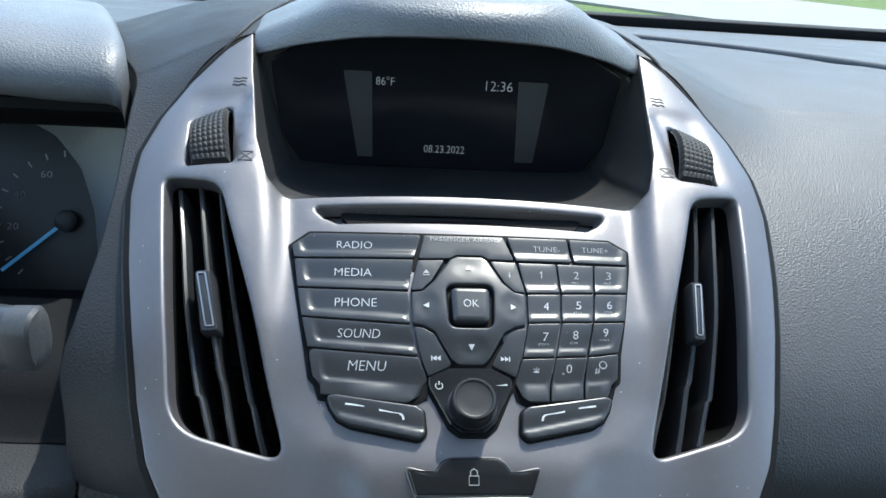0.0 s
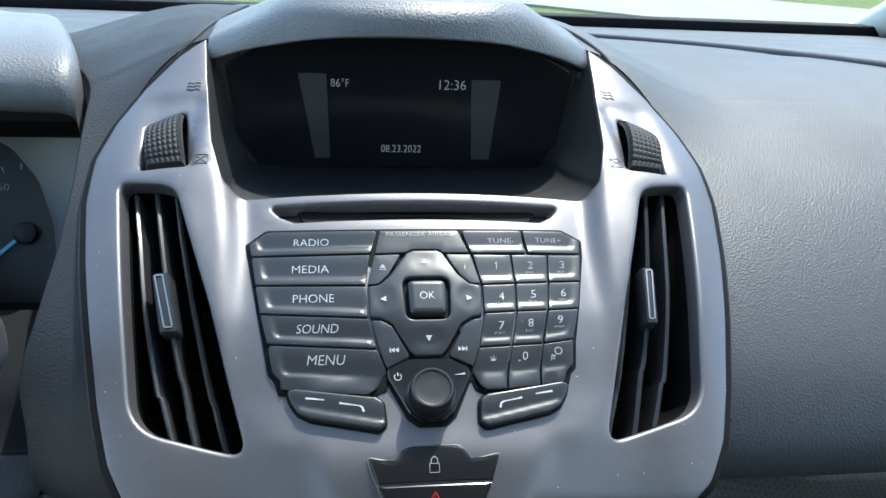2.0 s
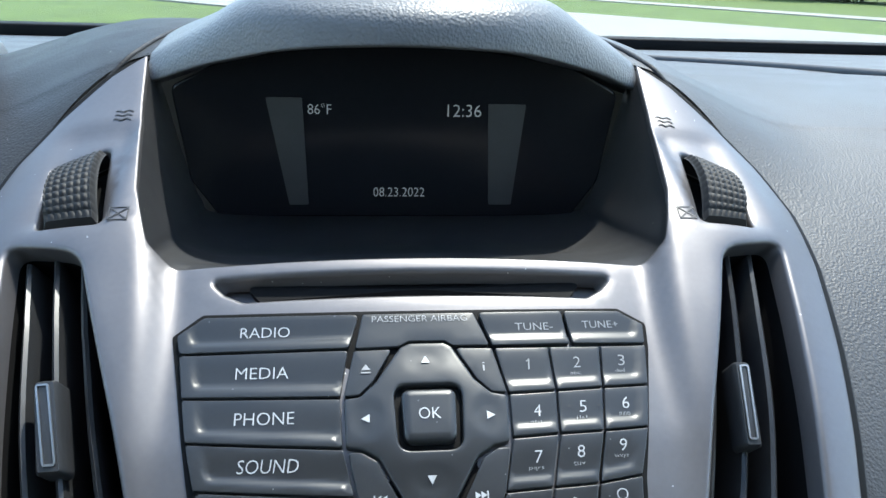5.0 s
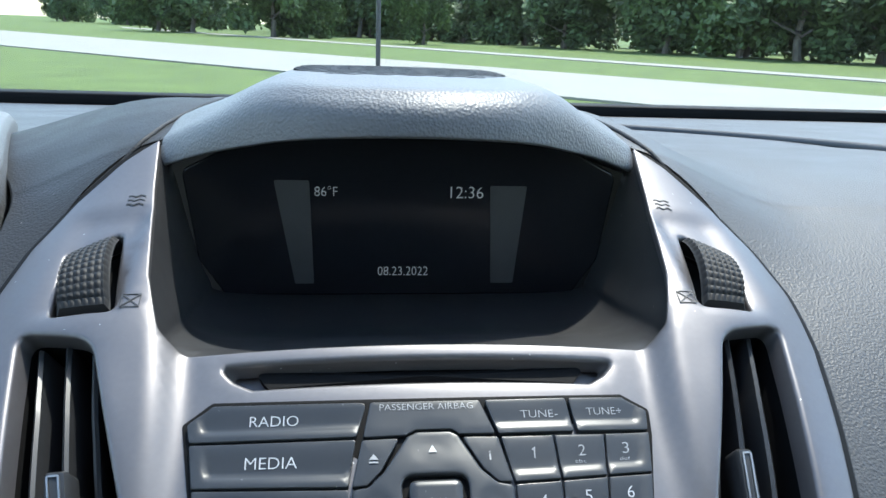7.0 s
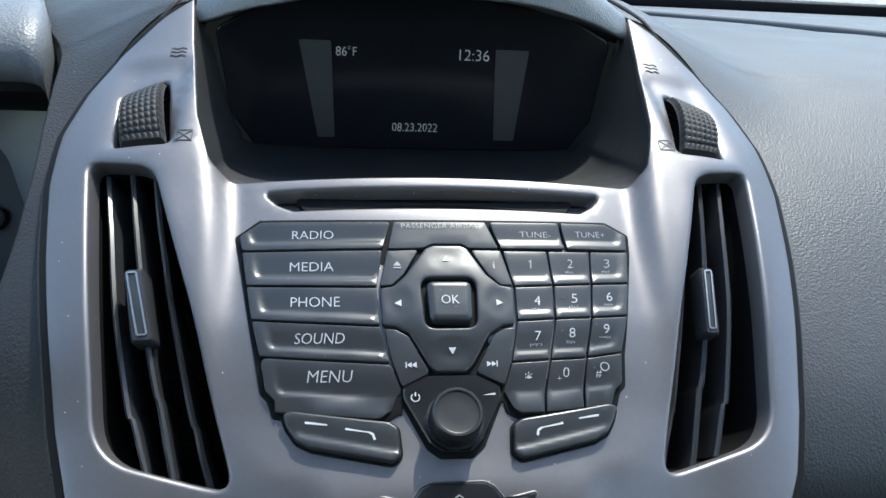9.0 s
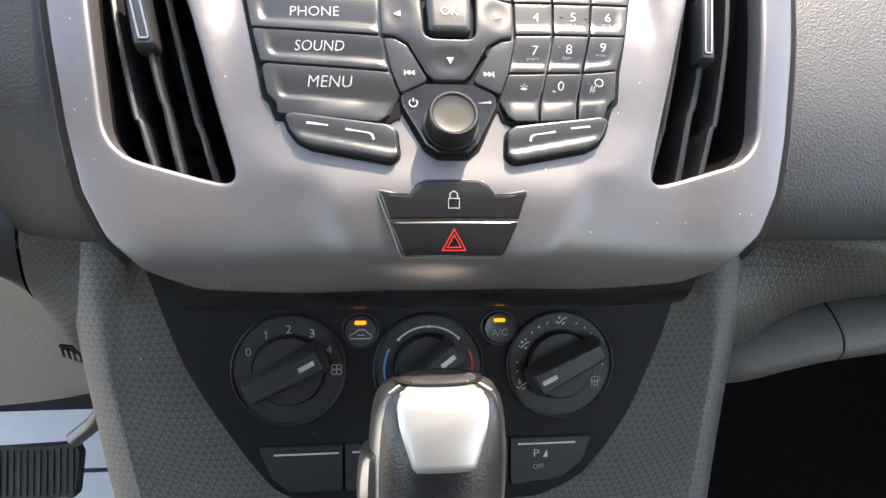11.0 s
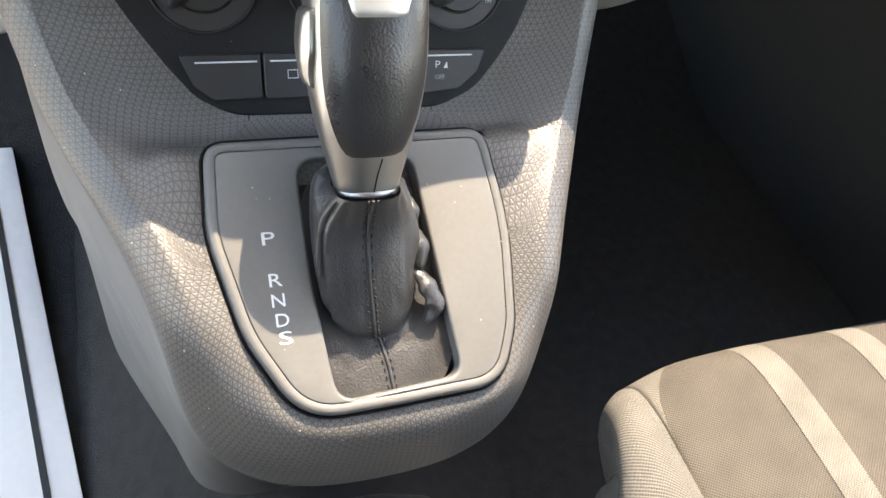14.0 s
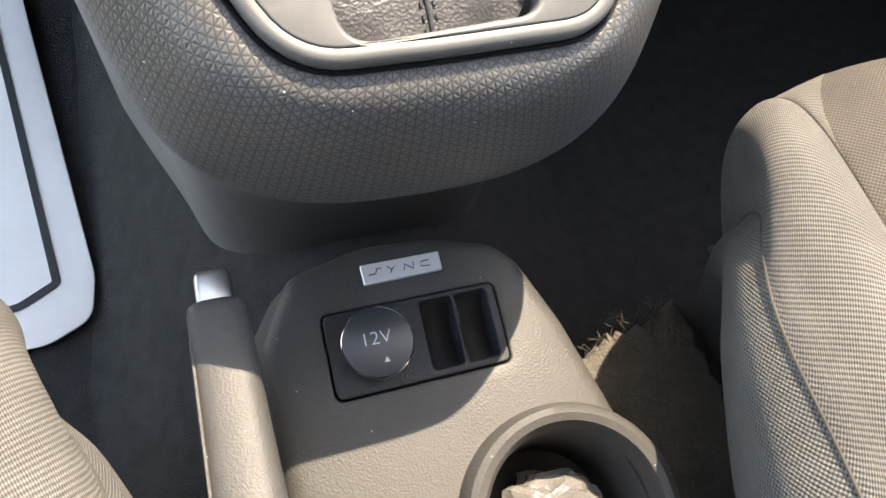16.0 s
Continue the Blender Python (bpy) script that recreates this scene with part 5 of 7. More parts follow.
order = sorted(range(128), key=lambda i: (math.atan2(rb[i].y, rb[i].x) - math.pi / 2) % (2 * math.pi), reverse=True)
lip_stations = []
for i in order[::2]:
    a, b = ra[i], rb[i]
    if b.y > 0.026:
        continue
    steep = smoothstep(-0.02, -0.085, b.y)
    st = []
    for k, h in ((-0.10, -0.002), (0.22, 0.0025), (0.45, 0.0060), (0.60, 0.0062), (0.84, 0.0010), (0.985, -0.012), (1.0, -0.034)):
        p = a.lerp(b, k) * (1 + 0.045 * steep * max(0, k))
        st.append(cf(p.x, p.y, h - REAR_DROP(k) * steep))
    lip_stations.append(st)
stations = [side_profile(sec, 0.013) for sec in SIDE] + lip_stations + [[Vector((-p.x, p.y, p.z)) for p in side_profile(sec, 0.018)] for sec in SIDE[::-1]]
for _ in range(3):
    stations = stations[:2] + [[p if k < 2 else (a + p * 2 + b) / 4 for k, (a, p, b) in enumerate(zip(stations[i - 1], stations[i], stations[i + 1]))] for i in range(2, len(stations) - 2)] + stations[-2:]
strip_rows = [list(r) for r in zip(*[catmull(list(c), 3) for c in zip(*stations)])]
strip_rows = [catmull(r, 4) for r in strip_rows]
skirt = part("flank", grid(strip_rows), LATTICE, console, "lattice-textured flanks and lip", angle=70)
lay_uv(skirt, *[[list(r) for r in zip(*m)] for m in profile_uv([list(c) for c in zip(*strip_rows)], 12)])
low_rows = []
for r in strip_rows:
    p = r[-1]
    col = [p]
    for z, fwd in ((0.775, 0.014), (0.74, 0.030), (0.70, 0.046), (0.64, 0.066), (0.56, 0.082), (0.42, 0.095)):
        col.append(Vector((p.x, p.y + fwd, min(z, p.z - 0.02) if z > 0.7 else z)))
    low_rows.append(catmull(col, 3))
part("lower_skirt", grid(low_rows), SKIRT, console, "smooth lower skirt, coloured lighter for light from the left", angle=70)
slot_lp = rpoly([(-0.0365, 0.0575, 0.012), (0.0280, 0.0545, 0.010), (0.0335, -0.010, 0.2), (0.0385, -0.0700, 0.010), (-0.0310, -0.0735, 0.012), (-0.0365, -0.010, 0.2)], None, 7, 0.005)
plate = thing("gear_plate", (0, -0.16, 0.87), "dusty grey gear plate marked P R N D S", "gear plate")
part("plate", sheet(grow(plate_lp, -0.004), [slot_lp], lambda x, y, h=0.0: cf(x, y, h + 0.0055), 0.008, 0.0018, 0.010, 0.0010, 0.004), PLATE, plate)
part("rim", solid(plate_lp, [(0.0018, -0.003), (0.0017, 0.0030), (0.0010, 0.0050), (-0.0004, 0.0059), (-0.0018, 0.0061), (-0.0038, 0.0054)], cf, cap=False), PLATE, plate, "raised rounded rim")
part("gutter", solid(plate_lp, [(0.0038, -0.001), (0.0036, 0.0008), (0.0025, 0.0006), (0.001, -0.003)], cf, cap=False), VOID, plate, "dark gap round the plate")
for body_, x, y in (("P", -0.0559, 0.0155), ("R", -0.0549, -0.0066), ("N", -0.0548, -0.0173), ("D", -0.0539, -0.0276), ("S", -0.0533, -0.0369)):
    part("legend", word(body_, x, y, 0.0068, 0.0068, cf, 0.0058, weight=0.004), GLYPH, plate)

# ---- gear selector ----
gear = thing("gear_selector", (-0.005, -0.16, 0.87), "black and silver gear selector with creased leather boot", "gear selector")
collar = Vector((-0.0075, -0.150, 0.929))
BOOT = [(-0.0085, 0.0168, 0.0205, 0.0430, 0.0385), (-0.0092, 0.0196, 0.0165, 0.0440, 0.0350), (-0.0096, 0.0244, 0.0070, 0.0465, 0.0300), (-0.0088, 0.0264, -0.0150, 0.0500, 0.0195), (-0.0075, 0.0266, -0.0300, 0.0520, 0.0105),
        (-0.0066, 0.0262, -0.0390, 0.0525, 0.0040), (-0.0050, 0.0245, -0.0425, 0.0525, -0.0020), (-0.0025, 0.0245, -0.0440, 0.0525, -0.0060), (0.0005, 0.0320, -0.0600, 0.0545, -0.0054), (0.0015, 0.0400, -0.0790, 0.0575, -0.0050)]
n = 64
rows = []
for i, sec in enumerate(catmull([(a, b, c) for a, b, c, d, e in BOOT], 4)):
    ext = catmull([(d, e, 0) for a, b, c, d, e in BOOT], 4)[i]
    t = i / (4 * (len(BOOT) - 1))
    row = []
    for a in range(n):
        q = 2 * math.pi * a / n
        ex = abs(math.cos(q)) ** 0.62 * math.copysign(1, math.cos(q))
        ey = abs(math.sin(q)) ** 0.62 * math.copysign(1, math.sin(q))
        x = sec.x + sec.y * ex
        v = (sec.z + ext.x) / 2 + (ext.x - sec.z) / 2 * ey
        loose = math.sin(math.pi * min(1, t / 0.75)) if t < 0.75 else 0.0
        pleat = 1.19 * math.pi + 0.10 * t
        fold = 0.0014 * math.exp(-((q - pleat - 0.13) / 0.10) ** 2) - 0.0022 * math.exp(-((q - pleat) / 0.07) ** 2) + 0.0012 * math.exp(-((q - pleat + 0.16) / 0.12) ** 2)
        fold += 0.0007 * math.sin(q * 3 + 9 * t) + 0.0010 * noise.noise(Vector((q * 2.2, t * 9, 3))) + 0.0006 * noise.noise(Vector((q * 7, t * 22, 5)))
        fold += 0.0008 * math.sin(q * 13) * smoothstep(0.22, 0.05, t)
        fold += 0.0030 * math.exp(-((math.sin(q / 2 + 0.06)) / 0.16) ** 2) * (0.4 + 0.6 * math.sin(t * 24))
        crease = -0.0018 * math.exp(-((q - 1.36 * math.pi - 0.10 * t) / 0.22) ** 2) * smoothstep(0.6, 0.3, t)
        flatb = 0.0010 * noise.noise(Vector((x * 120, v * 120, 1))) * smoothstep(0.7, 0.8, t)
        d = (fold + crease) * loose
        row.append(cf(x + d * math.cos(q), v + d * math.sin(q), ext.y + flatb + 0.5 * d - 0.0115 * ey * smoothstep(0.32, 0.0, t)))
    rows.append(row)
boot = part("boot", grid(rows, close_u=True), LEATHER, gear, "creased black leather boot", angle=70)
for ends, wide, thin in (([(0.0185, 0.0305, 0.0120), (0.0208, 0.0225, 0.0128), (0.0205, 0.0120, 0.0105)], 0.0046, 0.85), ([(0.0205, 0.0125, 0.0100), (0.0235, 0.0030, 0.0098), (0.0225, -0.0105, 0.0065)], 0.0054, 0.7),
                         ([(0.0205, -0.0100, 0.0060), (0.0255, -0.0190, 0.0062), (0.0290, -0.0300, 0.0040), (0.0240, -0.0395, -0.0020)], 0.0056, 0.6)):
    curl = catmull([cf(*p) for p in ends], 8)
    last = len(curl) - 1
    part("fold", tube(curl, [wide * (0.25 + 0.75 * (1 - abs(2 * k / last - 1) ** 3)) * (1 + 0.10 * math.sin(k * 0.9)) for k in range(last + 1)], 16, squash=thin), LEATHER, boot, "rolled fold of loose leather", angle=80)
idx = int(n * 0.75)
mid_line = [r[idx] for r in rows]
part("seam", tube(catmull([p + Vector((0, -0.0003, 0.0002)) for p in mid_line], 2), 0.0009, 8), LEATHER, boot, "raised seam")
for off in (-1, 1):
    base = catmull([p + Vector((off * 0.0023, -0.0003, 0.0003)) for p in mid_line], 3)
    bms = [tube([base[k], base[k + 1]], 0.00058, 6) for k in range(0, len(base) - 2, 3)]
    part("stitching", merge(*bms), STITCH, boot, "row of dark stitches")
top_pt = Vector((-0.0062, -0.0955, 1.0310))
axis = top_pt - collar
alen = axis.length
az = axis.normalized()
ax_, ay = Vector((1, 0, 0)), az.cross(Vector((1, 0, 0))).normalized()
KW = spline([0, 0.10, 0.2, 0.35, 0.6, 0.8, 0.92, 0.97, 1.0], [0.0163, 0.0192, 0.0222, 0.0264, 0.0290, 0.0284, 0.0262, 0.0230, 0.0150])
KD = spline([0, 0.10, 0.2, 0.35, 0.6, 0.8, 0.92, 0.97, 1.0], [0.0125, 0.0150, 0.0178, 0.0214, 0.0250, 0.0246, 0.0214, 0.0172, 0.0085])


def knob_at(q, t, lift=0.0):
    e = 0.80
    ex = abs(math.cos(q)) ** e * math.copysign(1, math.cos(q))
    ey = abs(math.sin(q)) ** e * math.copysign(1, math.sin(q))
    return collar + az * (alen * t) + ax_ * ((KW(t) + lift) * ex) + ay * ((KD(t) + lift) * ey)


REAR = 1.5 * math.pi if knob_at(1.5 * math.pi, 0.5).y < knob_at(0.5 * math.pi, 0.5).y else 0.5 * math.pi
krow = [[knob_at(2 * math.pi * a / 48, t) for a in range(48)] for t in [k / 30 for k in range(31)]]
bm = grid(krow, close_u=True)
bm.verts.ensure_lookup_table()
bm.faces.new(bm.verts[-48:])
part("knob_frame", bm, SATIN, gear, "satin silver selector frame", angle=50)


def patch(half, t0, t1, lift, name, m, label="", centre=REAR, nq=18, nt=24, bulge=0.0, trim=0.0):
    """A panel on the knob; half(t) is its half width as an angle."""
    rows = []
    for i in range(nt + 1):
        t = t0 + (t1 - t0) * i / nt
        row = []
        for j in range(nq + 1):
            u = 2 * j / nq - 1
            rim = min((1 - abs(u)) * nq / 2, i, nt - i)
            row.append(knob_at(centre + half(t) * u, t, (-0.0006, lift * 0.75, lift)[min(2, int(rim))] + bulge * math.sin(math.pi * i / nt) * (1 - u * u)))
        rows.append(row)
    ob = part(name, grid(rows), m, gear, label)
    if trim:
        edge = [r[0] for r in rows[::-1]] + rows[0][1:-1] + [r[-1] for r in rows]
        part("trim_line", tube(edge, trim, 6), CHROME, ob, "fine chrome edge")
    return ob


skin_half = spline([0.15, 0.17, 0.21, 0.28, 0.40, 0.6, 1.0], [0.30, 0.58, 0.78, 0.92, 1.03, 1.08, 1.10])
skin = patch(skin_half, 0.155, 0.995, 0.0014, "leather_panel", KNOBSKIN, "grained black leather panel", nq=26, nt=30, trim=0.00045)
bm = bmesh.new()
bm.faces.new([bm.verts.new(p + az * 0.0008) for p in [knob_at(2 * math.pi * a / 48, 0.99, 0.0006) for a in range(48)]])
part("top_skin", bm, KNOBSKIN, gear, "grained black leather top")
patch(lambda t: 0.33 + 0.46 * smoothstep(0.68, 1.02, t) - 0.10 * smoothstep(0.745, 0.72, t), 0.72, 0.997, 0.0026, "insert", INSERT, "satin silver insert", nq=18, nt=20, trim=0.0005)
side = math.pi if knob_at(math.pi, 0.5).x < 0 else 0.0
patch(lambda t: 0.36 - 0.14 * smoothstep(0.62, 0.48, t), 0.44, 0.76, 0.0026, "release_button", SATIN, "satin silver release button", centre=side + (0.12 if REAR > math.pi else -0.12), nq=12, nt=18, bulge=0.0022, trim=0.0005)
part("frame_joint", tube([knob_at(REAR + 0.02, 0.0, 0.0002), knob_at(REAR + 0.06, 0.08, 0.0002), knob_at(REAR + 0.12, 0.155, 0.0002)], 0.00035, 6), VOID, gear, "dark joint line")
rows = [[collar + az * z + ax_ * (0.0163 * r * math.cos(2 * math.pi * a / 36)) + ay * (0.0128 * r * math.sin(2 * math.pi * a / 36)) for a in range(36)] for r, z in ((0.94, -0.0035), (1.05, -0.0025), (1.07, -0.0012), (1.04, 0.0002), (0.98, 0.0006))]
part("collar", grid(rows, close_u=True), SATIN, gear, "satin collar ring")

# ---- tunnel console behind it: power socket, trays, cup holder ----
df = flat((0, -0.25, 0.663), (0, 0.99, 0.12), (0, -0.12, 0.99))
tunnel = thing("tunnel_console", (0.01, -0.3, 0.42), "grained grey tunnel console with socket and cup holder", "centre console")
top_lp = rpoly([(-0.078, -0.26, 0.02), (-0.0785, 0.0, 0.02), (-0.060, 0.036, 0.02), (-0.016, 0.0465, 0.06), (0.021, 0.0445, 0.06), (0.055, 0.0355, 0.02), (0.0675, 0.0225, 0.012), (0.0835, -0.016, 0.06), (0.0975, -0.064, 0.06), (0.112, -0.12, 0.03), (0.112, -0.26, 0.02)], None, 6, 0.007)
sock_lp = rpoly([(-0.0462, 0.0095), (0.0490, 0.0110), (0.0485, -0.0340), (-0.0460, -0.0365)], 0.005, 5, 0.005)
cup_c = (0.0575, -0.1150)
cup_lp = circle(*cup_c, 0.0430, 40)


def tunnel_f(x, v, h=0.0):
    return df(x, v, h - 0.9 * max(0, abs(x - 0.0) - 0.03) ** 2 - 2.0 * max(0, v - 0.015) ** 2)


part("top_moulding", sheet(grow(top_lp, 0.0), [sock_lp, cup_lp], tunnel_f, 0.010, 0.0015, 0.012, 0.010, 0.014), CONSOLE, tunnel)
part("side_wall", solid(top_lp, [(0.045, -0.24), (0.028, -0.15), (0.012, -0.06), (0.002, -0.020), (-0.001, -0.010)], tunnel_f, cap=False), CONSOLE, tunnel)
socket = part("socket_plate", sheet(grow(sock_lp, -0.0008), [rpoly([(0.0060, 0.0070), (0.0238, 0.0072), (0.0234, -0.0300), (0.0062, -0.0305)], 0.0025, 4, 0.004), rpoly([(0.0256, 0.0072), (0.0434, 0.0078), (0.0430, -0.0295), (0.0252, -0.0300)], 0.0025, 4, 0.004)],
                                    lambda x, v, h=0.0: tunnel_f(x, v, h + 0.0012), 0.006, 0.0012, 0.020, 0.0008, 0.004), SOFT, tunnel, "black socket plate with two coin trays")
for x0, x1 in ((0.0052, 0.0245), (0.0247, 0.0442)):
    scoop = [[tunnel_f(x0 + (x1 - x0) * j / 8, 0.009 - 0.041 * i / 14, -0.006 - 0.011 * math.sin(math.pi * i / 14) ** 0.7 - 0.0015 * math.cos(math.pi * j / 4)) for j in range(9)] for i in range(15)]
    part("tray_floor", grid(scoop), SOFT, socket, "scooped black coin tray")
part("divider", tube(catmull([tunnel_f(0.0244, 0.008, -0.001), tunnel_f(0.0262, -0.004, -0.0045), tunnel_f(0.0238, -0.014, -0.006), tunnel_f(0.0258, -0.024, -0.0045), tunnel_f(0.0244, -0.031, -0.001)], 5), 0.0013, 8), SOFT, socket, "wavy divider")
capc = (-0.0204, -0.0118)
rows = [[tunnel_f(capc[0] + r * math.cos(2 * math.pi * a / 48), capc[1] + r * math.sin(2 * math.pi * a / 48), h) for a in range(48)] for r, h in ((0.0188, 0.001), (0.0190, 0.0075), (0.0188, 0.0092), (0.0182, 0.0098))]
part("chrome_ring", grid(rows, close_u=True), CHROME, socket, "bright ring of the socket cap")
rows = [[tunnel_f(capc[0] + r * math.cos(2 * math.pi * a / 48), capc[1] + r * math.sin(2 * math.pi * a / 48), h) for a in range(48)] for r, h in ((0.0183, 0.0085), (0.0180, 0.0100), (0.0172, 0.0103), (0.0, 0.0101))]
cap = part("socket_cap", grid(rows, close_u=True), KEY, socket, "round black 12V cap")
part("legend", word("12V", capc[0] + 0.0004, capc[1] + 0.0020, 0.0140, 0.0066, tunnel_f, 0.0106), GLYPH, cap)
part("symbol", face([(capc[0] + 0.0012, capc[1] - 0.0112), (capc[0] + 0.0044, capc[1] - 0.0112), (capc[0] + 0.0028, capc[1] - 0.0084)], tunnel_f, 0.0107), GLYPH, cap)
badge = part("badge", solid(rpoly([(-0.0205, 0.0325), (0.0232, 0.0330), (0.0232, 0.0222), (-0.0202, 0.0210)], 0.0008, 3), [(0, -0.003), (0, 0.0020), (-0.0005, 0.0025)], tunnel_f), BADGE, tunnel, "silver badge plate")
for k in range(4):
    x = -0.0150 + k * 0.0088
    pts = [[(-0.002, -0.0012), (0.002, -0.0010), (0.003, 0.0016), (0.0055, 0.0018)], [(0, 0.002), (0.0022, 0), (0.005, 0.002), (0.0022, 0), (0.0014, -0.002)], [(0, -0.002), (0.0004, 0.0018), (0.005, -0.0016), (0.0056, 0.002)], [(0.0055, 0.0018), (0.001, 0.0014), (0.0006, -0.0012), (0.0055, -0.0016)]][k]
    part("badge_stroke", ribbon([(x + a, 0.0272 + b) for a, b in pts], 0.0007, tunnel_f, 0.0026, 0.0002), BLACKGLYPH, badge)
rows = []
for r, h in ((0.0585, -0.004), (0.0575, 0.008), (0.0545, 0.0135), (0.0510, 0.0150), (0.0470, 0.0135), (0.0445, 0.0090), (0.0435, 0.000), (0.0420, -0.030), (0.0400, -0.065), (0.0, -0.066)):
    rows.append([tunnel_f(cup_c[0] + r * math.cos(2 * math.pi * a / 56), cup_c[1] + r * math.sin(2 * math.pi * a / 56) * 0.95, h) for a in range(56)])
part("cup_holder", grid(rows, close_u=True), CONSOLE, tunnel, "round cup holder with padded rim")
wrap = thing("crumpled_wrapper", df(cup_c[0], cup_c[1], -0.06), "crumpled clear and grey wrapper lying in the cup holder", "litter")
bm = bmesh.new()
bmesh.ops.create_icosphere(bm, subdivisions=4, radius=0.027)
for v in bm.verts:
    q = noise.noise(v.co * 70) * 0.35 + noise.noise(v.co * 170) * 0.14
    v.co = df(cup_c[0] - 0.002, cup_c[1] - 0.004, -0.040) + Vector((v.co.x * (1 + q) * 1.15, v.co.y * (1 + q), v.co.z * (1 + q) * 0.9))
part("wrapper", bm, FILM, wrap, angle=20)

# ---- hand brake ----
brake = thing("hand_brake", (-0.09, -0.3, 0.66), "grained hand brake lever with satin chrome button", "hand brake")
rows = []
for y, w, hgt, zc in ((-0.2440, 0.0100, 0.0085, 0.7085), (-0.2465, 0.0128, 0.0110, 0.7080), (-0.256, 0.0136, 0.0125, 0.7070), (-0.30, 0.0142, 0.0140, 0.7065), (-0.36, 0.0155, 0.0155, 0.706), (-0.46, 0.0165, 0.0165, 0.703), (-0.60, 0.016, 0.016, 0.695)):
    cx = -0.0925 - 0.03 * (y + 0.244)
    rows.append([Vector((cx + w * abs(math.cos(q)) ** 0.6 * math.copysign(1, math.cos(q)), y, zc + hgt * abs(math.sin(q)) ** 0.6 * math.copysign(1, math.sin(q)))) for q in (2 * math.pi * a / 28 for a in range(28))])
bm = grid([list(r) for r in zip(*[catmull(list(c), 4) for c in zip(*rows)])], close_u=True)
bm.verts.ensure_lookup_table()
bm.faces.new(bm.verts[:28])
part("grip", bm, CONSOLE, brake)
part("button", box(-0.1005, -0.0845, -0.2470, -0.2285, 0.7005, 0.7165, 0.003), SATIN, brake, "satin chrome release button")
part("edge_line", tube([(-0.1045, -0.262, 0.7150), (-0.1035, -0.36, 0.718), (-0.101, -0.46, 0.716)], 0.0010, 6), CONSOLE, brake)


# ---- dashboard skins ----
dash = thing("dashboard", (0, 0.3, 0.9), "grained black dashboard with lattice band below", "dashboard")
PROFILE = [(1.06, 1.180), (0.80, 1.196), (0.55, 1.212), (0.40, 1.222), (0.345, 1.225), (0.30, 1.226), (0.25, 1.224), (0.20, 1.218), (0.188, 1.2155), (0.165, 1.210), (0.13, 1.198), (0.08, 1.176), (0.03, 1.146),
           (-0.01, 1.114), (-0.029, 1.086), (-0.034, 1.066), (-0.026, 1.050), (0.01, 1.044), (0.06, 1.042)]
START = [0, 0, 0, 0.0, 0.06, 0.09, 0.10, 0.124, 0.1445, 0.1640, 0.1775, 0.1795, 0.1705, 0.160, 0.150, 0.145, 0.142, 0.138, 0.130]


def pad_rows(x_end, sgn, first=0, nx=34, power=1.7):
    rows = []
    prof = catmull([(y, z, s) for (y, z), s in zip(PROFILE, START)], 4)[first * 4:]
    for p in prof:
        y, z, s = p.x, p.y, max(0.0, p.z)
        row = []
        for j in range(nx + 1):
            x = s + (x_end - s) * (j / nx) ** power
            bump = 0.034 * smoothstep(0.235, 0.125, x) * smoothstep(0.10, 0.20, y) * smoothstep(0.75, 0.36, y)
            groove = 0.004 * math.exp(-((y - 0.50 + 0.25 * (x - 0.2)) / 0.012) ** 2) * smoothstep(0.17, 0.3, x) if sgn > 0 else 0
            row.append(Vector((sgn * x, y - 0.05 * smoothstep(0.3, 0.8, x) * (y < 0.2), z + bump - groove)))
        rows.append(row)
    return rows


part("right_pad", grid(pad_rows(1.0, 1)), PAD, dash, "large grained black pad", angle=60)
LEFT_EDGE = spline([-0.034, -0.029, -0.010, 0.010, 0.030, 0.055, 0.080, 0.113, 0.1458, 0.184, 0.25, 0.36], [0.2010, 0.2010, 0.2060, 0.2010, 0.1970, 0.1940, 0.1940, 0.1970, 0.2000, 0.2060, 0.2380, 0.2850])


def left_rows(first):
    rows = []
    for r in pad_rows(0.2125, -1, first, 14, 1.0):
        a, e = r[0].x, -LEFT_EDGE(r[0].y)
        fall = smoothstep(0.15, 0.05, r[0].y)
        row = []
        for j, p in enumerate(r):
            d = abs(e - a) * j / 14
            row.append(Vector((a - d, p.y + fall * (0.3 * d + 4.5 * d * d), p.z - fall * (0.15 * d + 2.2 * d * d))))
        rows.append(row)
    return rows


# Left pad and its edge: shade is put into the darker colour.
part("left_pad", grid(left_rows(4)), SOFT, dash, "narrow black pad, darker than the vinyl to stand for shade", angle=60)
part("top_pad", grid(pad_rows(1.0, -1)[:18]), PAD, dash, "grained black dash top", angle=60)
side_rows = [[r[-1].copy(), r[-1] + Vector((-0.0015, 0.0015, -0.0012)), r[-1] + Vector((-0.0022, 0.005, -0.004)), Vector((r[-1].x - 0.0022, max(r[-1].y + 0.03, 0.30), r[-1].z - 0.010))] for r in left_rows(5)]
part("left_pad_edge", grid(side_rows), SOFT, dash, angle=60)


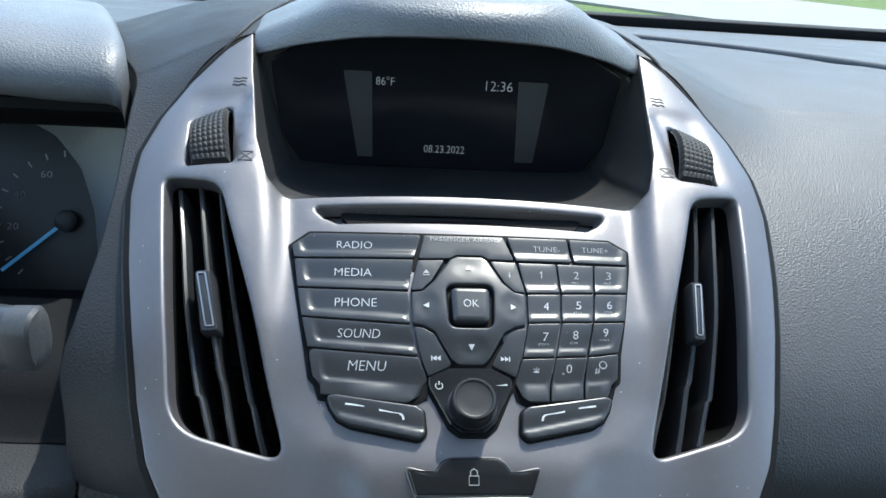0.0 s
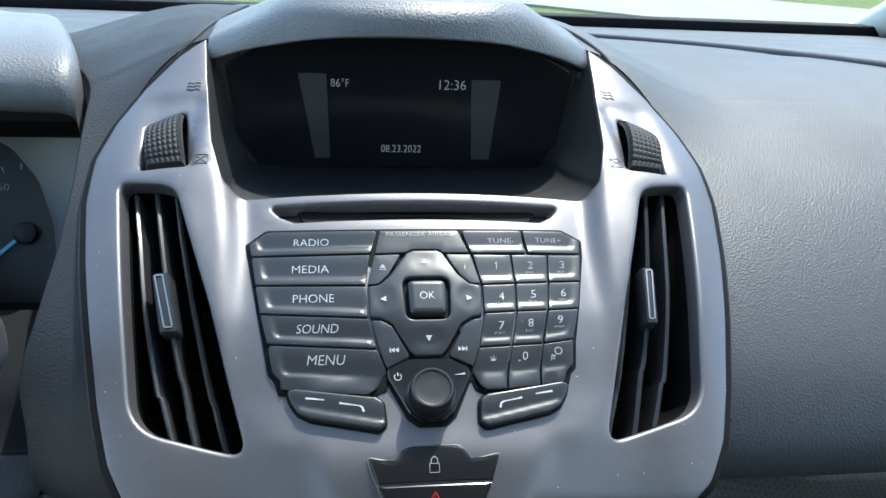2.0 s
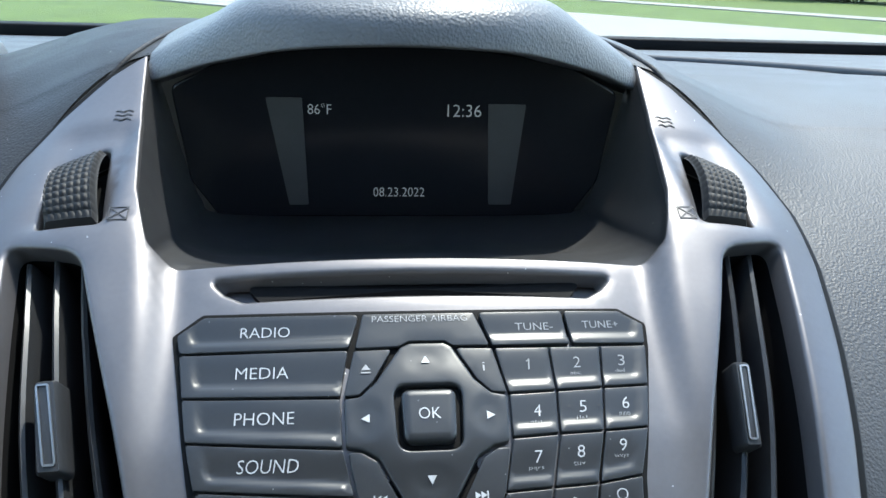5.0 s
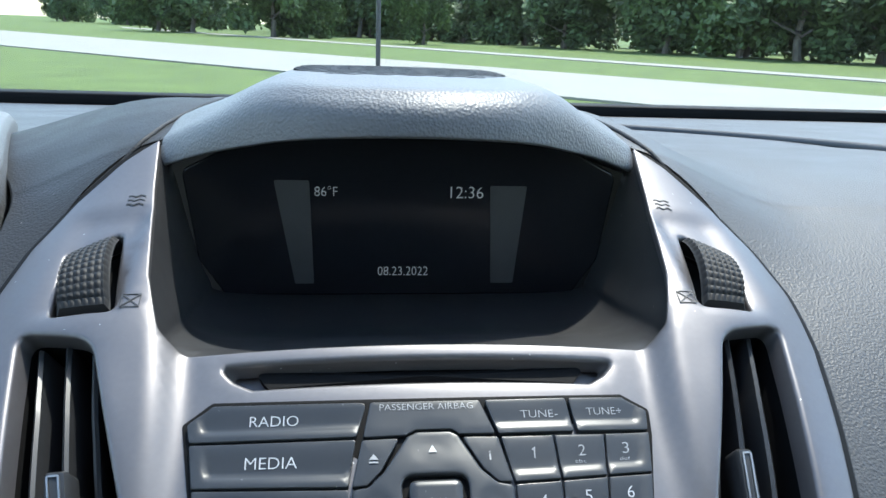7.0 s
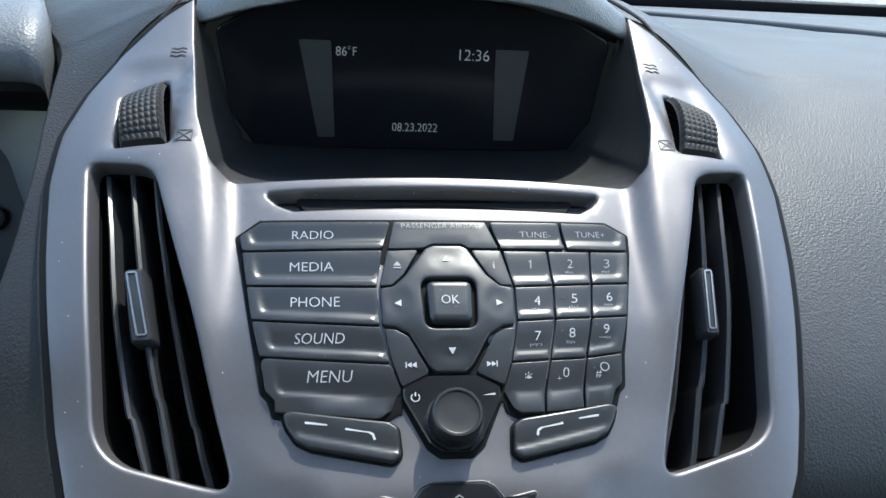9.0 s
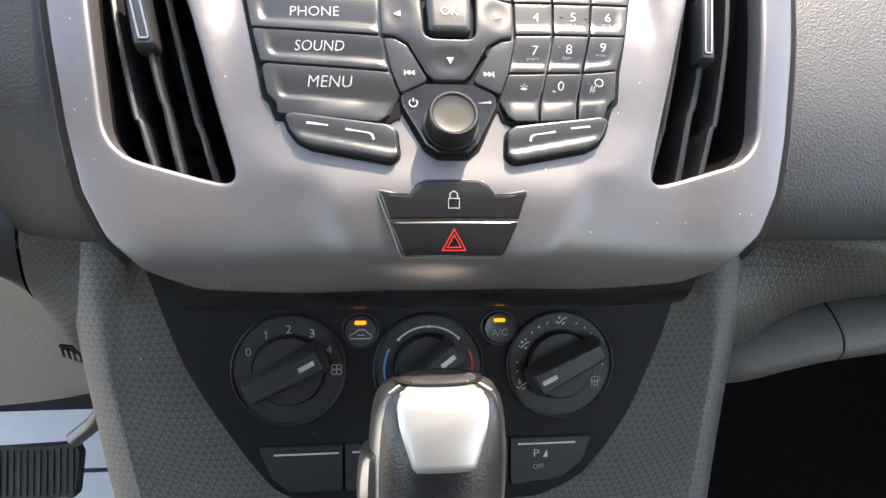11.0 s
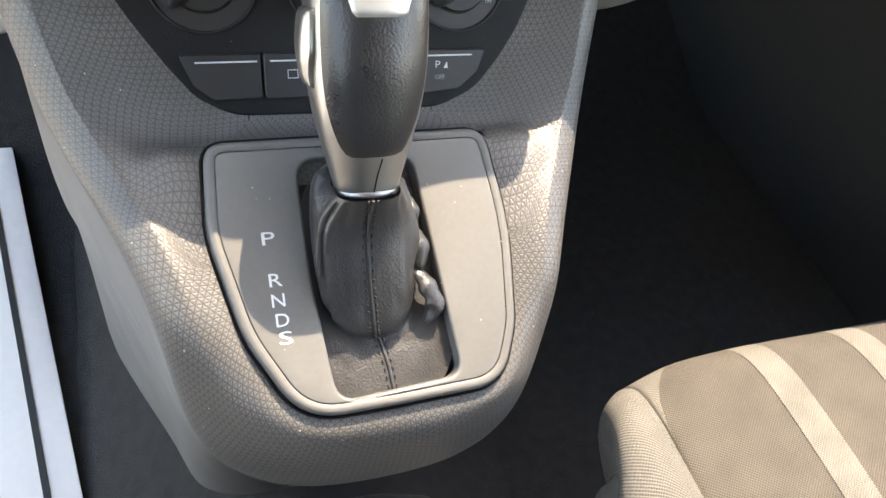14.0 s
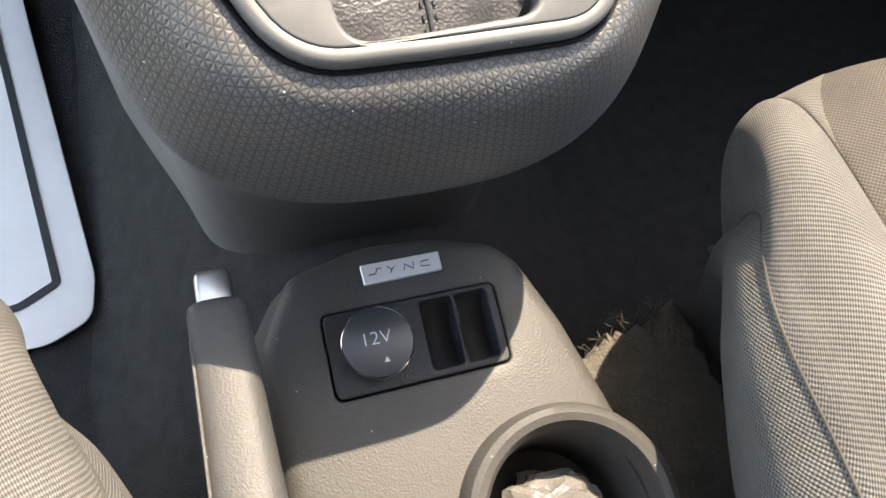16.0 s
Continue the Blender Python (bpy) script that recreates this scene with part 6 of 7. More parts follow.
def band(sgn, first, last, name, m, label):
    rows = []
    x0 = 0.156 if sgn > 0 else 0.143
    for k in range(33):
        x = first + (last - first) * (k / 32) ** 1.8
        low = spline([0.12, 0.15, 0.17, 0.20, 0.24, 0.32, 0.8], [0.925, 0.942, 0.965, 0.980, 0.990, 0.998, 1.005] if sgn > 0 else [0.925, 0.945, 0.968, 1.005, 1.033, 1.037, 1.037])(x)
        back = 0.0 - 0.045 * smoothstep(0.3, 0.8, x)
        inn = 0.02 * smoothstep(0.17, 0.13, x)
        prof = [(0.03, 1.047), (-0.014, 1.045), (-0.0245, 1.040), (-0.0265, 1.030), (-0.024 - inn * 0.6, low + (1.03 - low) * 0.5), (-0.013 - inn, low), (0.004, low - 0.008), (0.03, low - 0.012)]
        w = smoothstep(x0 + 0.003, 0.235, x)
        prof = [(((0.008 - (1.045 - z) * 0.745) + 0.009 + 0.035 * smoothstep(0.995, 0.945, z)) * (1 - w) + (y + 0.010) * w if y < 0.02 else y, z) for y, z in prof]
        rows.append(catmull([(sgn * x, y + back, z) for y, z in prof], 4))
    ob = part(name, grid(rows), m, dash, label, angle=60)
    lay_uv(ob, *even_uv(rows))


ledge = catmull([(0.20, 0.735, 1.2005), (0.26, 0.690, 1.2035), (0.3198, 0.6375, 1.2068), (0.3740, 0.572, 1.2108), (0.4107, 0.4999, 1.2155), (0.4357, 0.4219, 1.2207), (0.4558, 0.3537, 1.2247), (0.475, 0.29, 1.2262), (0.50, 0.20, 1.217)], 5)
part("ledge_roll", tube(ledge, 0.0052, 10), PAD, dash, "rounded seam roll along the pad", angle=80)
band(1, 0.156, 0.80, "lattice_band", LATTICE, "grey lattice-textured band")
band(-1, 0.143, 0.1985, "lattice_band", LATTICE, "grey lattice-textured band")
band(-1, 0.2000, 0.80, "lower_panel", SOFT, "plain dark panel beside the steering column")


def pad_top(x, y):
    z = spline([p[0] for p in PROFILE[13::-1]], [p[1] for p in PROFILE[13::-1]])(y)
    return z + 0.034 * smoothstep(0.235, 0.125, x) * smoothstep(0.10, 0.20, y) * smoothstep(0.75, 0.36, y)


for sgn in (-1, 1):
    rim_line = sorted([p for p in grow(outline, 0.0034) if p.x * sgn > 0.132 and p.y > -0.062], key=lambda p: p.y)
    rim_line = [fascia(p.x, p.y, -0.0022) for p in rim_line if p.y < 0.205]
    over = [Vector((sgn * x, y, pad_top(x, y) + 0.0002)) for x, y in ((0.1420, 0.192), (0.1385, 0.203), (0.1355, 0.220), (0.1300, 0.245), (0.1245, 0.275), (0.1210, 0.305), (0.1190, 0.330))]
    bead = catmull(rim_line[::3] + over, 3)
    part("edge_bead", tube(bead, 0.0016, 10), SOFT, dash, "rolled dark edge bead", angle=80)

glove = thing("glove_box", (0.45, 0.05, 0.9), "glove box lid below the lattice band, lightened for side light", "glove box")
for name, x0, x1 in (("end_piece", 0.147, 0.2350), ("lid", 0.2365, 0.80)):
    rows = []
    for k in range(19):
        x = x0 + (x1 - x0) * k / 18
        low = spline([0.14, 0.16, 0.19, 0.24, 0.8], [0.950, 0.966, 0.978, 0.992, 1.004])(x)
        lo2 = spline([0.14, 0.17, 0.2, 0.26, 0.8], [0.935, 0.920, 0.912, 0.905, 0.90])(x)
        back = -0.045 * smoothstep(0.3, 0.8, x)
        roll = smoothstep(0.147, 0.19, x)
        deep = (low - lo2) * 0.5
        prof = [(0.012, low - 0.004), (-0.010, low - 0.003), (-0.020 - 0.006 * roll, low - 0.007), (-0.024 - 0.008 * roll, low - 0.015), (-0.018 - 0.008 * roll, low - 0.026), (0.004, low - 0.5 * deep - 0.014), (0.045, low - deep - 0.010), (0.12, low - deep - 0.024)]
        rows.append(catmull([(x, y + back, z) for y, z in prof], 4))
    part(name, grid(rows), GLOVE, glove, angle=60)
    if name == "end_piece":
        seam = [p + Vector((0.0008, 0.0012, -0.0006)) for p in rows[-1]]
        part("seam", tube(seam, 0.0012, 6), VOID, glove, "dark joint beside the lid")

knee = thing("knee_panel", (-0.4, 0.08, 0.85), "pale grey knee panel below the steering column", "knee panel")
rows = []
for k in range(25):
    x = -0.147 - (0.65 - 0.147) * (k / 24) ** 1.5
    up = spline([0.14, 0.17, 0.19, 0.215, 0.24, 0.30, 0.7], [0.935, 0.955, 0.975, 1.000, 1.03, 1.05, 1.06])(-x)
    lo = spline([0.14, 0.17, 0.2, 0.26, 0.7], [0.905, 0.890, 0.876, 0.866, 0.86])(-x)
    yb = 0.042 * smoothstep(0.145, 0.19, -x)
    prof = [(0.02, up + 0.006), (-0.010, up), (-0.008, up + (lo - up) * 0.3), (-0.006, up + (lo - up) * 0.7), (0.004, lo + 0.008), (0.03, lo - 0.004), (0.10, lo - 0.010)]
    rows.append(catmull([(x, y + yb, z) for y, z in prof], 4))
part("panel", grid(rows), KNEE, knee, angle=60)
gf = flat((-0.2035, 0.0342, 0.9285), (0.25, 0.0, 0.97), (-0.1, -1, 0.0))
gl_ = part("grille", solid(rpoly([(-0.0125, 0.0045), (0.003, 0.0048), (0.0125, -0.003), (0.0045, -0.0064), (-0.0075, -0.0045)], 0.003, 5), [(0, -0.004), (0, 0.0020)], gf), DARK, knee, "small dark sensor grille")
for k in range(6):
    part("grille_rib", ribbon([(-0.0100 + k * 0.0034, 0.0040 - 0.0008 * k), (-0.0080 + k * 0.0034, -0.0035)], 0.0014, gf, 0.002, 0.0014), KNEE, gl_)

# ---- instrument binnacle, steering stalk ----
cluster = thing("instrument_binnacle", (-0.4, 0.3, 1.1), "black instrument binnacle with dark dials and blue needle", "instrument cluster")
rows = []
for y, zt, zs in ((0.176, 1.202, 1.198), (0.168, 1.206, 1.200), (0.166, 1.216, 1.206), (0.170, 1.226, 1.214), (0.185, 1.236, 1.222), (0.22, 1.2435, 1.230), (0.28, 1.246, 1.234), (0.36, 1.243, 1.230), (0.44, 1.236, 1.222), (0.50, 1.222, 1.205)):
    sx = -0.37 * max(0.0, y - 0.19)
    rows.append(catmull([(-0.2140 + sx, y + 0.012, zs - 0.045), (-0.2142 + sx, y + 0.008, zt - 0.016), (-0.2158 + sx, y + 0.005, zt - 0.006), (-0.2205 + sx, y + 0.003, zt - 0.0018), (-0.2300 + sx, y + 0.002, zt), (-0.255 + sx, y, zt + 0.001), (-0.32 + 0.6 * sx, y - 0.004, zt + 0.006), (-0.42, y - 0.006, zt + 0.008), (-0.60, y, zt)], 5))
part("cover", grid(rows), HOOD, cluster, angle=60)
# Black strip puts the shade under the cover's front edge into colour.
part("cover_shade_strip", grid([[Vector((x, y, z)) for x in np.linspace(-0.2142, -0.60, 12)] for y, z in ((0.190, 1.206), (0.178, 1.2035), (0.1765, 1.197), (0.182, 1.188), (0.20, 1.180))]), VOID, cluster, "black strip standing for the shade under the cover")
gface = flat((-0.30, 0.245, 1.105), (0, 0.42, 0.907), (0, -0.907, 0.42))
frame_lp = rpoly([(-0.012, 0.0620, 0.02), (0.004, 0.0535, 0.03), (0.0235, 0.0293, 0.03), (0.0350, -0.0047, 0.05), (0.0390, -0.0418, 0.05), (0.0360, -0.0830, 0.012), (0.0020, -0.0870, 0.03), (-0.0363, -0.0702, 0.03), (-0.30, -0.055, 0.05), (-0.30, 0.072, 0.05), (-0.10, 0.072, 0.05)], None, 6, 0.006)
cen = Vector((-0.06, -0.005))
outer = []
for p in frame_lp:
    d = (p - cen).normalized()
    reach = min((0.139 / d.x) if d.x > 1e-6 else (-0.25 / d.x if d.x < -1e-6 else 9), (0.084 / d.y) if d.y > 1e-6 else (-0.145 / d.y if d.y < -1e-6 else 9))
    outer.append(cen + d * max(reach, (p - cen).length + 0.004))
k = min(len(frame_lp), len(outer))
part("shroud", grid([[gface(p.x, p.y, 0.048) for p in outer[:k]], [gface(p.x * 0.6 + q.x * 0.4, p.y * 0.6 + q.y * 0.4, 0.035) for p, q in zip(outer[:k], frame_lp[:k])], [gface(p.x * 0.15 + q.x * 0.85, p.y * 0.15 + q.y * 0.85, 0.012) for p, q in zip(outer[:k], frame_lp[:k])], [gface(p.x, p.y, 0.0) for p in frame_lp[:k]]], close_u=True), SHROUD, cluster, "grey shroud round the dials", angle=70)
gauge = part("gauge_face", solid(frame_lp, [(0.001, -0.004), (0.0, 0.0)], gface), GAUGE, cluster, "dark dial face")
hub = (0.0157, -0.0128)
part("needle", ribbon([(hub[0], hub[1]), (hub[0] - 0.030, hub[1] - 0.0258), (hub[0] - 0.046, hub[1] - 0.0395)], 0.0028, gface, 0.004, 0.001), BLUELIT, gauge, "pale blue needle")
rows = [[gface(hub[0] + r * math.cos(a * 0.262), hub[1] + r * math.sin(a * 0.262), h) for a in range(24)] for r, h in ((0.0088, 0.001), (0.0085, 0.006), (0.006, 0.0072), (0.0, 0.0074))]
part("hub", grid(rows, close_u=True), DARK, gauge)
for body_, x, y in (("20", -0.0252, -0.0181), ("40", -0.0211, 0.0066), ("60", -0.0017, 0.0231)):
    part("dial_number", word(body_, x, y, 0.0085, 0.0052, gface, 0.0008), DIMGLYPH, gauge)
for a in range(95, 231, 15):
    part("tick", ribbon([(hub[0] + 0.050 * math.cos(radians(a)), hub[1] + 0.050 * math.sin(radians(a))), (hub[0] + 0.055 * math.cos(radians(a)), hub[1] + 0.055 * math.sin(radians(a)))], 0.0012, gface, 0.0006, 0.0002), DIMGLYPH, gauge)
column = thing("steering_column", (-0.4, 0.1, 0.95), "dark steering column cover", "steering column")
part("cover", tube([(-0.42, 0.00, 1.09), (-0.42, 0.08, 1.075), (-0.42, 0.24, 1.05)], [0.055, 0.075, 0.085], 28), DARK, column)
part("lower_fill", box(-0.70, -0.2185, 0.09, 0.30, 0.98, 1.045, 0.008), COVERBLACK, column)
rows = [[Vector((x, y + 0.006 * math.sin(9 * x), z)) for x in (-0.70, -0.50, -0.38, -0.30, -0.26, -0.235, -0.215, -0.193)] for y, z in ((0.13, 1.085), (0.085, 1.083), (0.062, 1.078), (0.046, 1.066), (0.036, 1.048), (0.030, 1.0475), (0.06, 1.0475))]
part("lower_cover", grid(rows), COVERBLACK, column, angle=60)
stalk = thing("wiper_stalk", (-0.25, -0.04, 1.12), "dark grey wiper stalk with round grey end", "stalk")
def stalk_ring(x, r, squash=1.18):
    q = (x + 0.345) / 0.158
    c = Vector((x, 0.012 - 0.055 * q, 1.1205 + 0.0330 * q))
    return [c + Vector((0.10 * r * math.cos(a), r * 0.80 * math.copysign(abs(math.cos(a)) ** 0.75, math.cos(a)), r * squash * math.copysign(abs(math.sin(a)) ** 0.75, math.sin(a)))) for a in [2 * math.pi * j / 28 for j in range(28)]]


part("arm", grid([stalk_ring(x, r) for x, r in ((-0.345, 0.0165), (-0.290, 0.0165), (-0.250, 0.0160), (-0.228, 0.0150), (-0.212, 0.0130), (-0.2005, 0.0118))], close_u=True), KEY, stalk, angle=50)
part("switch_seam", tube(stalk_ring(-0.226, 0.01505)[6:26], 0.0004, 6), VOID, stalk, "thin curved seam of the twist switch")
part("end_cap", grid([stalk_ring(x, r) for x, r in ((-0.2010, 0.0112), (-0.2004, 0.0121), (-0.1890, 0.0119), (-0.1874, 0.0104), (-0.1868, 0.0055), (-0.1867, 0.0001))], close_u=True), CAPGREY, stalk, "grey end cap", angle=40)

# ---- floor, footwells, walls, roof: they close the cabin and shape its light ----
carp = grid([[Vector((x, y, 0.400 + 0.004 * noise.noise(Vector((x * 9, y * 9, 0))) + 0.55 * max(0, y - 0.46) ** 1.2)) for x in np.linspace(-0.85, 0.85, 40)] for y in np.linspace(-2.2, 1.05, 60)])
tagged(part("floor", carp, CARPET), "black carpeted car floor with specks of grit", "floor", kind="structure")
hump = thing("carpet_tunnel", (0, 0, 0.40), "black carpet over the transmission tunnel", "carpet", kind="structure")
part("carpet", grid([[Vector((x * w, y, 0.395 + h * (0.5 + 0.5 * math.cos(math.pi * x)) ** 0.8 + 0.003 * noise.noise(Vector((x * 3, y * 14, 2))))) for x in np.linspace(-1, 1, 24)] for y, w, h in [(-1.2, 0.23, 0.16)] + [(yy, 0.235, 0.17 + 0.10 * max(0, yy)) for yy in np.linspace(-0.6, 0.75, 24)]]), CARPET, hump)
felt = thing("felt_edge", (0.17, -0.27, 0.54), "tan cut felt edge of carpet beside the seat", "carpet")
fl = rpoly([(0.108, -0.272), (0.150, -0.252), (0.188, -0.246), (0.212, -0.230), (0.225, -0.40), (0.10, -0.42)], 0.004, 3, 0.008)
fl = [p + Vector((0.0025 * math.sin(i * 2.3), 0.0025 * math.cos(i * 3.1))) for i, p in enumerate(fl)]
part("felt", solid(fl, [(0, 0.535), (0, 0.558), (-0.003, 0.561)], lambda x, y, h: Vector((x, y, h - 0.25 * (x - 0.11) * 0.3))), FELT, felt)
random.seed(5)
for k in range(26):
    x = random.uniform(0.12, 0.21)
    y = -0.272 + (x - 0.108) * 0.42 + random.uniform(-0.004, 0.004)
    p = Vector((x, y, 0.556))
    part("fibre", tube([p, p + Vector((random.uniform(-0.006, 0.006), random.uniform(0, 0.007), 0.003)), p + Vector((random.uniform(-0.01, 0.01), random.uniform(0.002, 0.011), random.uniform(-0.002, 0.006)))], 0.00028, 4, False), FELT, felt)

tagged(part("wall_front", box(-1.0, 1.0, 1.05, 1.09, 0.30, 1.165), DARK), "black bulkhead", "wall", kind="structure")
# Sill heights are chosen for the light they let in; right one lowered.
for sgn, nm in ((-1, "wall_left"), (1, "wall_right")):
    xa, xb = sorted((sgn * 0.84, sgn * 0.875))
    if sgn > 0:
        shell = merge(box(xa, xb, -2.2, 1.06, 0.30, 1.00), box(xa, xb, -0.62, -0.50, 1.00, 1.66), box(xa, xb, -2.2, -1.95, 1.00, 1.66))
    else:
        shell = merge(box(xa, xb, 0.55, 1.06, 0.30, 1.12), box(xa, xb, -0.60, 0.55, 0.30, 0.41), box(xa, xb, -2.2, -1.75, 0.30, 1.12), box(xa, xb, -0.72, -0.60, 0.30, 1.12), box(xa, xb, -1.75, -0.72, 0.30, 1.12), box(xa, xb, -0.72, -0.60, 1.12, 1.66), box(xa, xb, -2.2, -1.75, 1.12, 1.66))
    tagged(part(nm, shell, TRIM), "grey door trim below the side windows" if sgn > 0 else "grey side trim beside the open doorway", "wall", kind="structure")
    pil = tube([(sgn * 0.98, 1.10, 1.175), (sgn * 0.85, 0.40, 1.46), (sgn * 0.72, -0.26, 1.69)], 0.035, 12)
    tagged(part("pillar_" + nm[5:], pil, LINER), "pale windscreen pillar", "pillar", kind="structure")
# Unseen rear wall, kept closed to cut light on rear-facing parts.
tagged(part("wall_rear", box(-0.875, 0.875, -2.24, -2.20, 0.30, 1.68), TRIM), "unseen grey rear wall that blocks light from behind", "wall", kind="structure")
tagged(part("ceiling", box(-0.875, 0.875, -2.24, -0.26, 1.675, 1.71), LINER), "pale grey headliner", "ceiling", kind="structure")
tagged(part("trim", box(-1.0, 1.0, 1.000, 1.05, 1.183, 1.2005, 0.003), VOID), "black windscreen base trim", "trim", kind="structure")
pane = part("window_1", grid([[Vector((-0.98, 1.052, 1.1995)), Vector((0.98, 1.052, 1.1995))], [Vector((-0.72, -0.26, 1.695)), Vector((0.72, -0.26, 1.695))]]), GLASS)
pane.modifiers.new("thickness", "SOLIDIFY").thickness = 0.005
pane.visible_shadow = False
tagged(pane, "clear raked windscreen", "window", kind="structure")


# ---- seats ----
def seat(sgn, name, dy, dz, label):
    st = thing(name, (sgn * 0.41, -0.5, 0.45), label, "car seat", "front seats")
    cols_x = [(0.27, -0.24), (0.212, -0.15), (0.156, -0.085), (0.131, -0.032), (0.134, -0.004), (0.145, 0.006), (0.156, 0.013), (0.170, 0.016), (0.187, 0.011), (0.200, 0.001), (0.2035, -0.0035),
              (0.209, -0.001), (0.255, 0.004), (0.33, 0.006), (0.41, 0.006), (0.49, 0.006), (0.56, 0.004), (0.60, -0.001), (0.607, -0.003), (0.64, 0.014), (0.68, 0.018), (0.705, 0.0), (0.69, -0.08), (0.64, -0.24)]
    secs_ = [(-0.185, -0.24, 0.42), (-0.166, -0.16, 0.25), (-0.158, -0.09, 0.110), (-0.161, -0.05, 0.050), (-0.175, -0.022, 0.022), (-0.198, -0.008, 0.008), (-0.235, -0.002, 0.001), (-0.30, 0, 0), (-0.40, -0.002, -0.004), (-0.52, -0.008, -0.006), (-0.66, -0.015, -0.006)]
    rows = []
    tuck = [0.0, 0.016, 0.027, 0.030, 0.024, 0.010, -0.010, -0.034, -0.048, -0.05, -0.05]
    share_in, share_out = [0.6, 1, 1, 1, 1, 0.55, 0.2], [1, 1, 0.9, 0.45, 0.05, 0, 0]
    for (y, drop, inset), tk in zip(secs_, tuck):
        row = []
        for ci, (x, h) in enumerate(cols_x):
            k = ((0.134 if x < 0.25 and h < -0.003 and x != 0.2035 else 0.705 if x > 0.6 and h < -0.01 else x) - 0.41) / 0.30
            xx = 0.41 + (x - 0.41) * (1 - inset) + (tk * (share_in if tk > 0 else share_out)[ci] if ci < 7 else 0)
            yy = y - 0.012 - 0.125 * min(1.05, abs(k)) ** 6
            z = 0.765 + max(h + drop, -0.26 + 0.08 * h)
            row.append(Vector((sgn * xx, yy + dy, z + dz)))
        rows.append(row)
    cc = [catmull(list(c), 4) for c in zip(*rows)]
    rows = [catmull(list(r), 4) for r in zip(*cc)]
    us, vs = even_uv(rows)
    for nm, a, b, m, lb in (("bolster", 0, 40, FABRIC, "woven taupe side bolster"), ("cushion_insert", 40, 72, FABRICDARK, "flat brown cushion centre"), ("bolster", 72, len(rows[0]) - 1, FABRIC, "woven taupe side bolster")):
        sub = [r[a:b + 1] for r in rows]
        ob = part(nm, grid(sub), m, st, lb, angle=70)
        lay_uv(ob, [u[a:b + 1] for u in us], [v[a:b + 1] for v in vs])
    for cidx in (16, 40):
        part("piping", tube([r[cidx] + Vector((0, 0, 0.0006)) for r in rows[6:]], 0.0008, 6), FABRICDARK, st, "stitched seam")
    for c0, c1 in ((50.3, 51.7), (55.2, 56.6)):
        across = [c0 + (c1 - c0) * j / 4 for j in range(5)]
        band_ = [[r[int(c)].lerp(r[int(c) + 1], c - int(c)) + Vector((0, 0, 0.0006)) for c in across] for r in rows[4:]]
        ob = part("stripe", grid(band_), FABRICLIGHT, st, "light ribbed stripe", angle=70)
        lay_uv(ob, *even_uv(band_))
    wedge = []
    for i in range(14, 30):
        wd = 7.0 * (1 - (i - 14) / 16) ** 1.2
        wedge.append([rows[i][40 + int(c)].lerp(rows[i][41 + int(c)], c - int(c)) + Vector((0, 0, 0.0010)) for c in [wd * j / 4 for j in range(5)]])
    ob = part("corner_piece", grid(wedge), FABRICLIGHT, st, "light ribbed corner piece", angle=70)
    lay_uv(ob, *even_uv(wedge))


seat(1, "passenger_seat", 0.0, 0.0, "taupe and brown cloth passenger seat cushion with light stripes")
seat(-1, "driver_seat", -0.018, -0.02, "taupe and brown cloth driver seat cushion with light stripes")

# ---- paper mat and brake pedal ----
mat_ = thing("paper_floor_mat", (-0.42, 0.18, 0.405), "white paper floor mat printed with shoe soles", "floor mat")
pf = lambda x, y, h=0.0: Vector((x - 0.16 * (y - 0.19) * 1.0, y, 0.409 + h + 0.0022 * noise.noise(Vector((x * 7, y * 7, 4))) + 0.55 * max(0, y - 0.47) ** 1.2))
sheet_lp = rpoly([(-0.265, -0.10, 0.03), (-0.255, -0.06, 0.04), (-0.254, 0.475, 0.003), (-0.66, 0.475, 0.003), (-0.66, -0.112, 0.03), (-0.305, -0.118, 0.05)], None, 6, 0.02)
part("paper", sheet(sheet_lp, [], pf, 0.02, 0.001, 0.0012), PAPER, mat_)
border = rpoly([(-0.286, -0.062, 0.006), (-0.286, 0.365, 0.002), (-0.63, 0.365, 0.002), (-0.63, -0.080, 0.03), (-0.320, -0.080, 0.03)], None, 5, 0.02)
part("border_line", ribbon(border, 0.007, pf, 0.0008, 0.0003, True), INK, mat_)
part("legend", word("COMING IN", -0.406, 0.258, 0.112, 0.036, pf, 0.0014, weight=0.022), INK, mat_)
for k, (x, y) in enumerate(((-0.362, 0.118), (-0.52, 0.118))):
    part("sole_print", solid(rpoly([(x - 0.026, y - 0.005, 0.02), (x - 0.034, y + 0.055, 0.03), (x, y + 0.092, 0.04), (x + 0.036, y + 0.055, 0.03), (x + 0.030, y - 0.005, 0.03), (x + 0.022, y - 0.030, 0.01), (x - 0.022, y - 0.030, 0.01)], None, 6, 0.01), [(0, 0.0008), (0, 0.0012)], pf), SOLE, mat_, "mottled shoe sole print")
    part("heel_print", solid(rpoly([(x - 0.022, y - 0.038, 0.004), (x + 0.024, y - 0.038, 0.004), (x + 0.026, y - 0.08, 0.02), (x, y - 0.10, 0.03), (x - 0.024, y - 0.08, 0.02)], None, 6, 0.01), [(0, 0.0008), (0, 0.0012)], pf), SOLE, mat_, "mottled heel print")
for k, (y, w) in enumerate(((0.195, 0.030), (0.180, 0.038), (0.165, 0.016), (-0.005, 0.05), (-0.022, 0.06), (-0.04, 0.03))):
    part("print_bar", ribbon([(-0.392 - w, y), (-0.392, y)], 0.007, pf, 0.0008, 0.0003), INK, mat_)
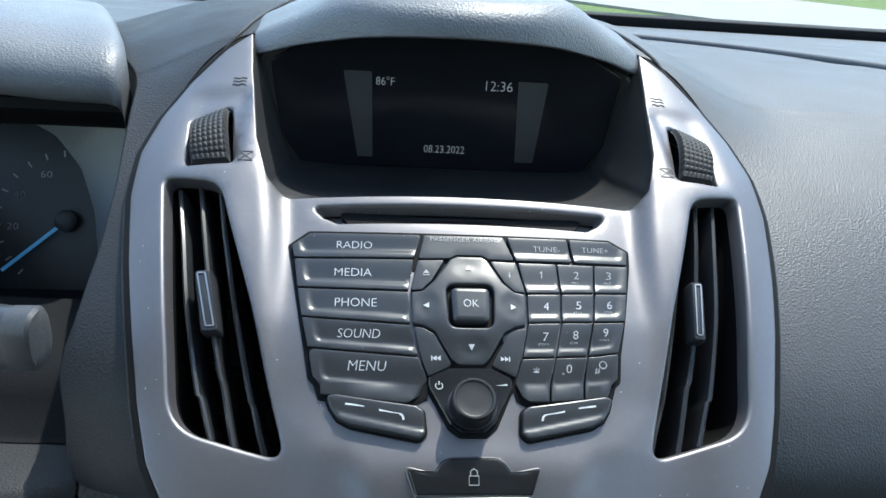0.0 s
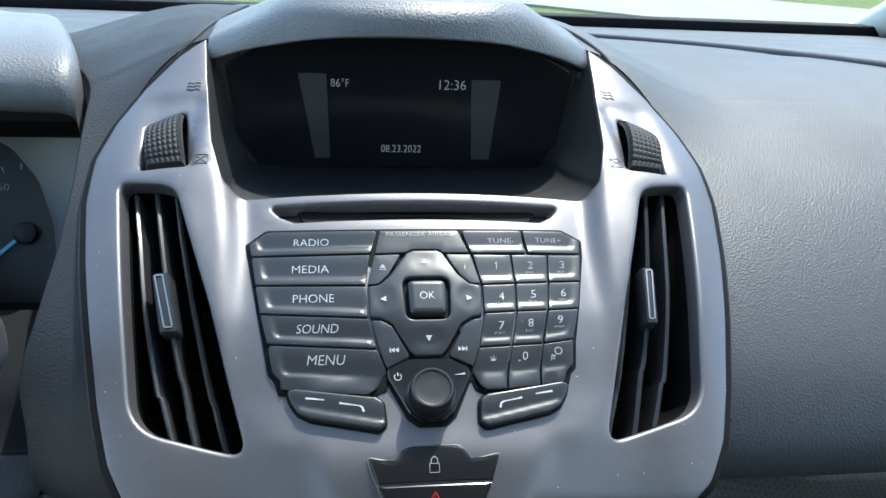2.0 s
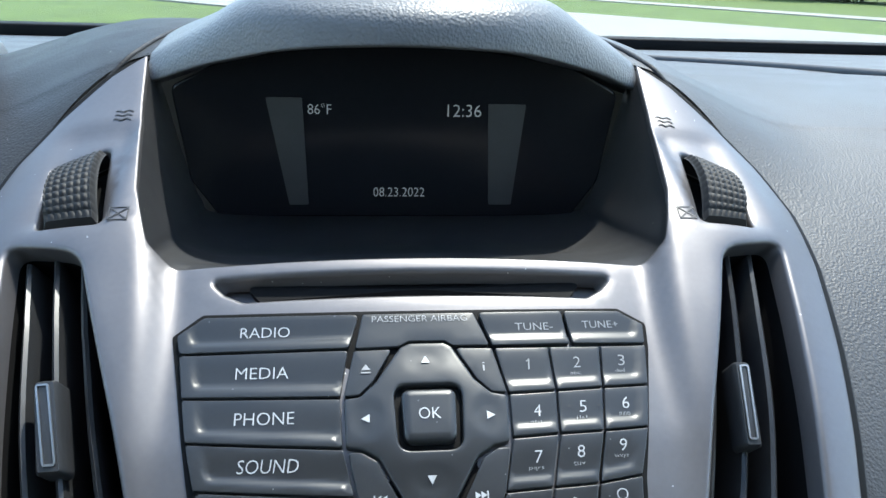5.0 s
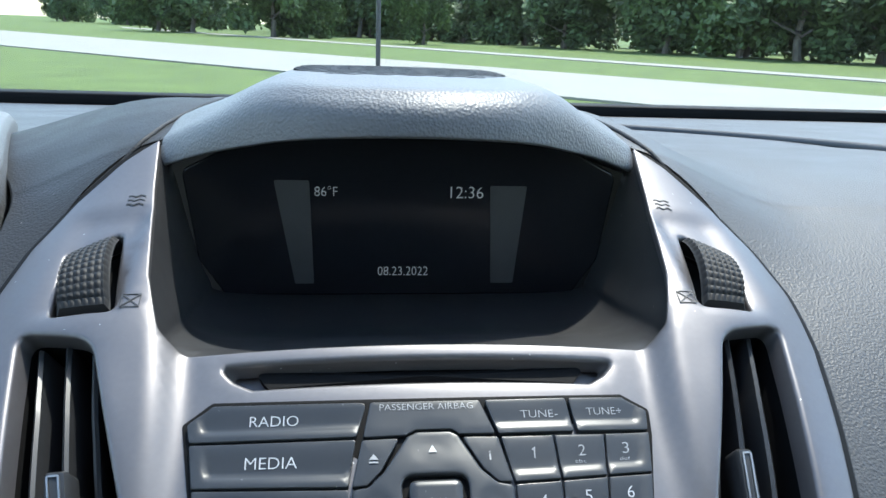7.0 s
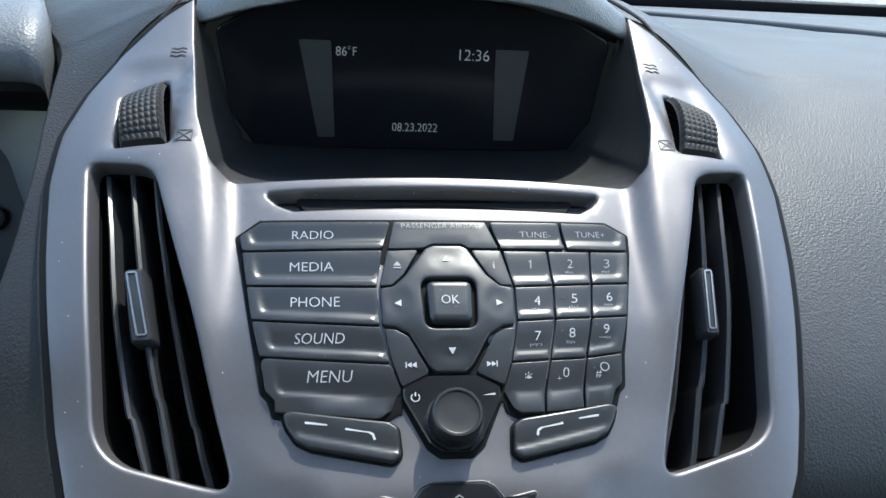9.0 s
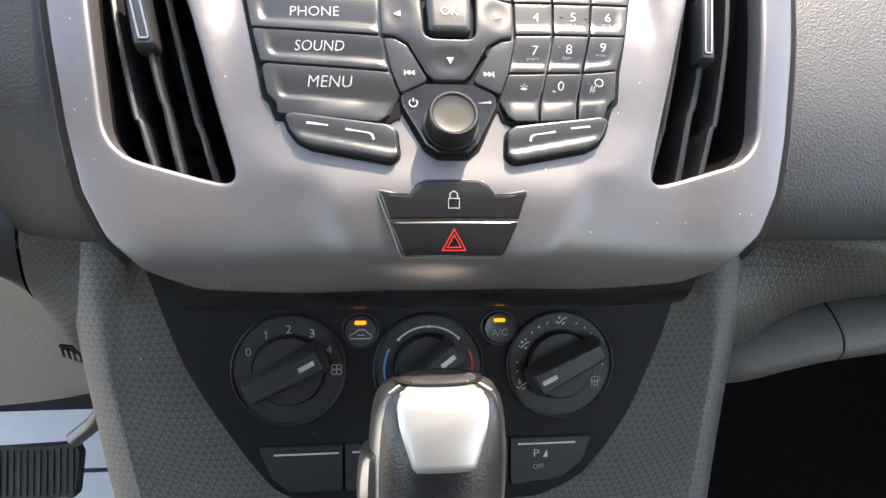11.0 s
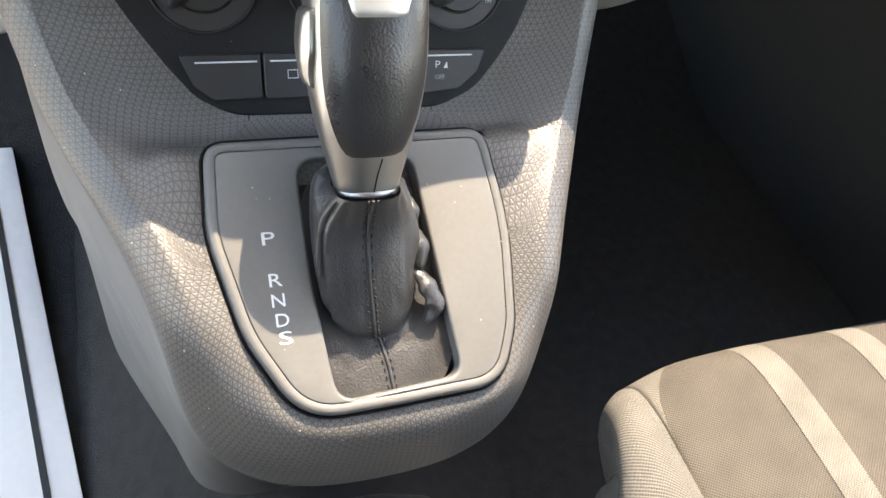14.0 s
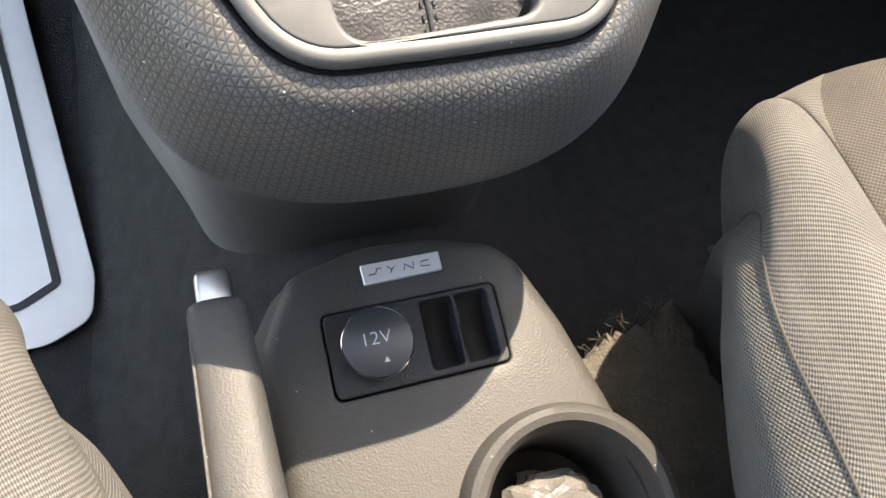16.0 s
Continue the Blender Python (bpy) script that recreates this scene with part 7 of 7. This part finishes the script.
pedal = thing("brake_pedal", (-0.36, 0.23, 0.55), "ribbed black rubber brake pedal on a grey arm", "pedal")
pp = flat((-0.358, 0.215, 0.594), (0, 0.62, 0.78), (0, -0.78, 0.62))
part("pad", solid(rpoly([(-0.060, 0.027), (0.040, 0.030), (0.045, 0.019), (0.041, -0.026), (-0.060, -0.026)], 0.008, 6), [(0, -0.012), (0, -0.001), (-0.002, 0.001)], pp), RUBBER, pedal)
for k in range(15):
    x = -0.054 + k * 0.0064
    part("rib", ribbon([(x, -0.021), (x, 0.024)], 0.0036, pp, 0.0005, 0.0022), RUBBER, pedal)
part("arm", tube(catmull([(-0.318, 0.228, 0.628), (-0.290, 0.232, 0.655), (-0.268, 0.230, 0.705), (-0.262, 0.24, 0.80)], 6), 0.0085, 10), STEEL, pedal, "bent grey steel arm")


# ---- outside, seen over the dash ----
g = grid([[Vector((x, y, 0.02 * noise.noise(Vector((x * 0.1, y * 0.1, 0))))) for x in np.linspace(-900, 900, 60)] for y in np.linspace(-900, 900, 60)])
tagged(part("ground", g, GRASS), "mown green grass reaching to the trees", "ground", kind="structure")


def strip(name, near, far, m, z, label, nseg=40):
    rows = []
    for k in range(nseg + 1):
        t = -0.6 + 2.2 * k / nseg
        a, b = Vector(near[0]).lerp(Vector(near[1]), t), Vector(far[0]).lerp(Vector(far[1]), t)
        rows.append([Vector((*a, z - 0.05)), Vector((*a, z)), Vector((*a.lerp(b, 0.33), z + 0.01)), Vector((*a.lerp(b, 0.66), z + 0.01)), Vector((*b, z)), Vector((*b, z - 0.05))])
    tagged(part(name, grid(rows), m), label, name, kind="structure")


strip("road", ((-14.0, 34.0), (4.0, 16.0)), ((-26.6, 64.5), (13.5, 18.2)), ROADWAY, 0.05, "pale sunlit concrete road")
strip("path", ((-11.3, 77.0), (19.2, 25.5)), ((-13.4, 86.0), (20.6, 27.6)), ROADWAY, 0.04, "narrow pale path beyond the grass verge")
# Unseen ground added round the car to bounce sunlight into the cabin.
tagged(part("pavement", grid([[Vector((x, y, 0.03)) for x in np.linspace(-14, 9, 8)] for y in np.linspace(-16, 7, 8)]), CONCRETE), "unseen pale ground round the car, added to bounce light inside", "pavement", kind="structure")
mast = thing("lamp_mast", (0.8, 24.0, 0), "dark slim steel mast beside the road", "pole")
part("shaft", tube([(0.8, 24.0, 0), (0.8, 24.0, 4), (0.8, 24.0, 9)], [0.075, 0.065, 0.05], 12), POLE, mast)
part("foot_plate", box(0.62, 0.98, 23.82, 24.18, 0, 0.04, 0.01), POLE, mast)


def tree(seed, height, spread, leaves):
    rnd = random.Random(seed)
    t = thing("tree", (0, 0, 0), "full green broadleaf tree at the edge of the field", "tree", "trees beyond the road")
    trunk = [Vector((0, 0, 0)), Vector((rnd.uniform(-.2, .2), rnd.uniform(-.2, .2), height * 0.25)), Vector((rnd.uniform(-.4, .4), rnd.uniform(-.4, .4), height * 0.55)), Vector((0, 0, height * 0.85))]
    bms = [tube(catmull(trunk, 4), [0.32 - 0.022 * k for k in range(13)], 8)]
    tips = []
    for k in range(9):
        a = k * 2.4 + rnd.random()
        z0 = height * rnd.uniform(0.2, 0.6)
        r = spread * rnd.uniform(0.5, 0.95)
        tip = Vector((math.cos(a) * r, math.sin(a) * r, z0 + height * rnd.uniform(0.08, 0.3)))
        bms.append(tube([(0, 0, z0), tip * 0.5 + Vector((0, 0, z0 * 0.55)), tip], [0.11, 0.07, 0.03], 6))
        tips.append(tip)
    part("trunk", merge(*bms), BARK, t)
    tips += [Vector((rnd.uniform(-.6, .6) * spread, rnd.uniform(-.6, .6) * spread, height * rnd.uniform(0.10, 0.98))) for _ in range(24)]
    verts, faces = [], []
    for _ in range(leaves):
        c = rnd.choice(tips)
        d = Vector((rnd.gauss(0, 1), rnd.gauss(0, 1), rnd.gauss(0, 0.8))).normalized() * spread * 0.36 * rnd.random() ** 0.4
        p = c + d
        if p.z < height * 0.01:
            continue
        s = rnd.uniform(0.18, 0.46)
        u = Vector((rnd.gauss(0, 1), rnd.gauss(0, 1), rnd.gauss(0, 1))).normalized()
        w = u.orthogonal().normalized()
        b = len(verts)
        verts += [p - u * s, p + w * s * 0.55, p + u * s, p - w * s * 0.55]
        faces.append((b, b + 1, b + 2, b + 3))
    me = bpy.data.meshes.new("crown")
    me.from_pydata(verts, [], faces)
    me.materials.append(LEAF)
    ob = new("crown", me)
    ob.parent = t
    return t


kinds = [tree(1, 9.5, 4.4, 8200), tree(2, 12.5, 5.2, 9200), tree(3, 7.0, 4.0, 6200)]
rnd = random.Random(9)
spots = []
for k in range(34):
    f_ = k / 33
    p = Vector((46, 34)).lerp(Vector((-6, 112)), f_) + Vector((rnd.uniform(-3, 3), rnd.uniform(-3, 3)))
    spots.append((p, rnd.uniform(0.75, 1.15)))
for k in range(26):
    p = Vector((60, 62)).lerp(Vector((-70, 190)), k / 25) + Vector((rnd.uniform(-6, 6), rnd.uniform(-6, 6)))
    spots.append((p, rnd.uniform(0.8, 1.25)))
spots += [(Vector((-17, 88)), 0.95), (Vector((-21, 90)), 0.75), (Vector((-7.5, 78)), 0.95), (Vector((-4.5, 80)), 1.0), (Vector((6, 66)), 0.5)]
first = {}
for p, s in spots:
    i = rnd.randrange(3)
    m = Matrix.Translation((p.x, p.y, -0.1)) @ pose(0, 0, 0, 0, 0, rnd.uniform(0, 360)) @ Matrix.Diagonal((s, s, s * rnd.uniform(0.85, 1.1), 1))
    if i not in first:
        first[i] = kinds[i]
        kinds[i].matrix_basis = m
    else:
        copy_thing(kinds[i], m)
